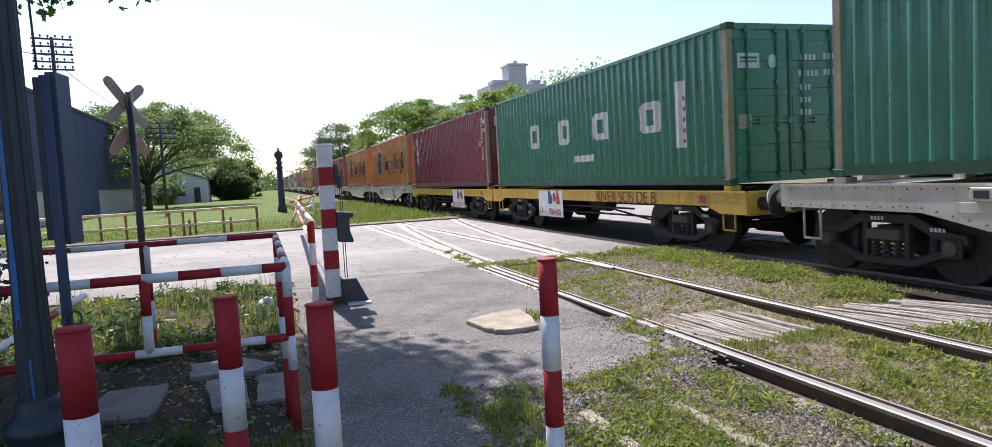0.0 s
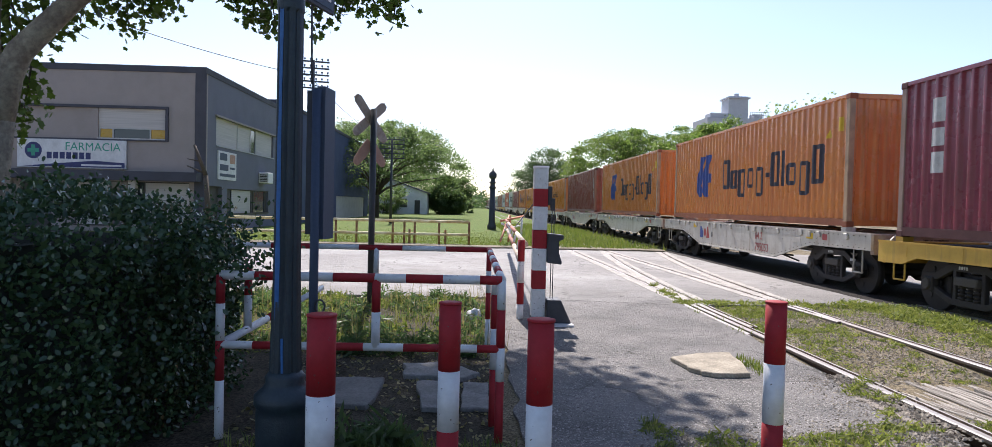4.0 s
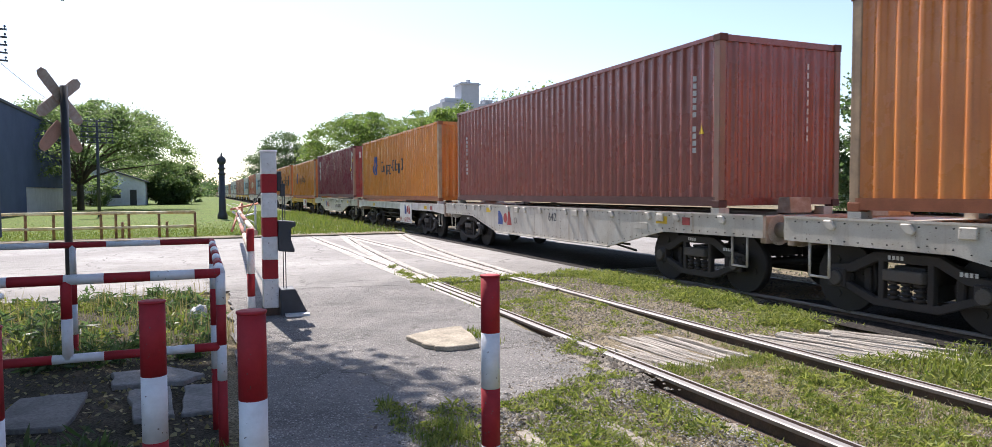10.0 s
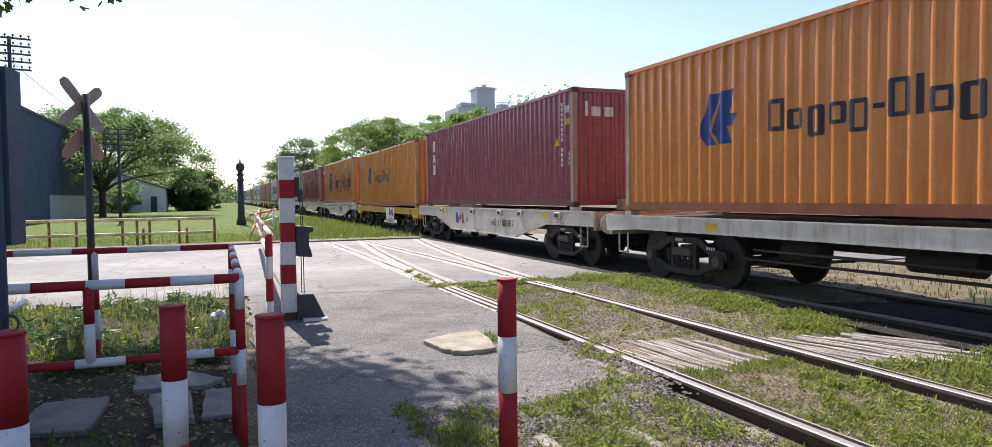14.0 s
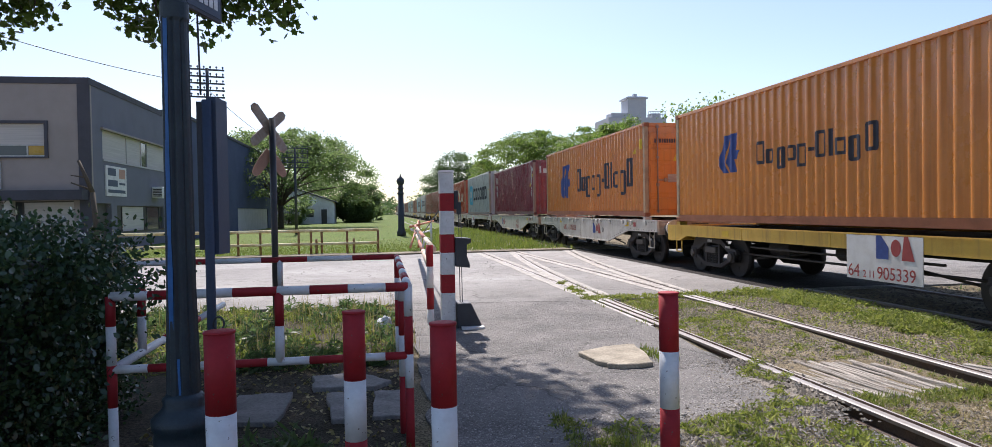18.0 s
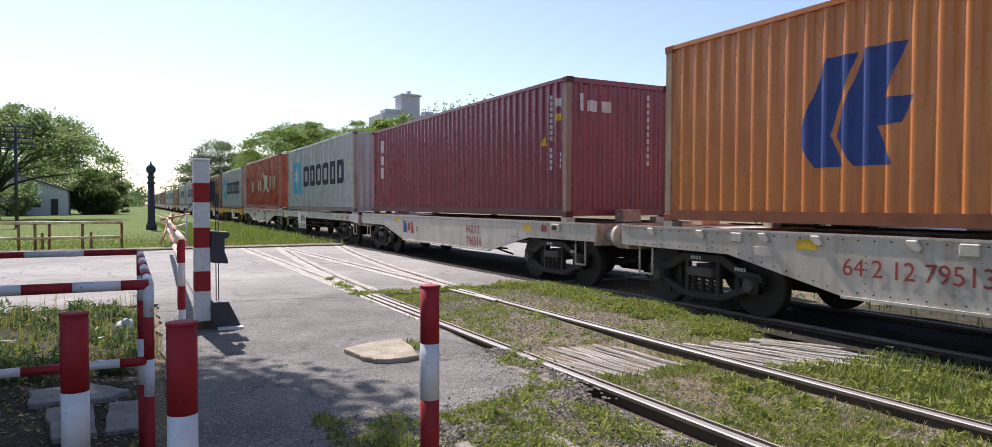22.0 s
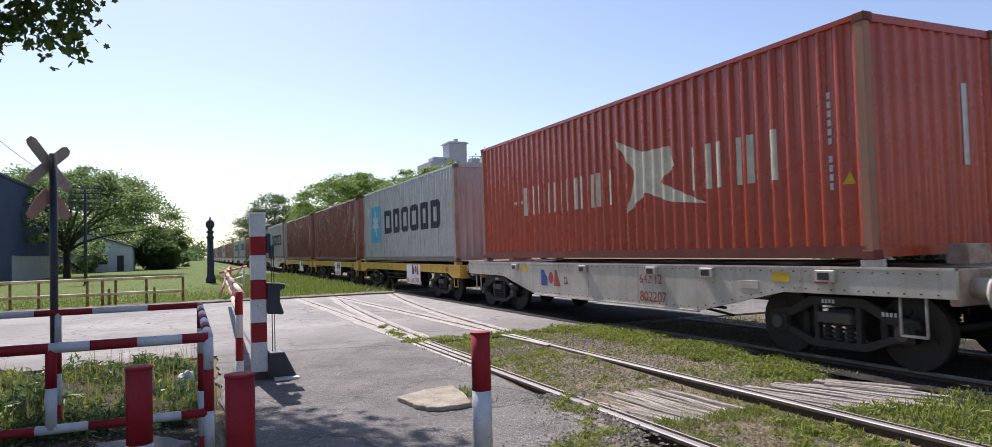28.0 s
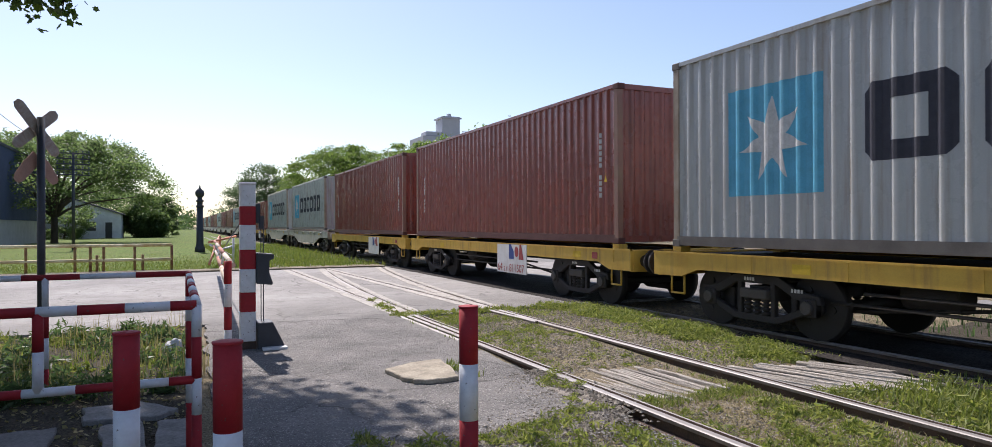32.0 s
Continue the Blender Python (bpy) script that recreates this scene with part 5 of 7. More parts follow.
bar("lower_rail", (FX0, FY0, LOW), (FX0, FY1, LOW), 0.03, fence, False, 1.1)
bar("top_rail", (-4.2, FY1, FH), (FX1, FY1, FH), 0.03, fence, True, 0.5)

# ---- gate post with its crank, and the gate that it swings ----
GP = (0.955, 9.62)
gate_post = thing("gate_post", "square red and white striped gate post with a crank box", "gate post", m=pose(*GP, 0))
for i, (z1, z0) in enumerate(((2.12, 1.84), (1.84, 1.60), (1.60, 1.28), (1.28, 1.03), (1.03, 0.73), (0.73, 0.48), (0.48, 0.10))):
    bm = bmesh.new()
    box(bm, (-0.095, -0.095, z0), (0.095, 0.095, z1))
    part("white_band" if i % 2 == 0 else "red_band", bm, WHITE if i % 2 == 0 else RED, gate_post, bevel=0.008)
bm = bmesh.new()
box(bm, (-0.10, -0.10, -0.1), (0.10, 0.10, 0.10))
part("rusty_foot", bm, RAIL_SIDE, gate_post)
bm = bmesh.new()
box(bm, (-0.105, -0.105, 2.12), (0.105, 0.105, 2.15))
part("cap", bm, WHITE, gate_post, bevel=0.008)
bm = bmesh.new()
plate(bm, [(0.10, 1.24), (0.32, 1.22), (0.32, 1.16), (0.26, 1.14), (0.26, 0.98), (0.30, 0.86), (0.30, 0.82), (0.10, 0.84)], -0.13, 0.13)
part("crank_box", bm, STEEL_DARK, gate_post, bevel=0.01)
bm = bmesh.new()
box(bm, (0.1, -0.04, 1.62), (0.16, 0.04, 1.88))
box(bm, (0.14, -0.05, 1.55), (0.2, 0.05, 1.72))
part("latch", bm, STEEL_DARK, gate_post, bevel=0.008)
for x in (0.17, 0.2):
    bm = bmesh.new()
    tube(bm, (x, 0.02, 1.6), (x, 0.02, 0.1), 0.006, seg=6)
    part("pull_wire", bm, STEEL_DARK, gate_post)
bm = bmesh.new()
plate(bm, [(0.11, 0.34), (0.30, 0.34), (0.45, 0.02), (0.45, -0.08), (0.11, -0.08)], -0.16, 0.22)
part("pulley_casing", bm, STEEL_DARK, gate_post, bevel=0.01)
bm = bmesh.new()
box(bm, (0.16, -0.3, -0.02), (0.46, -0.17, 0.03))
part("base_plate", bm, WHITE, gate_post)

BOOM_CREAM = surface("flaking_cream_boom_paint", (0.60, 0.55, 0.46), 0.8, other=(0.30, 0.16, 0.09), amount=0.8, scale=4, grain=0.15, bump=0.2)
BOOM_RED = surface("faded_red_boom_paint", (0.36, 0.10, 0.07), 0.8, other=(0.42, 0.28, 0.20), amount=0.8, scale=4, grain=0.15, bump=0.2)
gate = thing("swing_gate", "long red and white boom gate swung open beside the tracks", "gate", m=pose(0, 0, 0))
for z0, z1, x0, r in ((0.80, 0.92, 0.74, 0.045), (1.06, 1.10, 0.80, 0.04)):
    a, b = Vector((x0, 10.0, z0)), Vector((1.25, 24.5, z1))
    for k in range(4):
        bm = bmesh.new()
        tube(bm, a.lerp(b, k / 4), a.lerp(b, (k + 1) / 4), r, seg=12)
        part("boom_rail", bm, BOOM_CREAM if k % 2 == 0 else BOOM_RED, gate)
bar("gate_stile", (0.74, 10.0, 1.12), (0.74, 10.0, -0.1), 0.05, gate, True, 0.3)
for k in range(1, 8):
    y = 10 + 2.05 * k
    x = 0.74 + 0.035 * (y - 10)
    bm = bmesh.new()
    tube(bm, (x, y, 0.83), (x + 0.05, y, 1.08), 0.02, seg=8)
    part("strut", bm, WHITE, gate)
bm = bmesh.new()
tube(bm, (0.95, 9.62, 1.75), (1.1, 17.0, 1.1), 0.012, seg=6)
part("stay_wire", bm, STEEL_DARK, gate)

ORANGE_PAINT = surface("faded_orange_barrier_paint", (0.62, 0.20, 0.10), 0.6, other=(0.5, 0.3, 0.2), amount=0.6, scale=6)
barrier = thing("lattice_barrier", "broken orange and white lattice barrier lying beyond the road", "barrier", m=pose(0, 0, 0))
for i, (a, b) in enumerate((((1.2, 27.5, 0.2), (1.75, 31.5, 1.15)), ((1.25, 27.5, 0.9), (2.2, 31.0, 0.35)), ((1.6, 29.0, 0.1), (1.65, 29.0, 1.2)), ((2.2, 30.0, 0.0), (2.2, 30.0, 1.1)), ((1.2, 27.5, 1.0), (2.4, 31.5, 1.15)), ((1.4, 28, 0.65), (2.3, 31.2, 0.75)))):
    bm = bmesh.new()
    tube(bm, a, b, 0.045, seg=8)
    part("bar", bm, ORANGE_PAINT if i % 2 == 0 else WHITE, barrier)

# ---- posts and signs ----
lamp_post = thing("lamp_post", "dark green fluted iron lamp post with blue paint runs", "lamp post", m=pose(-1.0, 3.95, 0))
bm = bmesh.new()
SEG = 32
rings = []
for r, h, flute in ((0.088, 0.62, 1), (0.074, 1.2, 1), (0.068, 2.62, 1), (0.073, 2.64, 0), (0.073, 2.72, 0), (0.062, 2.74, 1), (0.052, 5.5, 1), (0.048, 7.0, 1)):
    rings.append([bm.verts.new(((r - (0.010 if flute and i % 4 == 0 else 0)) * math.cos(2 * math.pi * i / SEG), (r - (0.010 if flute and i % 4 == 0 else 0)) * math.sin(2 * math.pi * i / SEG), h)) for i in range(SEG)])
for lo, hi in zip(rings, rings[1:]):
    for i in range(SEG):
        bm.faces.new((lo[i], lo[(i + 1) % SEG], hi[(i + 1) % SEG], hi[i]))
part("shaft", bm, POST_GREEN, lamp_post)
bm = bmesh.new()
lathe(bm, [(0.155, -0.1), (0.155, 0.42), (0.15, 0.46), (0.165, 0.48), (0.165, 0.53), (0.12, 0.57), (0.105, 0.60), (0.11, 0.63), (0.085, 0.66)], 24)
part("pedestal", bm, POST_GREEN, lamp_post)
for a, z0, z1, w in ((-118, 0.95, 3.4, 0.018), (-100, 0.62, 0.85, 0.03), (-125, 1.5, 2.0, 0.012)):
    bm = bmesh.new()
    ca, sa = math.cos(radians(a)), math.sin(radians(a))
    n = 14
    left, right = [], []
    for k in range(n + 1):
        z = z0 + (z1 - z0) * k / n
        r = 0.082 - 0.0045 * z
        ww = w * (0.6 + 0.6 * abs(noise.noise((z * 5, a, 0))))
        left.append(bm.verts.new((r * ca + sa * ww, r * sa - ca * ww, z)))
        right.append(bm.verts.new((r * ca - sa * ww, r * sa + ca * ww, z)))
    for k in range(n):
        bm.faces.new((left[k], right[k], right[k + 1], left[k + 1]))
    part("paint_run", bm, BLUE_RUN, lamp_post, "blue paint run")
bm = bmesh.new()
box(bm, (0.06, -0.012, 2.74), (0.48, 0.012, 2.96))
name_plate = part("name_plate", bm, INK, lamp_post, "dark street name plate", m=pose(0, 0, 0, 0, 0, 74))
bm = bmesh.new()
box(bm, (0.08, -0.015, 2.76), (0.46, -0.012, 2.94))
part("plate_face", bm, BOARD_BACK, name_plate)
for k in range(6):
    bm = bmesh.new()
    box(bm, (0.11 + 0.055 * k, -0.018, 2.80), (0.15 + 0.055 * k, -0.015, 2.90))
    part("writing_bar", bm, WHITE, name_plate)

back_sign = thing("road_sign", "tall sign seen from behind on a dull steel pole", "sign", m=pose(-0.93, 4.30, 0))
bm = bmesh.new()
tube(bm, (0, 0, -0.1), (0, 0, 2.27), 0.027, seg=14)
part("pole", bm, BOARD_BACK, back_sign)
bm = bmesh.new()
box(bm, (-0.09, -0.012, 1.37), (0.09, 0.012, 2.29))
board = part("board", bm, BOARD_BACK, back_sign, m=pose(0.05, 0.1, 0, 0, 0, 82))
bm = bmesh.new()
box(bm, (-0.09, 0.012, 1.37), (-0.06, 0.04, 2.29))
box(bm, (0.06, 0.012, 1.37), (0.09, 0.04, 2.29))
part("flange", bm, BOARD_BACK, board)
bm = bmesh.new()
box(bm, (-0.055, -0.01, 1.40), (0.02, 0.01, 2.26))
part("stiffener", bm, STEEL_DARK, back_sign)
bm = bmesh.new()
sweep(bm, [(-0.03 - 0.012 * math.sin(k / 9 * math.pi), 0.0, 2.3 + 0.2 * k) for k in range(11)], 0.006, 6)
part("cable", bm, STEEL_DARK, back_sign, "thin black cable")
bm = bmesh.new()
sweep(bm, [(0.045 + 0.03 * math.cos(2 * math.pi * k / 12), -0.03, 0.97 + 0.04 * math.sin(2 * math.pi * k / 12)) for k in range(12)], 0.006, 6, True)
part("ring", bm, STEEL_DARK, back_sign)

cross = thing("crossbuck", "weathered crossbuck sign on a dark steel pole", "crossing sign", m=pose(-1.55, 11.2, 0))
bm = bmesh.new()
tube(bm, (0, 0, -0.1), (0, 0, 3.07), 0.05, seg=14)
part("pole", bm, STEEL_DARK, cross)


def pointed(bm, length, width, thick):
    h, w = length / 2, width / 2
    plate(bm, [(-w, -h + 0.06), (0 - w * 0.5, -h), (w * 0.5, -h), (w, -h + 0.06), (w, h - 0.06), (w * 0.5, h), (-w * 0.5, h), (-w, h - 0.06)], 0, thick)


for a, y, l in ((-41, 0.06, 0.90), (50, 0.085, 0.80)):
    bm = bmesh.new()
    pointed(bm, l, 0.15, 0.022)
    part("cross_board", bm, CROSS_WOOD, cross, m=pose(0, 0, 2.92, 0, 0, 46) @ pose(0, y, 0, 0, a, 0), bevel=0.004)
for a, y in ((39, 0.06), (-39, 0.085)):
    bm = bmesh.new()
    plate(bm, [(-0.075, -0.40), (-0.05, -0.46), (0.0, -0.48), (0.05, -0.46), (0.075, -0.40), (0.09, -0.2), (0.075, 0), (-0.075, 0), (-0.09, -0.2)], 0, 0.02)
    part("lower_board", bm, CROSS_RED, cross, "sun-bleached red board", m=pose(0, 0, 2.56, 0, 0, 46) @ pose(0, y, 0, 0, a, 0), bevel=0.004)

# ---- water column, pipe fence ----
column = thing("water_column", "dark iron railway water column with a ball finial", "water column", m=pose(1.45, 47.0, 0))
bm = bmesh.new()
lathe(bm, [(0.30, -0.1), (0.30, 0.25), (0.24, 0.35), (0.21, 0.5), (0.18, 2.75)], 16)
part("shaft", bm, STEEL_DARK, column)
bm = bmesh.new()
lathe(bm, [(0.20, 2.72), (0.24, 2.76), (0.24, 2.84), (0.16, 2.88), (0.16, 3.05), (0.23, 3.08), (0.23, 3.16), (0.15, 3.2), (0.15, 3.36)], 16)
part("collar", bm, STEEL_DARK, column)
bm = bmesh.new()
lathe(bm, [(0.14, 3.35), (0.24, 3.45), (0.27, 3.6), (0.24, 3.75), (0.13, 3.86), (0.05, 3.92), (0.05, 4.0), (0.02, 4.12)], 16)
part("finial", bm, STEEL_DARK, column)
yf = thing("pipe_fence", "pale yellow two-rail pipe fence on the lawn", "fence", m=pose(0, 0, 0))
for x in (-9.4, -7.4, -5.2, -4.4, -3.0, -2.55, -2.35, -2.15, -1.2, -0.95, -0.03):
    bm = bmesh.new()
    tube(bm, (x, 27.5, -0.1), (x, 27.5, 0.92 if x not in (-2.35, -0.95) else 0.6), 0.045, seg=8)
    part("post", bm, FENCE_POST, yf)
for z in (0.92, 0.42):
    for x0, x1 in ((-9.4, -5.2), (-5.2, -2.55), (-2.55, -0.03)):
        bm = bmesh.new()
        tube(bm, (x0, 27.5, z), (x1, 27.5, z), 0.055, seg=8)
        part("rail", bm, YELLOW_WHITE, yf)


# ---- buildings ----
def holed(bm, u0, u1, v0, v1, holes, put, thick):
    """A wall with openings that go through it: boxes round the holes. put(u, v, depth) gives a place."""
    us = sorted({u0, u1, *(h[0] for h in holes), *(h[1] for h in holes)})
    vs = sorted({v0, v1, *(h[2] for h in holes), *(h[3] for h in holes)})
    for a, b in zip(us, us[1:]):
        for c, d in zip(vs, vs[1:]):
            inside = any(h[0] <= (a + b) / 2 <= h[1] and h[2] <= (c + d) / 2 <= h[3] for h in holes)
            if inside:
                continue
            p, q = put(a, c, 0), put(b, d, thick)
            box(bm, [min(x, y) for x, y in zip(p, q)], [max(x, y) for x, y in zip(p, q)])
    bmesh.ops.remove_doubles(bm, verts=bm.verts[:], dist=0.001)


def slab_part(name, lo, hi, mat, parent, label="", bevel=0.0):
    bm = bmesh.new()
    box(bm, lo, hi)
    return part(name, bm, mat, parent, label, bevel=bevel)


BLIND = surface("pale_roller_blind", (0.52, 0.49, 0.46), 0.8, scale=2, grain=0.04, bump=0.1, bump_scale=8, stretch=(0.2, 0.2, 12))
AMBER = surface("amber_glass", (0.50, 0.30, 0.03), 0.3, scale=4, bump=0)
FRAME = surface("dark_window_frame", (0.06, 0.055, 0.05), 0.6, scale=6, bump=0)
FRAME_PALE = surface("aluminium_window_frame", (0.45, 0.45, 0.44), 0.5, scale=6, bump=0)
SIGN_WHITE = surface("white_sign_sheet", (0.66, 0.66, 0.66), 0.5, scale=3, bump=0)
SIGN_GREEN = surface("green_sign_paint", (0.03, 0.30, 0.20), 0.5, scale=5, bump=0)
SIGN_NAVY = surface("navy_sign_paint", (0.02, 0.03, 0.13), 0.5, scale=5, bump=0)
HX, HY = -12.3, 33.0
house = thing("shop_building", "two-storey grey rendered corner building with a pharmacy sign", "building")
bm = bmesh.new()
holed(bm, -40, HX, -0.2, 7.35, [(-17.15, -14.08, 4.28, 5.64), (-20.97, -17.45, 4.28, 5.64), (-20.6, -19.2, 0, 2.3), (-18.2, -13.0, 0.3, 2.3)], lambda u, v, d: (u, HY + d, v), 0.3)
part("front_wall", bm, HOUSE_BEIGE, house, "warm grey front wall")
bm = bmesh.new()
holed(bm, HY + 0.3, 46, -0.2, 7.35, [(34.4, 44.2, 4.2, 5.55), (36.0, 43.3, 0.86, 2.12), (33.3, 35.3, -0.1, 2.2)], lambda u, v, d: (HX - d, u, v), 0.3)
part("side_wall", bm, HOUSE_BLUE, house, "slate blue side wall")
slab_part("back_wall", (-40, 45.7, -0.2), (HX - 0.3, 46, 7.35), HOUSE_BLUE, house)
slab_part("roof", (-40, HY + 0.3, 6.9), (HX - 0.3, 45.7, 7.1), HOUSE_DARK, house)
slab_part("parapet_cap", (-40, HY - 0.06, 7.35), (HX + 0.04, HY + 0.4, 7.63), HOUSE_DARK, house)
slab_part("parapet_cap", (HX - 0.36, HY + 0.4, 7.35), (HX + 0.04, 46, 7.63), HOUSE_DARK, house)
slab_part("corner_trim", (HX - 0.45, HY - 0.05, 0), (HX + 0.05, HY + 0.02, 7.35), HOUSE_DARK, house)
slab_part("canopy", (-40, HY - 0.7, 2.34), (HX - 0.1, HY - 0.02, 2.76), HOUSE_DARK, house)
slab_part("floor_slab", (-40, HY + 0.3, 3.2), (HX - 0.3, 45.7, 3.4), HOUSE_DARK, house)
slab_part("dark_interior_wall", (-40, HY + 3.5, 0), (HX - 0.3, HY + 3.6, 3.2), HOUSE_DARK, house)


def framed_window(parent, u0, u1, v0, v1, at, along_x, panes, frame_mat, depth=0.12):
    """panes: (share of the width, material)."""
    def put(u, v, d):
        return (u, at + d, v) if along_x else (at - d, u, v)

    def slab(name, a, b, c, d, e, f, mat, par):
        p, q = put(a, c, e), put(b, d, f)
        return slab_part(name, [min(x, y) for x, y in zip(p, q)], [max(x, y) for x, y in zip(p, q)], mat, par)
    w = slab("window", u0, u1, v0 - 0.06, v0, -0.05, 0.28, frame_mat, parent)
    slab("frame", u0, u1, v1 - 0.05, v1, depth - 0.04, depth + 0.04, frame_mat, w)
    u = u0
    for share, mat in panes:
        x = u + share * (u1 - u0)
        slab("frame", u, u + 0.06, v0, v1 - 0.05, depth - 0.04, depth + 0.04, frame_mat, w)
        slab("pane", u + 0.06, x, v0, v1 - 0.05, depth, depth + 0.03, mat, w)
        u = x
    return w


framed_window(house, -17.15, -14.08, 4.28, 4.75, HY, True, [(0.2, AMBER), (0.55, GLASS), (0.25, AMBER)], FRAME_PALE)
slab_part("roller_blind", (-17.15, HY + 0.08, 4.75), (-14.08, HY + 0.16, 5.64), BLIND, house)
slab_part("roller_blind", (-20.97, HY + 0.1, 4.28), (-17.45, HY + 0.18, 5.64), HOUSE_BEIGE, house)
slab_part("window_band", (-21.1, HY - 0.09, 5.64), (-13.95, HY - 0.002, 5.76), HOUSE_DARK, house)
slab_part("window_band", (-21.1, HY - 0.09, 4.16), (-13.95, HY - 0.002, 4.22), HOUSE_DARK, house)
slab_part("window_band", (-14.08, HY - 0.09, 4.22), (-13.95, HY - 0.002, 5.64), HOUSE_DARK, house)
framed_window(house, 34.4, 44.2, 4.2, 5.55, HX, False, [(0.34, BLIND), (0.22, BLIND), (0.10, GLASS), (0.34, BLIND)], FRAME_PALE)
framed_window(house, 36.0, 43.3, 0.86, 2.12, HX, False, [(0.12, FRAME), (0.45, BLIND), (0.06, FRAME), (0.30, GLASS), (0.07, FRAME)], FRAME)
slab_part("window_hood", (HX - 0.02, 34.2, 5.55), (HX + 0.12, 44.4, 5.63), HOUSE_BEIGE, house)
slab_part("door_leaf", (HX - 0.25, 33.35, -0.1), (HX - 0.2, 35.25, 2.2), FRAME, house)
slab_part("door_leaf", (-20.6, HY + 0.2, 0), (-19.2, HY + 0.26, 2.3), FRAME, house)
framed_window(house, -18.2, -13.0, 0.3, 2.3, HY, True, [(0.3, BLIND), (0.3, GLASS), (0.4, BLIND)], FRAME)
for lo, hi in (((-21.2, HY - 0.35, 0), (-20.9, HY - 0.02, 2.34)), ((-15.6, HY - 0.35, 0), (-15.3, HY - 0.02, 2.34))):
    slab_part("pilaster", lo, hi, PALE_WALL, house)
ac = thing("air_conditioner", "white wall air conditioner on the slate blue wall", "air conditioner")
slab_part("casing", (HX, 41.3, 2.57), (HX + 0.55, 42.3, 3.19), WHITE, ac, bevel=0.03)
for k in range(5):
    slab_part("slat", (HX + 0.06, 41.28, 2.66 + 0.09 * k), (HX + 0.5, 41.3, 2.71 + 0.09 * k), FRAME, ac)
sign = thing("pharmacy_sign", "white pharmacy sign with green and dark letters", "shop sign")
slab_part("board", (-20.68, HY - 0.14, 2.84), (-15.81, HY - 0.02, 4.15), SIGN_WHITE, sign, bevel=0.02)


def sign_text(body, size, x, z, y, mat, parent, turn=None):
    cu = bpy.data.curves.new("word", "FONT")
    cu.body, cu.size, cu.extrude = body, size, 0.002
    cu.materials.append(mat)
    o = new("word", cu)
    o.parent = parent
    o.matrix_basis = turn or Matrix(((1, 0, 0, x), (0, 0, -1, y), (0, 1, 0, z), (0, 0, 0, 1)))
    return o


sign_text("FARMACIA", 0.52, -18.55, 3.66, HY - 0.142, SIGN_GREEN, sign)
for k in range(7):
    slab_part("name_block", (-19.35 + 0.29 * k, HY - 0.146, 3.26), (-19.13 + 0.29 * k, HY - 0.14, 3.56), SIGN_NAVY, sign)
bm = bmesh.new()
tube(bm, (-19.95, HY - 0.141, 3.62), (-19.95, HY - 0.15, 3.62), 0.38, seg=28)
part("disc", bm, SIGN_NAVY, sign)
slab_part("cross_arm", (-20.2, HY - 0.156, 3.54), (-19.7, HY - 0.151, 3.70), SIGN_GREEN, sign)
slab_part("cross_arm", (-20.03, HY - 0.161, 3.37), (-19.87, HY - 0.157, 3.87), SIGN_GREEN, sign)
bm = bmesh.new()
plate(bm, [(-20.4, 2.9), (-15.86, 2.88), (-15.86, 3.12), (-17.2, 3.2), (-18.8, 3.06)], HY - 0.146, HY - 0.141)
part("swoosh", bm, SIGN_NAVY, sign)
slab_part("writing_bar", (-17.8, HY - 0.151, 2.95), (-16.0, HY - 0.147, 3.03), SIGN_WHITE, sign)
poster = thing("wall_poster", "framed white notice board on the slate blue wall", "notice board")
slab_part("board", (HX, 34.6, 2.55), (HX + 0.06, 37.2, 3.95), SIGN_WHITE, poster)
for v0, v1, u0, u1, mt in ((3.5, 3.85, 34.8, 35.8, BOARD_BACK), (3.4, 3.85, 36.2, 37.0, CROSS_RED), (3.0, 3.3, 34.8, 36.0, BOARD_BACK), (3.1, 3.2, 36.2, 37.0, BOARD_BACK), (2.7, 2.85, 34.8, 37.0, BOARD_BACK)):
    slab_part("panel", (HX + 0.06, u0, v0), (HX + 0.065, u1, v1), mt, poster)
broken = thing("bare_trunk", "thin broken tree trunk against the building", "tree stump")
bm = bmesh.new()
tube(bm, (-11.3, 31.0, -0.1), (-11.5, 31, 2.6), 0.14, 0.1, 8)
tube(bm, (-11.5, 31, 2.6), (-12.0, 31, 3.9), 0.1, 0.06, 8)
tube(bm, (-11.55, 31, 2.7), (-12.3, 31, 3.0), 0.05, 0.03, 6)
tube(bm, (-11.7, 31, 3.2), (-12.3, 31, 3.3), 0.04, 0.02, 6)
part("trunk", bm, BARK_DARK, broken)

shed = thing("shed", "dark blue rendered shed with a pale lower wall", "shed")
bm = bmesh.new()
holed(bm, 46.02, 84, -0.2, 7.9, [(64.4, 81.3, -0.1, 2.14), (47.0, 49.2, -0.1, 2.1)], lambda u, v, d: (-12.2 - d, u, v), 0.3)
part("side_wall", bm, SHED_BLUE, shed)
slab_part("front_wall", (-40, 46.02, -0.2), (-12.5, 46.3, 7.9), SHED_BLUE, shed)
slab_part("back_wall", (-40, 83.7, -0.2), (-12.5, 84, 7.9), SHED_BLUE, shed)
slab_part("roof", (-40, 46.02, 7.9), (-12.1, 84.1, 8.1), HOUSE_DARK, shed)
slab_part("pale_panel", (-12.4, 64.4, -0.1), (-12.3, 81.3, 2.14), PALE_WALL, shed, "pale plastered lower panel")
slab_part("door", (-12.4, 47.0, -0.1), (-12.3, 49.2, 2.1), PALE_WALL, shed)

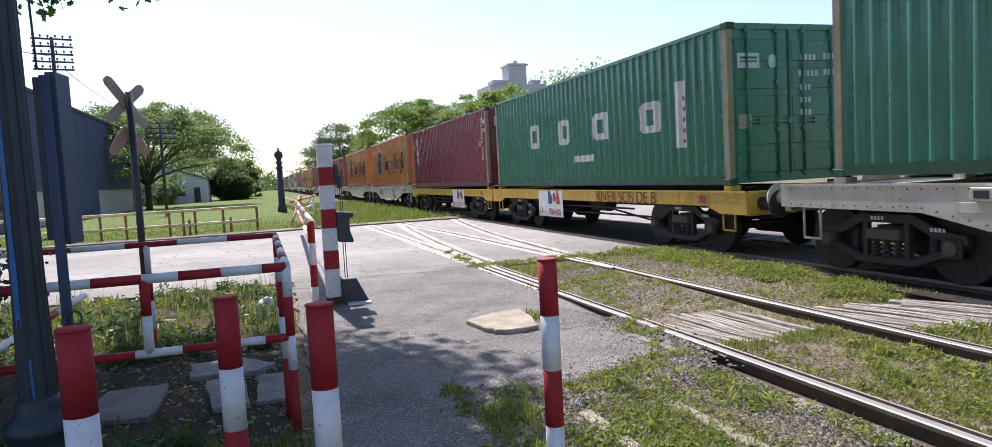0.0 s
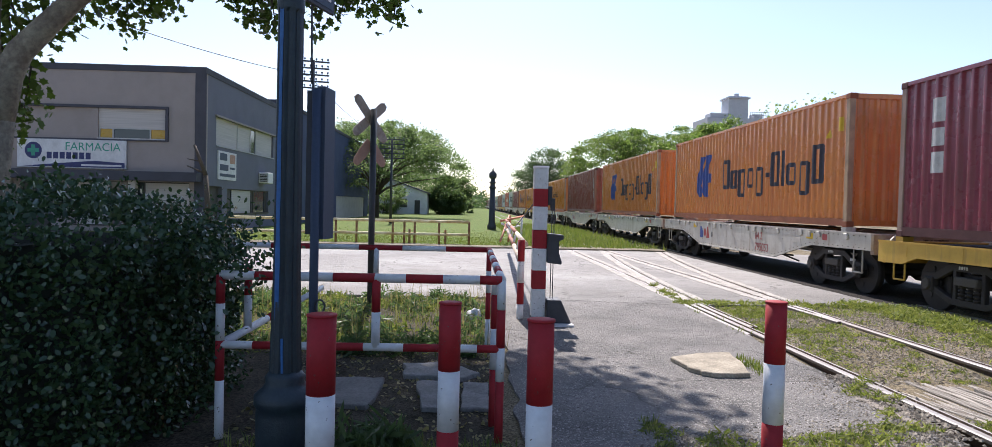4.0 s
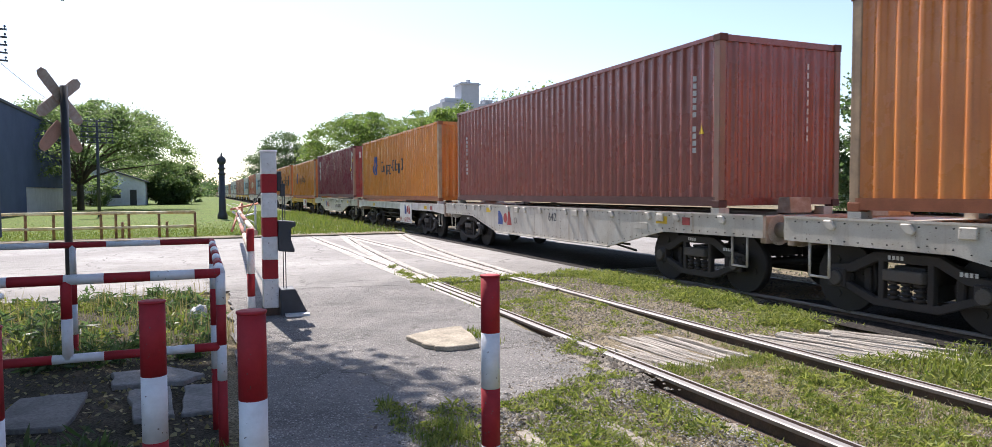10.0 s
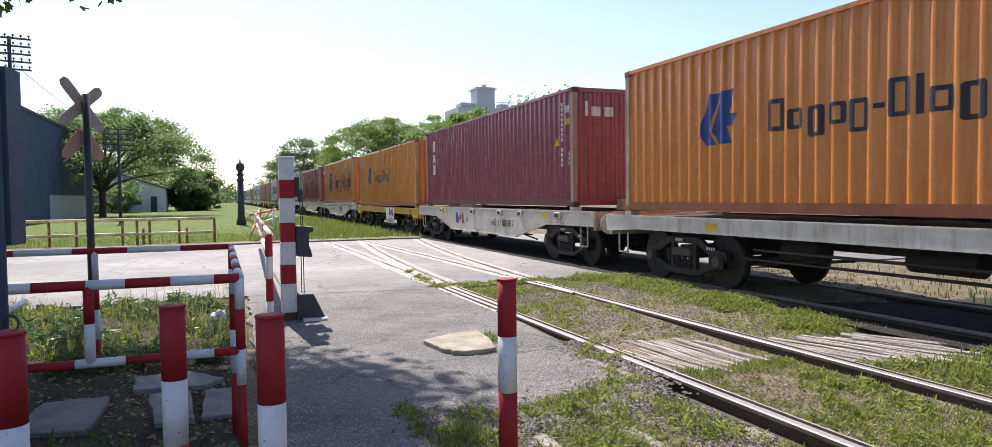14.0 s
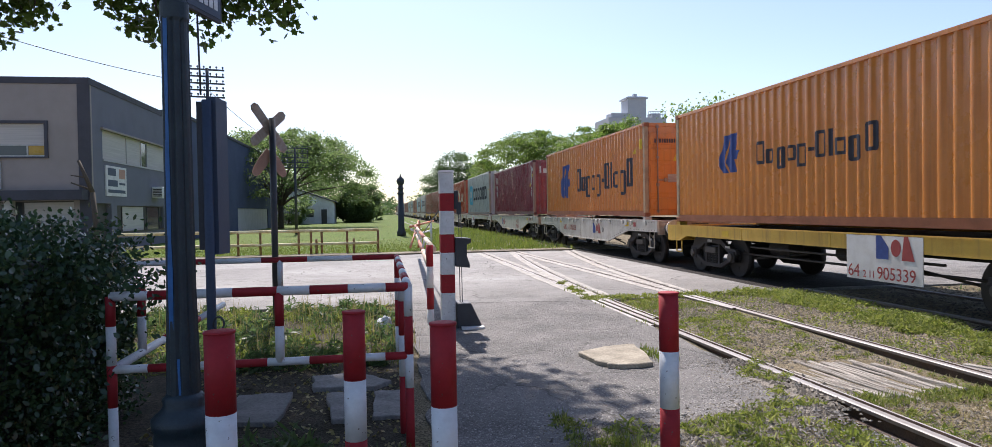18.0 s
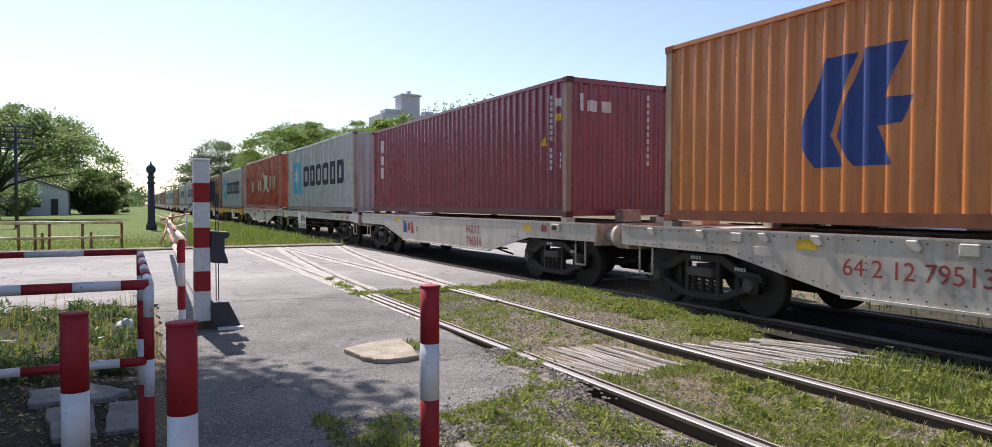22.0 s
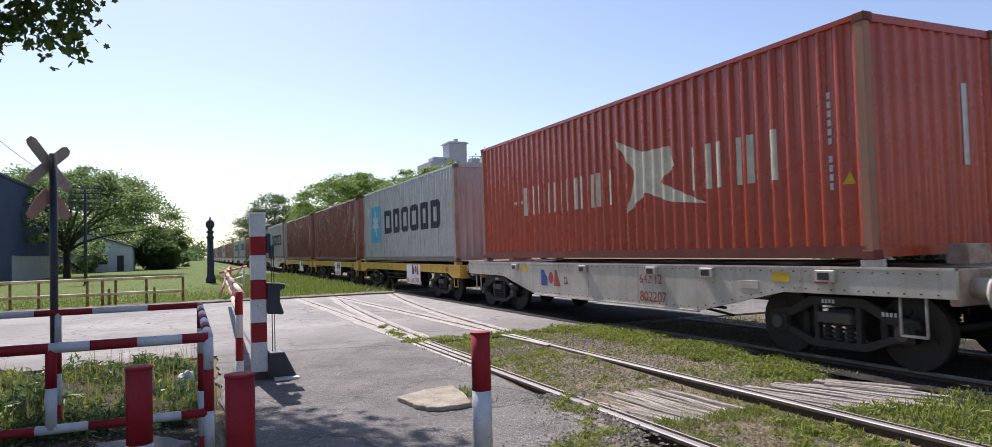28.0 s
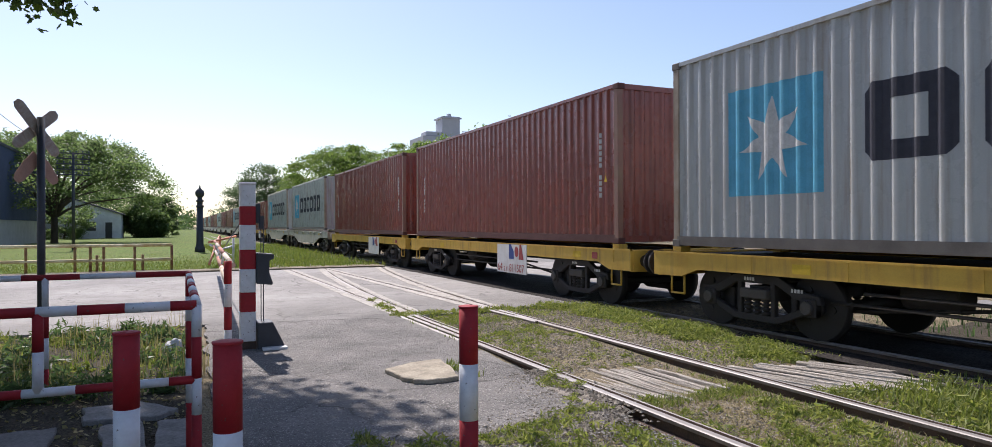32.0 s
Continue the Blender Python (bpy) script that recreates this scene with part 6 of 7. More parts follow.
white_house = thing("white_house", "small white house with a pitched roof and dark door among trees", "house", m=pose(-11.8, 106, 0, 0, 0, 0))
bm = bmesh.new()
plate(bm, [(-5.2, -0.2), (5.2, -0.2), (5.2, 3.2), (0, 5.0), (-5.2, 3.2)], 0, 6)
part("wall", bm, HOUSE_WHITE, white_house)
bm = bmesh.new()
plate(bm, [(-5.6, 3.07), (0, 5.02), (5.6, 3.07), (5.6, 3.22), (0, 5.2), (-5.6, 3.22)], -0.35, 6.3)
part("roof", bm, HOUSE_DARK, white_house)
slab_part("door", (3.4, -0.06, 0), (4.2, -0.003, 2.1), FRAME, white_house)
slab_part("window", (1.2, -0.05, 1.0), (2.3, -0.003, 2.2), FRAME, white_house)

tower = thing("apartment_tower", "grey apartment tower far behind the trees", "building")
bm = bmesh.new()
box(bm, (202, 600, 0), (256, 640, 82))
part("wall", bm, TOWER_GREY, tower)
bm = bmesh.new()
box(bm, (221, 602, 82), (238, 620, 101))
box(bm, (219.5, 601, 99), (239.5, 621, 100.2))
box(bm, (228, 606, 101), (231, 610, 104))
part("lift_house", bm, TOWER_GREY, tower)
slab_part("water_tank", (205, 602, 82), (221, 616, 86.5), TOWER_GREY, tower, bevel=0.8)
slab_part("stair_head", (243, 602, 82), (251, 612, 86), TOWER_GREY, tower)
for k in range(11):
    slab_part("railing_post", (239.5 + 1.6 * k, 600.2, 82), (239.8 + 1.6 * k, 600.6, 87.5), TOWER_GREY, tower)
for z in (84.5, 87.3):
    slab_part("railing", (239.5, 600.2, z), (256, 600.6, z + 0.4), TOWER_GREY, tower)
for z in range(8, 80, 6):
    for k in range(7):
        slab_part("window", (205 + 7.2 * k, 599.8, z), (209.5 + 7.2 * k, 600, z + 2.2), FRAME, tower)


# ---- telegraph poles and cables ----
def telegraph_pole(x, y, top, rows, arm, label):
    ob = thing("telegraph_pole", label, "telegraph pole", "telegraph poles", m=pose(x, y, 0, 0, 0, 14))
    bm = bmesh.new()
    tube(bm, (0, 0, -0.2), (0, 0, top), 0.11, 0.08, 10)
    part("pole", bm, STEEL_DARK, ob)
    for k in range(rows):
        z = top - 0.12 - 0.36 * k
        bm = bmesh.new()
        box(bm, (-arm / 2, -0.05, z), (arm / 2, 0.03, z + 0.08))
        a = part("crossarm", bm, STEEL_DARK, ob)
        for i in range(6):
            bm = bmesh.new()
            px = -arm / 2 + 0.08 + (arm - 0.16) * i / 5
            lathe(bm, [(0.02, z + 0.08), (0.02, z + 0.14), (0.05, z + 0.15), (0.05, z + 0.2), (0.03, z + 0.24)], 8, (px, 0, 0))
            part("insulator", bm, BOARD_BACK, a)
    return ob


telegraph_pole(-8.75, 39.0, 9.3, 5, 1.7, "dark telegraph pole with five insulator arms")
telegraph_pole(-6.2, 55.0, 6.6, 5, 2.0, "distant telegraph pole with crowded insulator arms")


def cable(points, r, label, sag=0.5):
    bm = bmesh.new()
    a, b = map(Vector, points)
    line = []
    for k in range(17):
        p = a.lerp(b, k / 16)
        p.z -= sag * 4 * (k / 16) * (1 - k / 16)
        line.append(p)
    sweep(bm, line, r, 6)
    return tagged(part("overhead_cable", bm, STEEL_DARK), label, "cable")


cable([(-17.5, 28.0, 9.6), (-8.75, 39.0, 8.4)], 0.018, "black overhead cable strung to the telegraph pole", 0.35)
cable([(-8.75, 39.0, 8.2), (-6.2, 55.0, 6.2)], 0.015, "black overhead cable between telegraph poles", 0.4)
mast = thing("signal_mast", "thin distant signal mast beside the railway", "mast", m=pose(-0.6, 150, 0))
bm = bmesh.new()
tube(bm, (0, 0, -0.1), (0, 0, 9), 0.12, 0.06, 8)
part("pole", bm, STEEL_DARK, mast)
slab_part("arm", (-0.6, -0.05, 7.6), (0.6, 0.05, 7.8), STEEL_DARK, mast)


# ---- leaves ----
rng = np.random.default_rng(4)
OVAL = np.array([(-0.5, 0), (-0.15, 0.28), (0.25, 0.24), (0.5, 0), (0.25, -0.24), (-0.15, -0.28)])
LOBED = np.array([(-0.5, 0), (-0.26, 0.14), (-0.28, 0.38), (0.0, 0.31), (0.18, 0.48), (0.29, 0.22), (0.58, 0.0), (0.29, -0.22), (0.18, -0.48), (0.0, -0.31), (-0.28, -0.38), (-0.26, -0.14)])
LANCE = np.array([(-0.6, 0), (-0.2, 0.11), (0.25, 0.09), (0.7, 0), (0.25, -0.09), (-0.2, -0.11)])
SPRAY = np.array([(-0.5, -0.1), (0.0, 0.5), (0.15, 0.12), (0.6, 0.1), (0.2, -0.15), (0.1, -0.5)])


def leaf_mesh(name, centres, sizes, shape, tilt=1.0):
    """Small flat leaves of one outline at the centres, turned at random; tilt below 1 lays them flatter."""
    n, k = len(centres), len(shape)
    nrm = rng.normal(size=(n, 3))
    nrm[:, :2] *= tilt
    nrm[:, 2] = np.abs(nrm[:, 2]) + 0.15
    nrm /= np.linalg.norm(nrm, axis=1)[:, None]
    t = rng.normal(size=(n, 3))
    u = np.cross(nrm, t)
    u /= np.linalg.norm(u, axis=1)[:, None]
    v = np.cross(nrm, u)
    pts = centres[:, None, :] + sizes[:, None, None] * (shape[None, :, :1] * u[:, None, :] + shape[None, :, 1:] * v[:, None, :])
    me = bpy.data.meshes.new(name)
    me.from_pydata(pts.reshape(-1, 3).tolist(), [], (np.arange(n * k).reshape(n, k)).tolist())
    return me


def leaves(name, centres, sizes, shape, material, parent, label="", tilt=1.0):
    me = leaf_mesh(name, centres, sizes, shape, tilt)
    me.materials.append(material)
    o = new(name, me)
    o.parent = parent
    o["kind"] = "stuff"
    if label:
        o["label"] = label
    return o


def clumped(clumps, per, spread, flat=0.6):
    c = np.repeat(np.array(clumps), per, axis=0)
    d = rng.normal(size=c.shape) * spread
    d[:, 2] *= flat
    return c + d


def tree(x, y, height, width, trunk_h, label, leaf, clumps=70, per=110, size=0.45, umbrella=0.55, bark=None, spread=None, lean=0.0, low=-0.75):
    """A tree with forked limbs and a crown of leaf clumps."""
    ob = thing("tree", label, "tree", "trees along the railway", m=pose(x, y, 0))
    bark = bark or BARK_DARK
    bm = bmesh.new()
    r = 0.028 * height
    tube(bm, (0, 0, -0.3), (lean * 0.5, 0, trunk_h), r, r * 0.7, 10)
    part("trunk", bm, bark, ob)
    cz, rz = trunk_h + (height - trunk_h) * 0.35, (height - trunk_h) * 0.65
    pts = []
    while len(pts) < clumps:
        p = rng.uniform(-1, 1, 3)
        q = np.linalg.norm(p)
        if 0.45 < q < 1.0 and (p[2] > low):
            s = 1 - umbrella * max(0, -p[2]) * 0.3
            wob = 1 + 0.18 * noise.noise((p[0] * 2 + x, p[1] * 2, p[2] * 2))
            pts.append((p[0] * width / 2 * s * wob + lean, p[1] * width / 2 * s * wob, cz + p[2] * rz * wob))
    for k in range(0, len(pts), max(1, len(pts) // 9)):
        p = Vector(pts[k])
        mid = Vector((lean * 0.5 + p.x * 0.35, p.y * 0.35, trunk_h + (p.z - trunk_h) * 0.6))
        bm = bmesh.new()
        tube(bm, (lean * 0.5, 0, trunk_h * 0.9), mid, r * 0.5, r * 0.28, 7)
        tube(bm, mid, p, r * 0.28, r * 0.08, 6)
        part("limb", bm, bark, ob)
    spread = spread or width * 0.055
    leaves("crown", clumped(pts, per, spread), rng.uniform(0.6, 1.3, clumps * per) * size, SPRAY, leaf, ob, tilt=0.8)
    return ob


def umbrella_tree(x, y, height, width, label, leaf, fans=120, per=230, size=0.2, fork=2.4, crown_low=0.32):
    """A wide flat-topped tree: limbs that fan out from a low fork, each ending in flat plates of fine leaves laid on a dome."""
    ob = thing("tree", label, "tree", "trees along the railway", m=pose(x, y, 0))
    bm = bmesh.new()
    r = 0.03 * height
    sweep(bm, [(0, 0, -0.3), (0.05 * r, 0, fork * 0.5), (0, 0.1, fork)], [r * 1.25, r, r * 0.85], 10)
    part("trunk", bm, BARK_DARK, ob)
    plates = []
    for k in range(fans):
        q = math.sqrt((k + 0.5) / fans)
        a = 2.39996 * k + 0.4 * rng.normal()
        px, py = 0.5 * width * q * math.cos(a), 0.5 * width * q * math.sin(a)
        edge = 1 + 0.14 * noise.noise((math.cos(a) * 1.6 + x, math.sin(a) * 1.6, 3))
        top = height * (crown_low + (1 - crown_low) * math.sqrt(max(0.0, 1 - (0.98 * q) ** 2.4)))
        top *= 1 + 0.10 * noise.noise((px * 0.45, py * 0.45, x)) + 0.02 * rng.normal()
        plates.append((px * edge, py * edge, top - 0.35))
        if k % 2 == 0 and q > 0.3:
            plates.append((px * edge * 0.9, py * edge * 0.9, top - 0.35 - rng.uniform(0.8, 0.26 * height)))
    for k in range(3, len(plates), max(1, len(plates) // 16)):
        p = Vector(plates[k])
        mid = Vector((p.x * 0.38, p.y * 0.38, fork + (p.z - fork) * 0.62))
        bm = bmesh.new()
        sweep(bm, [(0, 0.05, fork * 0.92), Vector((p.x * 0.14, p.y * 0.14, fork + (p.z - fork) * 0.3)), mid, p.lerp(mid, 0.4), p], [r * 0.5, r * 0.4, r * 0.28, r * 0.16, r * 0.06], 7)
        part("limb", bm, BARK_DARK, ob)
    c = np.repeat(np.array(plates), per, axis=0)
    wide = np.repeat(rng.uniform(0.6, 1.25, len(plates)), per)[:, None]
    d = rng.normal(size=c.shape) * wide * np.array((0.040 * width, 0.040 * width, 0.013 * width))
    d[:, 2] -= 0.35 * (d[:, 0] ** 2 + d[:, 1] ** 2) / (0.07 * width)
    leaves("crown", c + d, rng.uniform(0.6, 1.3, len(c)) * size, SPRAY, leaf, ob, tilt=0.7)
    return ob


umbrella_tree(-10.4, 78, 10.2, 19.5, "broad spreading tree with light green leaves", LEAF_BROAD, 150, 260, 0.21, 2.6, 0.40)
# LEAF_BROAD on these back trees: a paler leaf colour stands in for distant haze.
tree(-3.3, 112, 6.6, 7.2, 0.8, "dense green rounded tree beside the lawn", LEAF_BROAD, 120, 230, 0.27, low=-0.95)
tree(-12.5, 120, 9.0, 14, 1.0, "dense tree behind the small white house", LEAF_BROAD, 120, 220, 0.27, low=-0.95)
tree(-12.6, 102.0, 4.2, 6.0, 0.5, "low bush before the small white house", LEAF_BROAD, 50, 150, 0.2, low=-0.95)
tree(-18.6, 102, 7.5, 10, 1.0, "dark bushy tree at the back of the lawn", LEAF_DARK, 90, 200, 0.26, low=-0.95)
tree(-1.8, 135, 4.2, 6.0, 0.5, "low bush where the lawn narrows", LEAF_BROAD, 50, 150, 0.26, low=-0.95)
tree(13.5, 125, 11.6, 12, 3.6, "tall dark tree beyond the train", LEAF_DARK, 120, 230, 0.24)
umbrella_tree(17.5, 78, 10.0, 15, "spreading fresh green tree beyond the train", LEAF, 110, 230, 0.2, 2.8, 0.42)
umbrella_tree(25.0, 72, 10.6, 14, "bright green tree beyond the train", LEAF, 100, 230, 0.2, 2.8, 0.42)
tree(32.5, 62, 11.4, 15, 4.0, "tall green tree behind the containers", LEAF, 90, 180, 0.27)
tree(22.5, 17.4, 6.5, 4.8, 0.9, "bushy street tree with dark foliage across the tracks", LEAF_DARK, 100, 240, 0.16, low=-0.95)
woods = tagged(new("far_woods"), "hazy belt of distant trees along the horizon", "trees", kind="stuff")
cl = []
for k in range(300):
    y = rng.uniform(170, 420)
    side = rng.choice([-1, 1])
    x = (-14 - abs(rng.normal()) * 40) if side < 0 else (16 + abs(rng.normal()) * 55)
    if k < 60:
        y, x = rng.uniform(330, 430), rng.uniform(-14, 7)
    cl.append((x, y, rng.uniform(0.5, 7.0)))
leaves("wood_leaves", clumped(cl, 60, 2.0, 0.7), rng.uniform(0.6, 1.2, 300 * 60) * 1.1, SPRAY, LEAF_DARK, woods)
side_woods = []
for k in range(220):
    a = rng.uniform(0, 1)
    side_woods.append((40 + 160 * a, rng.uniform(60, 200), rng.uniform(0.5, 6.5)))
leaves("wood_leaves", clumped(side_woods, 50, 1.8, 0.8), rng.uniform(0.6, 1.2, 220 * 50) * 1.0, SPRAY, LEAF_DARK, woods)

# ---- the plane tree over the footpath ----
plane = thing("plane_tree", "mottled plane tree whose leafy boughs hang over the path", "tree", m=pose(0, 0, 0))
limbs = [[(-5.2, 7.6, -0.2), (-5.14, 7.6, 0.9), (-5.04, 7.6, 1.7), (-4.96, 7.6, 2.37)],
         [(-4.98, 7.6, 2.25), (-4.86, 7.6, 2.83), (-4.75, 7.62, 3.09), (-4.49, 7.66, 3.39), (-4.25, 7.7, 3.66), (-3.6, 7.9, 4.35), (-2.4, 8.8, 5.6), (-0.9, 10.0, 6.8)],
         [(-4.96, 7.6, 2.45), (-5.08, 7.65, 3.1), (-5.05, 7.75, 4.2), (-4.6, 7.9, 6.5), (-4.0, 8.5, 9.0)], [(-3.6, 7.9, 4.35), (-3.1, 7.3, 5.0), (-2.6, 6.6, 5.6), (-1.4, 5.5, 7.0)], [(-4.6, 7.9, 6.5), (-5.4, 8.2, 7.2), (-6.5, 8.6, 8.2)]]
for i, line in enumerate(limbs):
    bm = bmesh.new()
    r = (0.21, 0.155, 0.12, 0.075, 0.075)[i]
    sweep(bm, line, [r * (1 - (0.25 if i == 0 else 0.55) * k / (len(line) - 1)) for k in range(len(line))], 14)
    part("trunk" if i == 0 else "bough", bm, BARK, plane)
pc = []
for k in range(1150):
    h = rng.uniform(5.2, 10.4)
    gx, gy = rng.uniform(-6.8, 2.0), rng.uniform(-0.5, 7.6)
    if gx > 0.9 and (gy > 7.6 - 1.7 * (gx - 0.9) or gy < 1.4 + 3.4 * (gx - 0.9)):
        continue
    x, y = gx - 0.35 - 0.102 * h, gy + 0.833 * h
    if (h - 1.6) / math.hypot(x, y) < 0.455 and x > -6.0:
        continue
    pc.append((x, y, h))
leaves("crown", clumped(pc, 130, 0.40, 0.55), rng.uniform(0.7, 1.3, len(pc) * 130) * 0.14, LOBED, LEAF_PLANE, plane, tilt=0.9)
hang = []
strands = ((-4.35, 3.8), (-4.12, 3.6), (-4.02, 3.45), (-3.82, 3.75), (-3.63, 3.68), (-2.88, 3.85), (-2.75, 3.68), (-2.6, 3.55), (-2.42, 3.48), (-2.25, 3.72), (-2.08, 3.8), (-1.88, 3.62), (-1.7, 3.8), (-1.52, 3.76), (-1.28, 3.8), (-1.05, 3.66), (-0.92, 3.86),
           (-5.35, 3.2), (-5.1, 3.28), (-4.8, 3.38), (-4.6, 3.55), (-5.4, 2.4), (-5.24, 2.35), (-5.5, 2.1), (-5.6, 3.0), (-5.9, 2.6))
for x, z0 in strands:
    y, z1 = 8.45 + 0.1 * rng.normal(), z0 + 0.1 + rng.uniform(0.4, 0.8)
    z0 += 0.1
    for k in range(7):
        a = k / 6
        hang.append((x + rng.normal() * 0.08, y + rng.normal() * 0.1, z0 + (z1 - z0) * a))
leaves("hanging_leaves", clumped(hang, 16, 0.10, 0.8), rng.uniform(0.6, 1.25, len(hang) * 16) * 0.10, LOBED, LEAF_PLANE, plane, tilt=1.2)
for k in range(0, len(hang), 7):
    bm = bmesh.new()
    a, b = Vector(hang[k]), Vector(hang[k + 6])
    tube(bm, a, b, 0.006, 0.012, 5)
    tube(bm, b, b + Vector((-0.5, 0.3, 0.9)), 0.012, 0.02, 5)
    part("twig", bm, BARK_DARK, plane)

# ---- clipped hedge ----
hedge = thing("hedge", "dark glossy clipped hedge beside the railing", "hedge", m=pose(0, 0, 0))
bm = bmesh.new()
HBOX = ((-7.5, 4.1, -0.1), (-2.05, 6.3, 1.42))


def hedge_shape(x, y, z):
    w = 0.2 * noise.noise((x * 1.3, y * 1.3, z * 1.3)) + 0.12 * noise.noise((x * 4, y * 4, z * 4))
    return w


# Solid near-black block in place of the shade deep between the leaves.
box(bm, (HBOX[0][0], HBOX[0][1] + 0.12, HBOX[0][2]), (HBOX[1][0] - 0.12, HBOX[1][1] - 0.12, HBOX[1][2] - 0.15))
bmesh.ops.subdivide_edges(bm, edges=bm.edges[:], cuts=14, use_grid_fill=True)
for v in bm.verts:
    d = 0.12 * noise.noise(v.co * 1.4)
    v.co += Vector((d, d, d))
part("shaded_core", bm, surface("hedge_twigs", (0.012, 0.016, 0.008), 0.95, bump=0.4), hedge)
hp = []
for face, n in (("front", 25000), ("top", 15000), ("right", 10000)):
    for _ in range(n):
        a, b = rng.uniform(0, 1, 2)
        x = HBOX[0][0] + (HBOX[1][0] - HBOX[0][0]) * a
        z = HBOX[1][2] * b
        y = HBOX[0][1]
        if face == "top":
            y, z = HBOX[0][1] + (HBOX[1][1] - HBOX[0][1]) * b, HBOX[1][2] + 0.05
        elif face == "right":
            x, y = HBOX[1][0], HBOX[0][1] + (HBOX[1][1] - HBOX[0][1]) * a
        w = hedge_shape(x, y, z)
        off = rng.normal() * 0.06 + w
        hp.append((x + (off if face == "right" else 0), y - (off if face == "front" else 0), z + (off + 0.22 * max(0, noise.noise((x * 1.1, y * 0.7, 5))) if face == "top" else 0)))
for sx, sy, sz in ((-1.9, 5.0, 1.25), (-1.75, 5.1, 1.2), (-1.65, 4.9, 1.3), (-1.8, 5.2, 1.45), (-2.5, 4.6, 1.5), (-2.9, 4.9, 1.58), (-3.8, 4.8, 1.6), (-4.1, 4.7, 1.75), (-4.3, 4.8, 1.85), (-2.0, 5.0, 1.1), (-1.95, 5.0, 0.95), (-1.7, 5.0, 1.12), (-1.58, 4.9, 1.08), (-1.5, 4.95, 1.15), (-1.85, 4.9, 0.8), (-1.9, 4.7, 0.6), (-1.9, 4.7, 0.4)):
    hp += list(np.array((sx, sy, sz)) + rng.normal(size=(110, 3)) * (0.14, 0.14, 0.09))
hp = np.array(hp)
leaves("foliage", hp, rng.uniform(0.6, 1.3, len(hp)) * 0.043, OVAL, HEDGE_LEAF, hedge, tilt=1.4)

# ---- grass, weeds ----
DRY = foliage("dry_grass_blade", (0.22, 0.20, 0.08), (0.30, 0.26, 0.13), gloss=0.7, through_light=0.3)


def blades(name, spots, height, width, material, label, lean=0.5):
    """Tapered blades, each a bent strip of two quads and a tip."""
    n = len(spots)
    a = rng.uniform(0, 2 * np.pi, n)
    h = height * rng.uniform(0.45, 1.25, n)
    d = np.stack([np.cos(a), np.sin(a), np.zeros(n)], 1)
    s = np.stack([-np.sin(a), np.cos(a), np.zeros(n)], 1) * (width * rng.uniform(0.6, 1.3, n))[:, None]
    up = np.array((0, 0, 1.0))
    bend = (lean * rng.uniform(0.2, 1.2, n) * h)[:, None]
    base = np.asarray(spots)
    mid = base + up * (h * 0.6)[:, None] + d * bend * 0.35
    tip = base + up * h[:, None] + d * bend
    v = np.stack([base - s, base + s, mid + s * 0.7, mid - s * 0.7, tip], 1).reshape(-1, 3)
    i = np.arange(n)[:, None] * 5
    quads = (i + np.array([0, 1, 2, 3])).tolist()
    tris = (i + np.array([3, 2, 4])).tolist()
    me = bpy.data.meshes.new(name)
    me.from_pydata(v.tolist(), [], quads + tris)
    me.materials.append(material)
    o = new(name, me)
    return tagged(o, label, "grass", kind="stuff")


def spots(n, x0, x1, y0, y1, patch=1.2, need=0.0, keep=None):
    """Places on the earth, thicker where the noise is high."""
    out = []
    while len(out) < n:
        x, y = rng.uniform(x0, x1), rng.uniform(y0, y1)
        if noise.noise((x * patch, y * patch, 11)) + rng.uniform(-0.35, 0.35) < need:
            continue
        if keep and not keep(x, y):
            continue
        out.append((x, y, ground_height(x, y) - 0.01))
    return np.array(out)


def off_rails(x, y):
    return min(abs(x - RAIL_L), abs(x - RAIL_R)) > 0.09 and not (4.05 < x < 5.3 and 5.5 < y < 6.85) and not (5.66 < x < 7.6 and 5.0 < y < 6.4)


def cover(name, places, size, material, label, high=0.03):
    """Low leafy weeds: small leaves close to the earth."""
    p = np.asarray(places) + np.stack([np.zeros(len(places)), np.zeros(len(places)), rng.uniform(0.0, high, len(places))], 1)
    host = tagged(new(name), label, "weeds", kind="stuff")
    return leaves("weed_leaves", p, rng.uniform(0.5, 1.4, len(p)) * size * 1.6, LANCE, material, host, tilt=1.1)


def tufts(name, centres, radius, high, per, size, material, label):
    """Low mounds of small leaves with shade between them."""
    n = len(centres)
    k = rng.uniform(0.5, 1.3, n)
    c = np.repeat(np.asarray(centres), per, axis=0)
    kk = np.repeat(k, per)
    a, r = rng.uniform(0, 2 * np.pi, n * per), np.sqrt(rng.uniform(0, 1, n * per))
    p = c + np.stack([np.cos(a) * r * radius * kk, np.sin(a) * r * radius * kk, (1 - 0.8 * r ** 2) * high * kk * rng.uniform(0.3, 1.0, n * per)], 1)
    host = tagged(new(name), label, "weeds", kind="stuff")
    return leaves("weed_leaves", p, rng.uniform(0.5, 1.4, len(p)) * size * 1.85, LANCE, material, host, tilt=1.5)


WEED = foliage("weed_leaf", (0.07, 0.11, 0.018), (0.29, 0.31, 0.09), gloss=0.7, through_light=0.4)
STRAW = foliage("straw_bits", (0.21, 0.165, 0.09), (0.35, 0.295, 0.18), gloss=0.8, through_light=0.15)


def path_side(x, y):
    return off_rails(x, y) and x > (1.46 if y < 4.45 else 1.46 + (y - 4.45) * 2.4) + 0.22 * noise.noise((x * 3, y * 3, 4)) - 0.06 * abs(rng.normal())


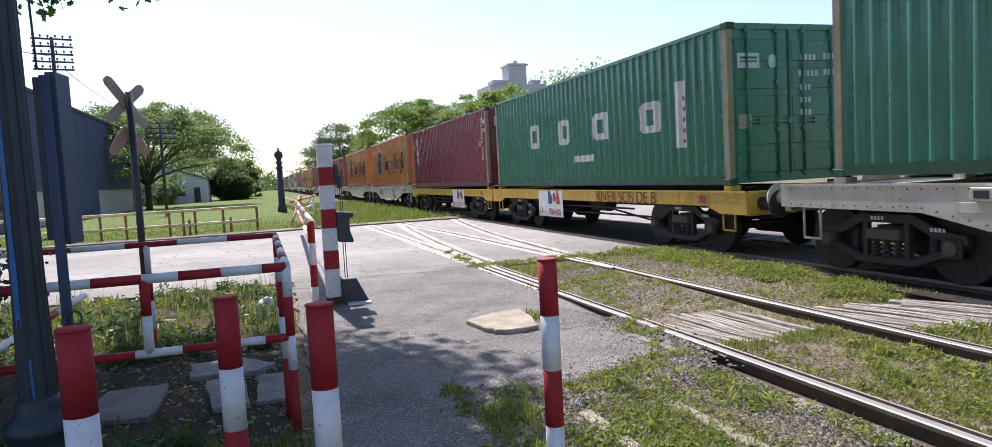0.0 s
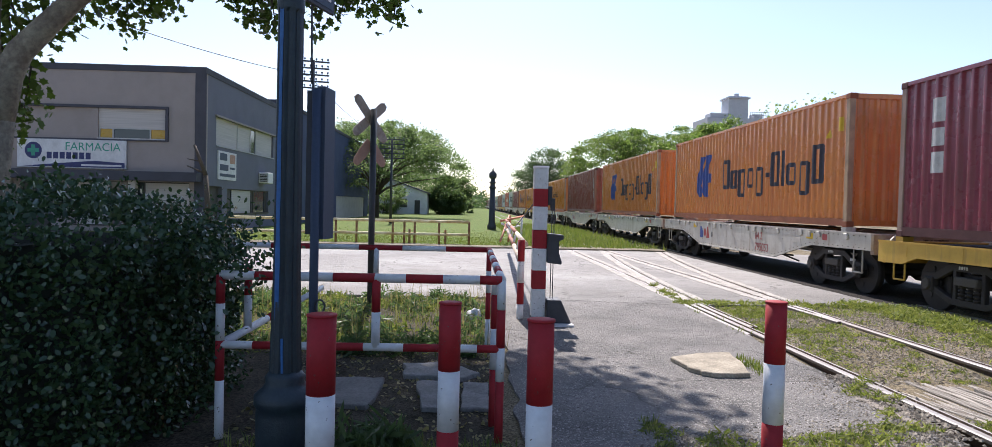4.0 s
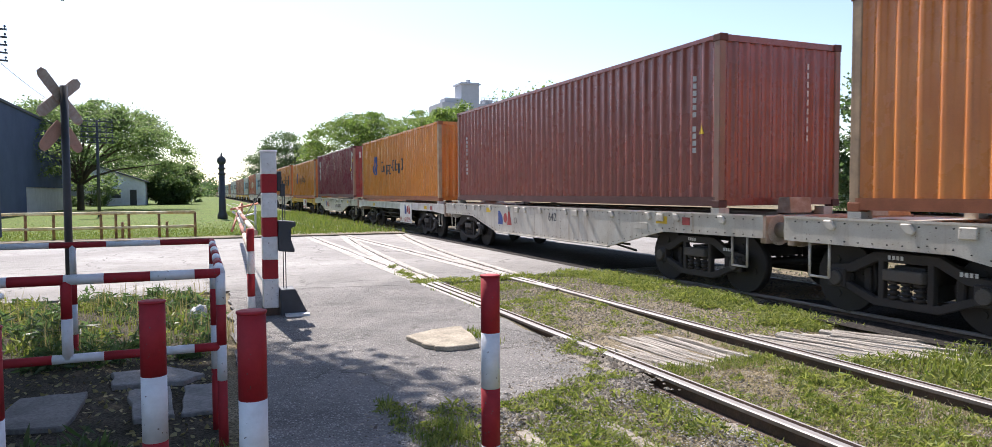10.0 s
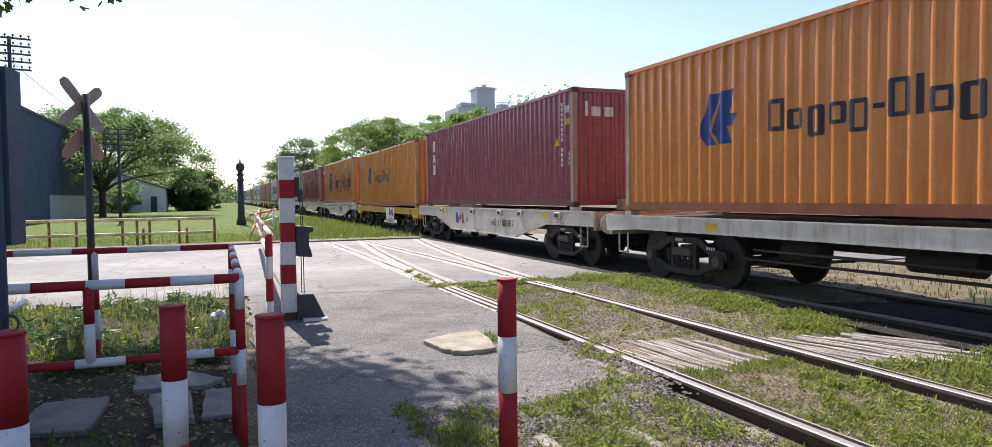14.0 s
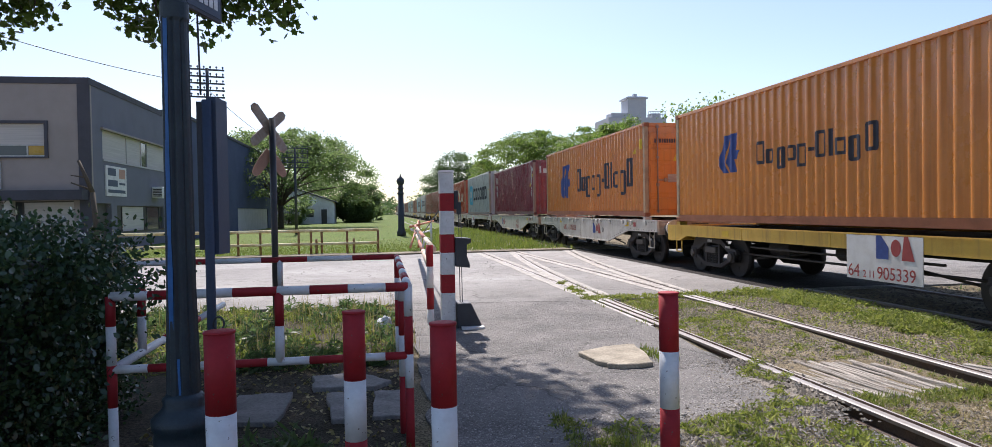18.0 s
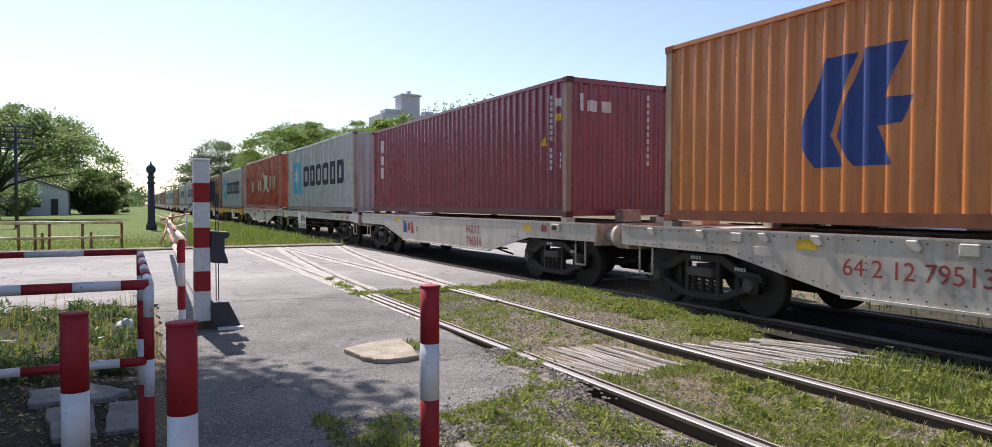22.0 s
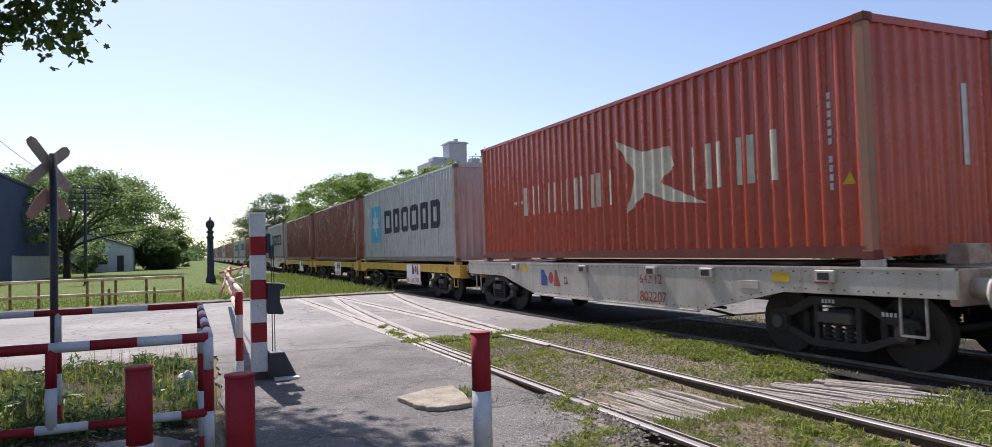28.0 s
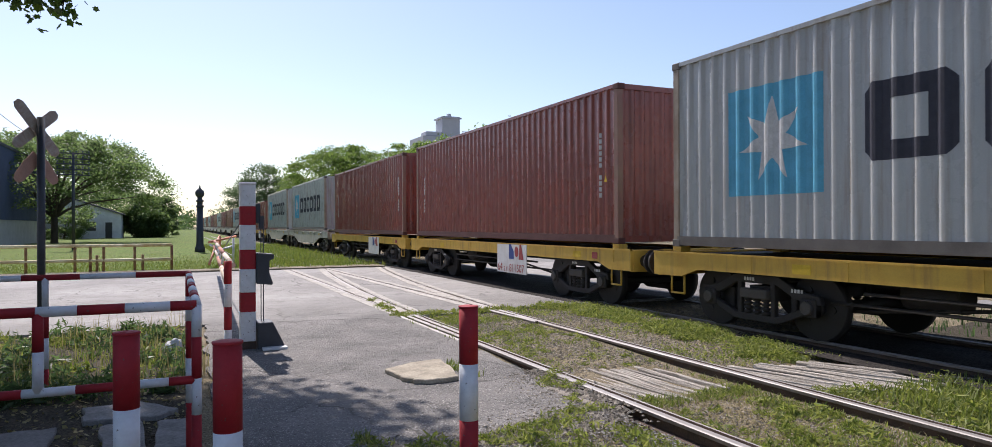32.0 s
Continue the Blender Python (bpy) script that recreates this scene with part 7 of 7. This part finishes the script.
cover("weeds", spots(12000, 1.4, 3.72, 0.8, 6.6, 1.4, 0.12, path_side), 0.028, WEED, "low green weeds between path and rail", 0.05)
cover("weeds", spots(8000, 3.85, 5.47, 0.8, 12.0, 1.4, 0.2, lambda x, y: off_rails(x, y) and (y < 5.3 or y > 10.6 or rng.uniform() < 0.5)), 0.028, WEED, "patchy low weeds between the rails", 0.04)
cover("weeds", spots(16000, 5.62, 7.8, 0.8, 12.4, 1.2, 0.08, lambda x, y: off_rails(x, y) and rng.uniform() < (1 if x > 6.9 or y < 4.6 else 0.3)), 0.034, WEED, "green weeds along the far rail", 0.09)
cover("weeds", spots(2600, -4.0, 0.35, 7.5, 12.1, 1.4, 0.08), 0.045, WEED, "broad-leaved weeds on the verge behind the railing", 0.1)
cover("straw", spots(2500, -4.0, 0.35, 6.5, 12.1, 1.4, -0.4), 0.03, STRAW, "dry litter on the verge", 0.02)
cover("straw", spots(32000, 1.5, 7.7, 0.8, 12.0, 0.8, -0.3, path_side), 0.026, STRAW, "dry straw and leaf bits on the earth", 0.012)
blades("grass", spots(5500, 1.4, 3.66, 0.5, 6.6, 1.5, 0.2, path_side), 0.06, 0.004, BLADE, "low green grass between path and rail")
blades("grass", spots(4200, 3.9, 5.45, 0.5, 12.0, 1.0, 0.2, lambda x, y: off_rails(x, y) and (y < 5.3 or y > 10.6 or rng.uniform() < 0.2)), 0.06, 0.004, BLADE, "patchy green grass between the rails")
blades("grass", spots(4000, 5.65, 7.8, 0.5, 12.5, 0.8, 0.08, lambda x, y: off_rails(x, y) and rng.uniform() < (1 if x > 7.0 or y < 4.4 else 0.22)), 0.075, 0.005, BLADE, "lush green grass along the far rail")
blades("grass", spots(2600, 6.2, 7.9, 2.0, 4.9, 0.9, -0.1, off_rails), 0.15, 0.007, BLADE, "tall leafy weeds beside the timbers")
blades("dry_grass", spots(21000, 1.6, 7.6, 0.5, 12.0, 0.7, -0.2, path_side), 0.055, 0.0028, DRY, "short dry straw among the rails", 1.6)
blades("grass", spots(1900, -4.0, 0.3, 7.4, 12.1, 1.6, 0.18), 0.14, 0.005, BLADE, "long grass on the verge behind the railing")
blades("dry_grass", spots(900, -4.0, 0.45, 7.6, 12.0, 1.4, 0.1), 0.36, 0.0045, DRY, "tall dry seeding grass behind the railing", 0.35)
blades("grass", spots(3500, -1.6, 0.35, 2.9, 4.7, 1.5, -0.1), 0.11, 0.005, BLADE, "shaded grass round the bollards")
blades("grass", spots(900, 4.0, 5.4, 5.2, 5.55, 2.0, -0.3), 0.07, 0.004, BLADE, "grass tufts at the ends of the timbers")
blades("grass", spots(700, 5.7, 7.4, 4.75, 5.1, 2.0, -0.3), 0.08, 0.005, BLADE, "grass tufts at the ends of the timbers")
tufts("weeds", spots(190, 1.5, 3.65, 0.9, 5.4, 1.6, 0.12, path_side), 0.13, 0.09, 60, 0.03, WEED, "clumps of leafy weeds between path and rail")
tufts("weeds", spots(120, 3.9, 5.45, 0.9, 5.5, 1.5, 0.15, off_rails), 0.12, 0.07, 55, 0.028, WEED, "clumps of leafy weeds between the rails")
tufts("weeds", spots(110, 3.9, 5.45, 6.9, 12.0, 1.1, 0.05, off_rails), 0.1, 0.05, 45, 0.026, WEED, "sparse clumps of weeds in the gravel")
tufts("weeds", spots(330, 6.7, 7.55, 5.0, 12.6, 1.0, -0.1, off_rails), 0.13, 0.10, 60, 0.032, WEED, "leafy weeds along the edge of the track bed")
tufts("weeds", spots(120, 5.7, 7.7, 1.0, 4.9, 1.0, -0.1, off_rails), 0.18, 0.16, 70, 0.036, WEED, "thick leafy weeds beside the timbers")
tufts("weeds", spots(120, -3.8, 0.3, 7.4, 12.0, 1.5, 0.0), 0.18, 0.26, 60, 0.05, LEAF_DARK, "dark leafy weeds on the verge behind the railing")
tufts("weeds", spots(45, -3.8, 0.3, 7.6, 12.0, 1.3, -0.1), 0.16, 0.18, 60, 0.05, WEED, "leafy weeds on the verge behind the railing")
blades("grass", np.array([(rng.uniform(10.6, 13.8), rng.uniform(-12, 11.8), -0.1) for _ in range(2500)]), 0.16, 0.012, LEAF_DARK, "dark rank grass beyond the train", 0.4)
tufts("weeds", np.array([(rng.uniform(3.6, 7.5), 12.0 + rng.normal() * 0.14, -0.02) for _ in range(110)]), 0.11, 0.07, 50, 0.03, WEED, "weeds creeping over the edge of the road")
tufts("weeds", np.array([(3.75 + 0.1 * rng.normal() + 0.02 * q, 12.3 + q, 0.0) for q in rng.uniform(0, 2.6, 14)]), 0.06, 0.05, 45, 0.028, WEED, "weeds in the groove beside the rail")
cover("weeds", spots(7000, 1.8, 7.7, -6.0, 0.9, 1.0, 0.05), 0.03, WEED, "low weeds among the rails", 0.05)
blades("grass", spots(5000, -6.0, 0.2, -5.0, 3.0, 1.2, 0.0), 0.1, 0.006, BLADE, "shaded grass beside the path")
tufts("weeds", spots(160, 4.0, 7.6, 1.0, 5.0, 1.2, 0.05, off_rails), 0.1, 0.09, 50, 0.03, WEED, "leafy weeds among the rails")
tufts("weeds", spots(16, -0.95, -0.35, 4.2, 4.75, 1.5, -0.6), 0.12, 0.25, 40, 0.06, LEAF_DARK, "broad-leaved weed at the foot of the post")
blades("grass", spots(900, 1.34, 1.78, 2.6, 4.6, 2.0, -0.05), 0.13, 0.005, BLADE, "grass along the edge of the path")
blades("grass", spots(120, 1.3, 1.45, 4.5, 5.3, 2.5, -0.2) + (0, 0, 0.02), 0.07, 0.005, BLADE, "weeds in the broken edge of the path")
tufts("weeds", spots(14, 1.32, 1.5, 4.2, 5.2, 2.5, -0.3) + (0, 0, 0.02), 0.07, 0.06, 40, 0.024, WEED, "small weeds in cracks of the path")
blades("grass", spots(160, 2.85, 3.05, 6.7, 7.5, 2.5, -0.4) + (0, 0, 0.03), 0.09, 0.006, BLADE, "tuft of weeds beside the loose slab")
blades("grass", spots(420, 3.55, 4.1, 9.0, 14.0, 1.5, 0.15), 0.10, 0.006, BLADE, "weeds in the groove beside the rail")
LAWN_SPOTS = np.array([(rng.uniform(-14, 7), 26.9 + abs(rng.normal()) * 6, 0.0) for _ in range(22000)])
blades("grass", LAWN_SPOTS, 0.07, 0.012, BLADE, "blades of the mown lawn beyond the road")
blades("grass", np.array([(rng.uniform(2.0, 7.6), rng.uniform(26.6, 60), 0.0) for _ in range(9000)]), 0.22, 0.014, BLADE, "long green grass between the far tracks")

# ---- loose stones of the track bed, leaf litter ----


def stone_mix(name, dark, pale):
    """Loose stones, each of its own shade."""
    m = bpy.data.materials.new(name)
    m.use_nodes = True
    n, link = m.node_tree.nodes, m.node_tree.links.new
    geo, mix = n.new("ShaderNodeNewGeometry"), n.new("ShaderNodeMix")
    mix.data_type = "RGBA"
    mix.inputs["A"].default_value, mix.inputs["B"].default_value = (*dark, 1), (*pale, 1)
    link(geo.outputs["Random Per Island"], mix.inputs["Factor"])
    link(mix.outputs["Result"], n["Principled BSDF"].inputs["Base Color"])
    n["Principled BSDF"].inputs["Roughness"].default_value = 0.95
    n["Principled BSDF"].inputs["Specular IOR Level"].default_value = 0.15
    return m


GRAVEL = stone_mix("mixed_gravel", (0.10, 0.087, 0.07), (0.40, 0.355, 0.285))
GRIT = stone_mix("path_grit", (0.08, 0.075, 0.07), (0.44, 0.415, 0.375))


EDGE = [(1.42, 2.4), (1.42, 4.0), (1.45, 4.9), (2.15, 4.75), (2.55, 4.95), (2.92, 5.04), (3.31, 5.2), (3.40, 6.0), (3.50, 6.7)]


def pebbles(name, places, size, label, material=None):
    """Small faceted stones, joined."""
    n = len(places)
    t = np.array([(-1, -0.7, -0.3), (0.9, -0.8, -0.3), (0.8, 0.9, -0.3), (-0.8, 0.8, -0.3), (0.1, 0.05, 0.45)])
    f = np.array([(0, 1, 4), (1, 2, 4), (2, 3, 4), (3, 0, 4)])
    a = rng.uniform(0, 2 * np.pi, n)
    s = size * rng.uniform(0.5, 1.5, n)
    q = t[None] * (1 + rng.normal(size=(n, 5, 3)) * 0.2)
    x = q[..., 0] * np.cos(a)[:, None] - q[..., 1] * np.sin(a)[:, None]
    y = q[..., 0] * np.sin(a)[:, None] + q[..., 1] * np.cos(a)[:, None]
    v = np.stack([x, y, q[..., 2]], 2) * s[:, None, None] + np.asarray(places)[:, None, :]
    me = bpy.data.meshes.new(name)
    me.from_pydata(v.reshape(-1, 3).tolist(), [], (np.arange(n)[:, None, None] * 5 + f[None]).reshape(-1, 3).tolist())
    me.materials.append(material or GRAVEL)
    return tagged(new(name, me), label, "stones", kind="stuff")


pebbles("ballast", spots(14000, 2.4, 7.7, 0.5, 12.0, 0.9, -0.3, off_rails) + (0, 0, 0.012), 0.018, "dark stones among the rails", BALLAST)
pebbles("ballast", spots(44000, 1.6, 7.7, 0.5, 12.0, 0.9, -0.3, off_rails) + (0, 0, 0.012), 0.016, "loose grey stones among the rails")
pebbles("ballast", spots(12000, 7.4, 11.0, -6, 40, 0.9, -0.9) + (0, 0, 0.015), 0.03, "dark ballast under the train's track", BALLAST)
edge = np.array([(ax + (bx - ax) * q + rng.normal() * 0.10, ay + (by - ay) * q + rng.normal() * 0.10, -0.02 + 0.02 * rng.uniform()) for (ax, ay), (bx, by) in zip(EDGE, EDGE[1:]) for q in rng.uniform(0, 1, 700)])
pebbles("gravel", edge[::2], 0.017, "crumbled asphalt and stones along the path edge", GRIT)
pebbles("gravel", edge[:, [0, 1, 2]] + rng.normal(size=edge.shape) * (0.08, 0.08, 0), 0.014, "loose stones along the path edge")
pebbles("rubble", np.repeat(edge, 2, axis=0) + rng.normal(size=(2 * len(edge), 3)) * (0.16, 0.16, 0) + (0.06, -0.05, 0.004), 0.017, "crumbs of broken asphalt along the path edge", GRAVEL)
tufts("weeds", edge[::90] + (0.1, -0.08, 0), 0.09, 0.06, 45, 0.026, WEED, "weeds along the crumbled path edge")
grit = np.array([(rng.uniform(0.5, 3.5), rng.uniform(2.0, 12.0), 0.002) for _ in range(34000)])
pebbles("gravel", grit[:5000], 0.006, "dark grit scattered on the asphalt path", BALLAST)
pebbles("gravel", grit[5000:], 0.0075, "fine grit scattered on the asphalt path", GRIT)
litter = spots(900, -1.7, 0.3, 4.4, 8.0, 1.0, -0.6) + (0, 0, 0.025)
leaves("leaf_litter", litter, rng.uniform(0.5, 1.3, len(litter)) * 0.05, OVAL, DRY, tagged(new("leaf_litter"), "dry fallen leaves under the railing", "leaves", kind="stuff"), tilt=0.4)

# ---- slabs and timbers ----


def slab_stone(outline, z, thick, label, mat=None):
    bm = bmesh.new()
    pts = []
    for (ax, ay), (bx, by) in zip(outline, outline[1:] + outline[:1]):
        for k in range(4):
            x, y = ax + (bx - ax) * k / 4, ay + (by - ay) * k / 4
            pts.append((x + 0.045 * noise.noise((x * 11, y * 11, 2)), y + 0.045 * noise.noise((x * 11, y * 11, 8))))
    plate(bm, pts, z - thick, z, axis=2)
    ob = part("paving_slab", bm, mat or SLAB_GREY, bevel=0.008)
    return tagged(ob, label, "slab", "loose concrete slabs")


slab_stone([(2.15, 7.36), (2.2, 6.95), (2.27, 6.7), (2.5, 6.62), (2.73, 6.67), (2.85, 7.2), (2.88, 7.66), (2.5, 7.55)], 0.05, 0.05, "loose buff concrete slab lying on the path", SLAB)
slab_stone([(-0.45, 6.3), (-0.12, 6.34), (-0.08, 5.5), (-0.34, 5.48)], 0.02, 0.06, "broken grey concrete slab under the railing")
slab_stone([(-0.04, 6.3), (0.2, 6.3), (0.2, 5.5), (-0.03, 5.5)], 0.015, 0.06, "cracked grey concrete slab at the path edge")
slab_stone([(-0.62, 6.95), (-0.2, 7.05), (0.12, 6.6), (-0.02, 6.42), (-0.58, 6.5)], 0.03, 0.07, "tilted grey concrete slab in the verge")
slab_stone([(-1.2, 6.4), (-0.72, 6.42), (-0.75, 5.5), (-1.25, 5.6)], 0.02, 0.06, "grey concrete slab half covered by soil")
slab_stone([(-1.62, 6.2), (-1.28, 6.25), (-1.3, 5.5), (-1.6, 5.45)], 0.015, 0.06, "sunken grey concrete slab beside the hedge")

timber_path = thing("timber_crossing", "weathered grey timbers laid as a foot crossing between the rails", "boards", m=pose(0, 0, 0))


def timber(cx, cy, length, width, turn, z=0.0):
    bm = bmesh.new()
    box(bm, (-width / 2, -length / 2, -0.09), (width / 2, length / 2, 0))
    bmesh.ops.subdivide_edges(bm, edges=[e for e in bm.edges if e.calc_length() > 0.5], cuts=5)
    for v in bm.verts:
        v.co.x += 0.016 * noise.noise((v.co.y * 3 + cx * 9, cx * 5, 1))
        v.co.z += 0.012 * noise.noise((v.co.y * 2 + cx * 7, cx * 3, v.co.x * 8))
    part("timber", bm, TIMBER, timber_path, m=pose(cx, cy, z, rng.normal() * 0.8, rng.normal() * 2.0, turn), bevel=0.006)


for k in range(18):
    timber(4.06 + 0.072 * k, 6.2 - 0.006 * k + rng.normal() * 0.07, 1.45 + rng.normal() * 0.14, 0.060 + 0.005 * rng.normal(), 3 + rng.normal() * 1.0, -0.084 + rng.normal() * 0.010)
for k in range(22):
    timber(5.72 + 0.091 * k, 5.8 - 0.024 * k + rng.normal() * 0.08, 1.5 + rng.normal() * 0.18, 0.077 + 0.008 * rng.normal(), 9 + 1.0 * k + rng.normal() * 1.0, -0.085 + rng.normal() * 0.01)
for x, y, l, a in ((6.5, 5.15, 1.6, 96), (6.5, 6.1, 1.5, 93)):
    timber(x, y, l, 0.18, a, -0.16)
for x, y, l, a in ((2.06, 3.55, 1.35, -1), (2.69, 3.45, 1.3, 1), (3.44, 5.75, 0.95, 3)):
    bm = bmesh.new()
    box(bm, (-0.05, -l / 2, -0.09), (0.05, l / 2, 0.0))
    tagged(part("loose_timber", bm, SLEEPER, m=pose(x, y, 0.004, 0, 0, a), bevel=0.01), "half-buried weathered timber beside the rail", "timber", "half-buried timbers")
sleepers = thing("sleepers", "half-buried timber sleepers under the near track", "sleeper", kind="structure")
for k in range(22):
    y = -4 + 0.72 * k
    if 4.8 < y < 6.8 or y > 11.3:
        continue
    bm = bmesh.new()
    box(bm, (-1.3, -0.12, -0.3), (1.3, 0.12, -0.125))
    part("sleeper", bm, SLEEPER, sleepers, m=pose(4.67, y + rng.normal() * 0.04, 0, 0, 0, rng.normal() * 1.5), bevel=0.01)

bag = thing("plastic_bag", "crumpled white plastic bag caught in the grass", "plastic bag", m=pose(0.1, 9.9, 0.0))
bm = bmesh.new()
bmesh.ops.create_icosphere(bm, subdivisions=3, radius=0.11)
for v in bm.verts:
    v.co *= 1 + 0.5 * noise.noise(v.co * 14)
    v.co.z = abs(v.co.z) * 1.2
part("sack", bm, WHITE, bag)

# ---- across the tracks ----
STORE = surface("stained_cream_store_wall", (0.34, 0.33, 0.28), 0.9, other=(0.20, 0.21, 0.19), amount=0.8, scale=0.6, grain=0.08, bump=0.1, streak=(0.16, 0.16, 0.14))
store = thing("store_building", "stained cream store with faded painted letters across the street", "building")
bm = bmesh.new()
holed(bm, -6, 22.5, -0.2, 5.25, [(13.5, 16.5, 0, 2.9), (19.0, 20.4, 1.0, 2.9), (8.0, 12.0, 0, 2.9), (2, 6, 0, 2.9)], lambda u, v, d: (29.0 + d, u, v), 0.3)
part("front_wall", bm, STORE, store)
slab_part("side_wall", (29.3, 22.2, -0.2), (44, 22.5, 5.25), STORE, store)
slab_part("roof", (29.3, -6, 4.95), (44, 22.2, 5.15), HOUSE_DARK, store)
for a, b in ((13.5, 16.5), (8.0, 12.0), (2, 6)):
    slab_part("shutter", (29.15, a, -0.1), (29.2, b, 2.9), FRAME, store)
slab_part("window", (29.15, 19.0, 1.0), (29.2, 20.4, 2.9), GLASS, store)
slab_part("awning", (27.9, 7.0, 2.95), (28.98, 17.0, 3.1), HOUSE_DARK, store)
for k, (w, h) in enumerate(((0.9, 0.75), (0.8, 0.75), (0.9, 0.75), (0.5, 0.75), (0.8, 0.75))):
    slab_part("painted_letter", (28.985, 17.8 - 1.3 * k - w, 3.45), (28.998, 17.8 - 1.3 * k, 3.45 + h), BARK_DARK, store)
flat = thing("apartment_house", "pinkish apartment house behind the store", "building")
slab_part("wall", (45, 10, 0), (58, 24, 9.1), PALE_WALL, flat)
for z in (4, 6.6):
    slab_part("window", (44.97, 14, z), (45.0, 16, z + 1.3), FRAME, flat)

CAR_WHITE = surface("white_car_paint", (0.62, 0.63, 0.65), 0.3, scale=3, bump=0, grain=0.02)
RUBBER = surface("tyre_rubber", (0.02, 0.02, 0.02), 0.9, scale=8, bump=0.1)


def parked_car(x, y, turn, paint, label):
    car = thing("parked_car", label, "car", "cars parked across the tracks", m=pose(x, y, -0.02, 0, 0, turn))
    bm = bmesh.new()
    plate(bm, [(-2.05, 0.35), (-2.1, 0.7), (-1.95, 0.88), (-1.0, 0.97), (-0.45, 1.42), (0.95, 1.45), (1.55, 0.98), (2.05, 0.9), (2.1, 0.45), (2.0, 0.3)], -0.82, 0.82)
    part("body", bm, paint, car, bevel=0.06)
    for s in (-1, 1):
        bm = bmesh.new()
        plate(bm, [(-0.85, 1.0), (-0.4, 1.35), (0.2, 1.38), (0.2, 1.0)], s * 0.825, s * 0.83)
        part("side_window", bm, GLASS, car)
        bm = bmesh.new()
        plate(bm, [(0.27, 1.0), (0.27, 1.38), (0.88, 1.38), (1.3, 1.0)], s * 0.825, s * 0.83)
        part("side_window", bm, GLASS, car)
        for xx in (-1.3, 1.3):
            bm = bmesh.new()
            tube(bm, (xx, s * 0.68, 0.31), (xx, s * 0.86, 0.31), 0.31, seg=18)
            w = part("wheel", bm, RUBBER, car)
            bm = bmesh.new()
            tube(bm, (xx, s * 0.86, 0.31), (xx, s * 0.875, 0.31), 0.18, seg=14)
            part("rim", bm, FRAME_PALE, w)
    slab_part("bumper", (-2.16, -0.8, 0.35), (-2.06, 0.8, 0.55), RUBBER, car)
    slab_part("bumper", (2.06, -0.8, 0.35), (2.16, 0.8, 0.55), RUBBER, car)
    return car


parked_car(24.8, 15.8, 88, CAR_WHITE, "white hatchback parked across the tracks")
parked_car(25.2, 10.2, 90, CAR_WHITE, "white saloon parked in front of the store")
parked_car(25.0, 4.6, 90, surface("silver_car_paint", (0.35, 0.36, 0.38), 0.3, metal=0.3, scale=3, bump=0), "silver saloon parked by the kerb")
ragged("far_street", [(14.5, -12), (27.2, -12), (27.2, 40), (14.5, 40)], -0.03, ASPHALT, "asphalt street beyond the railway", "road", 1.5)


motions()
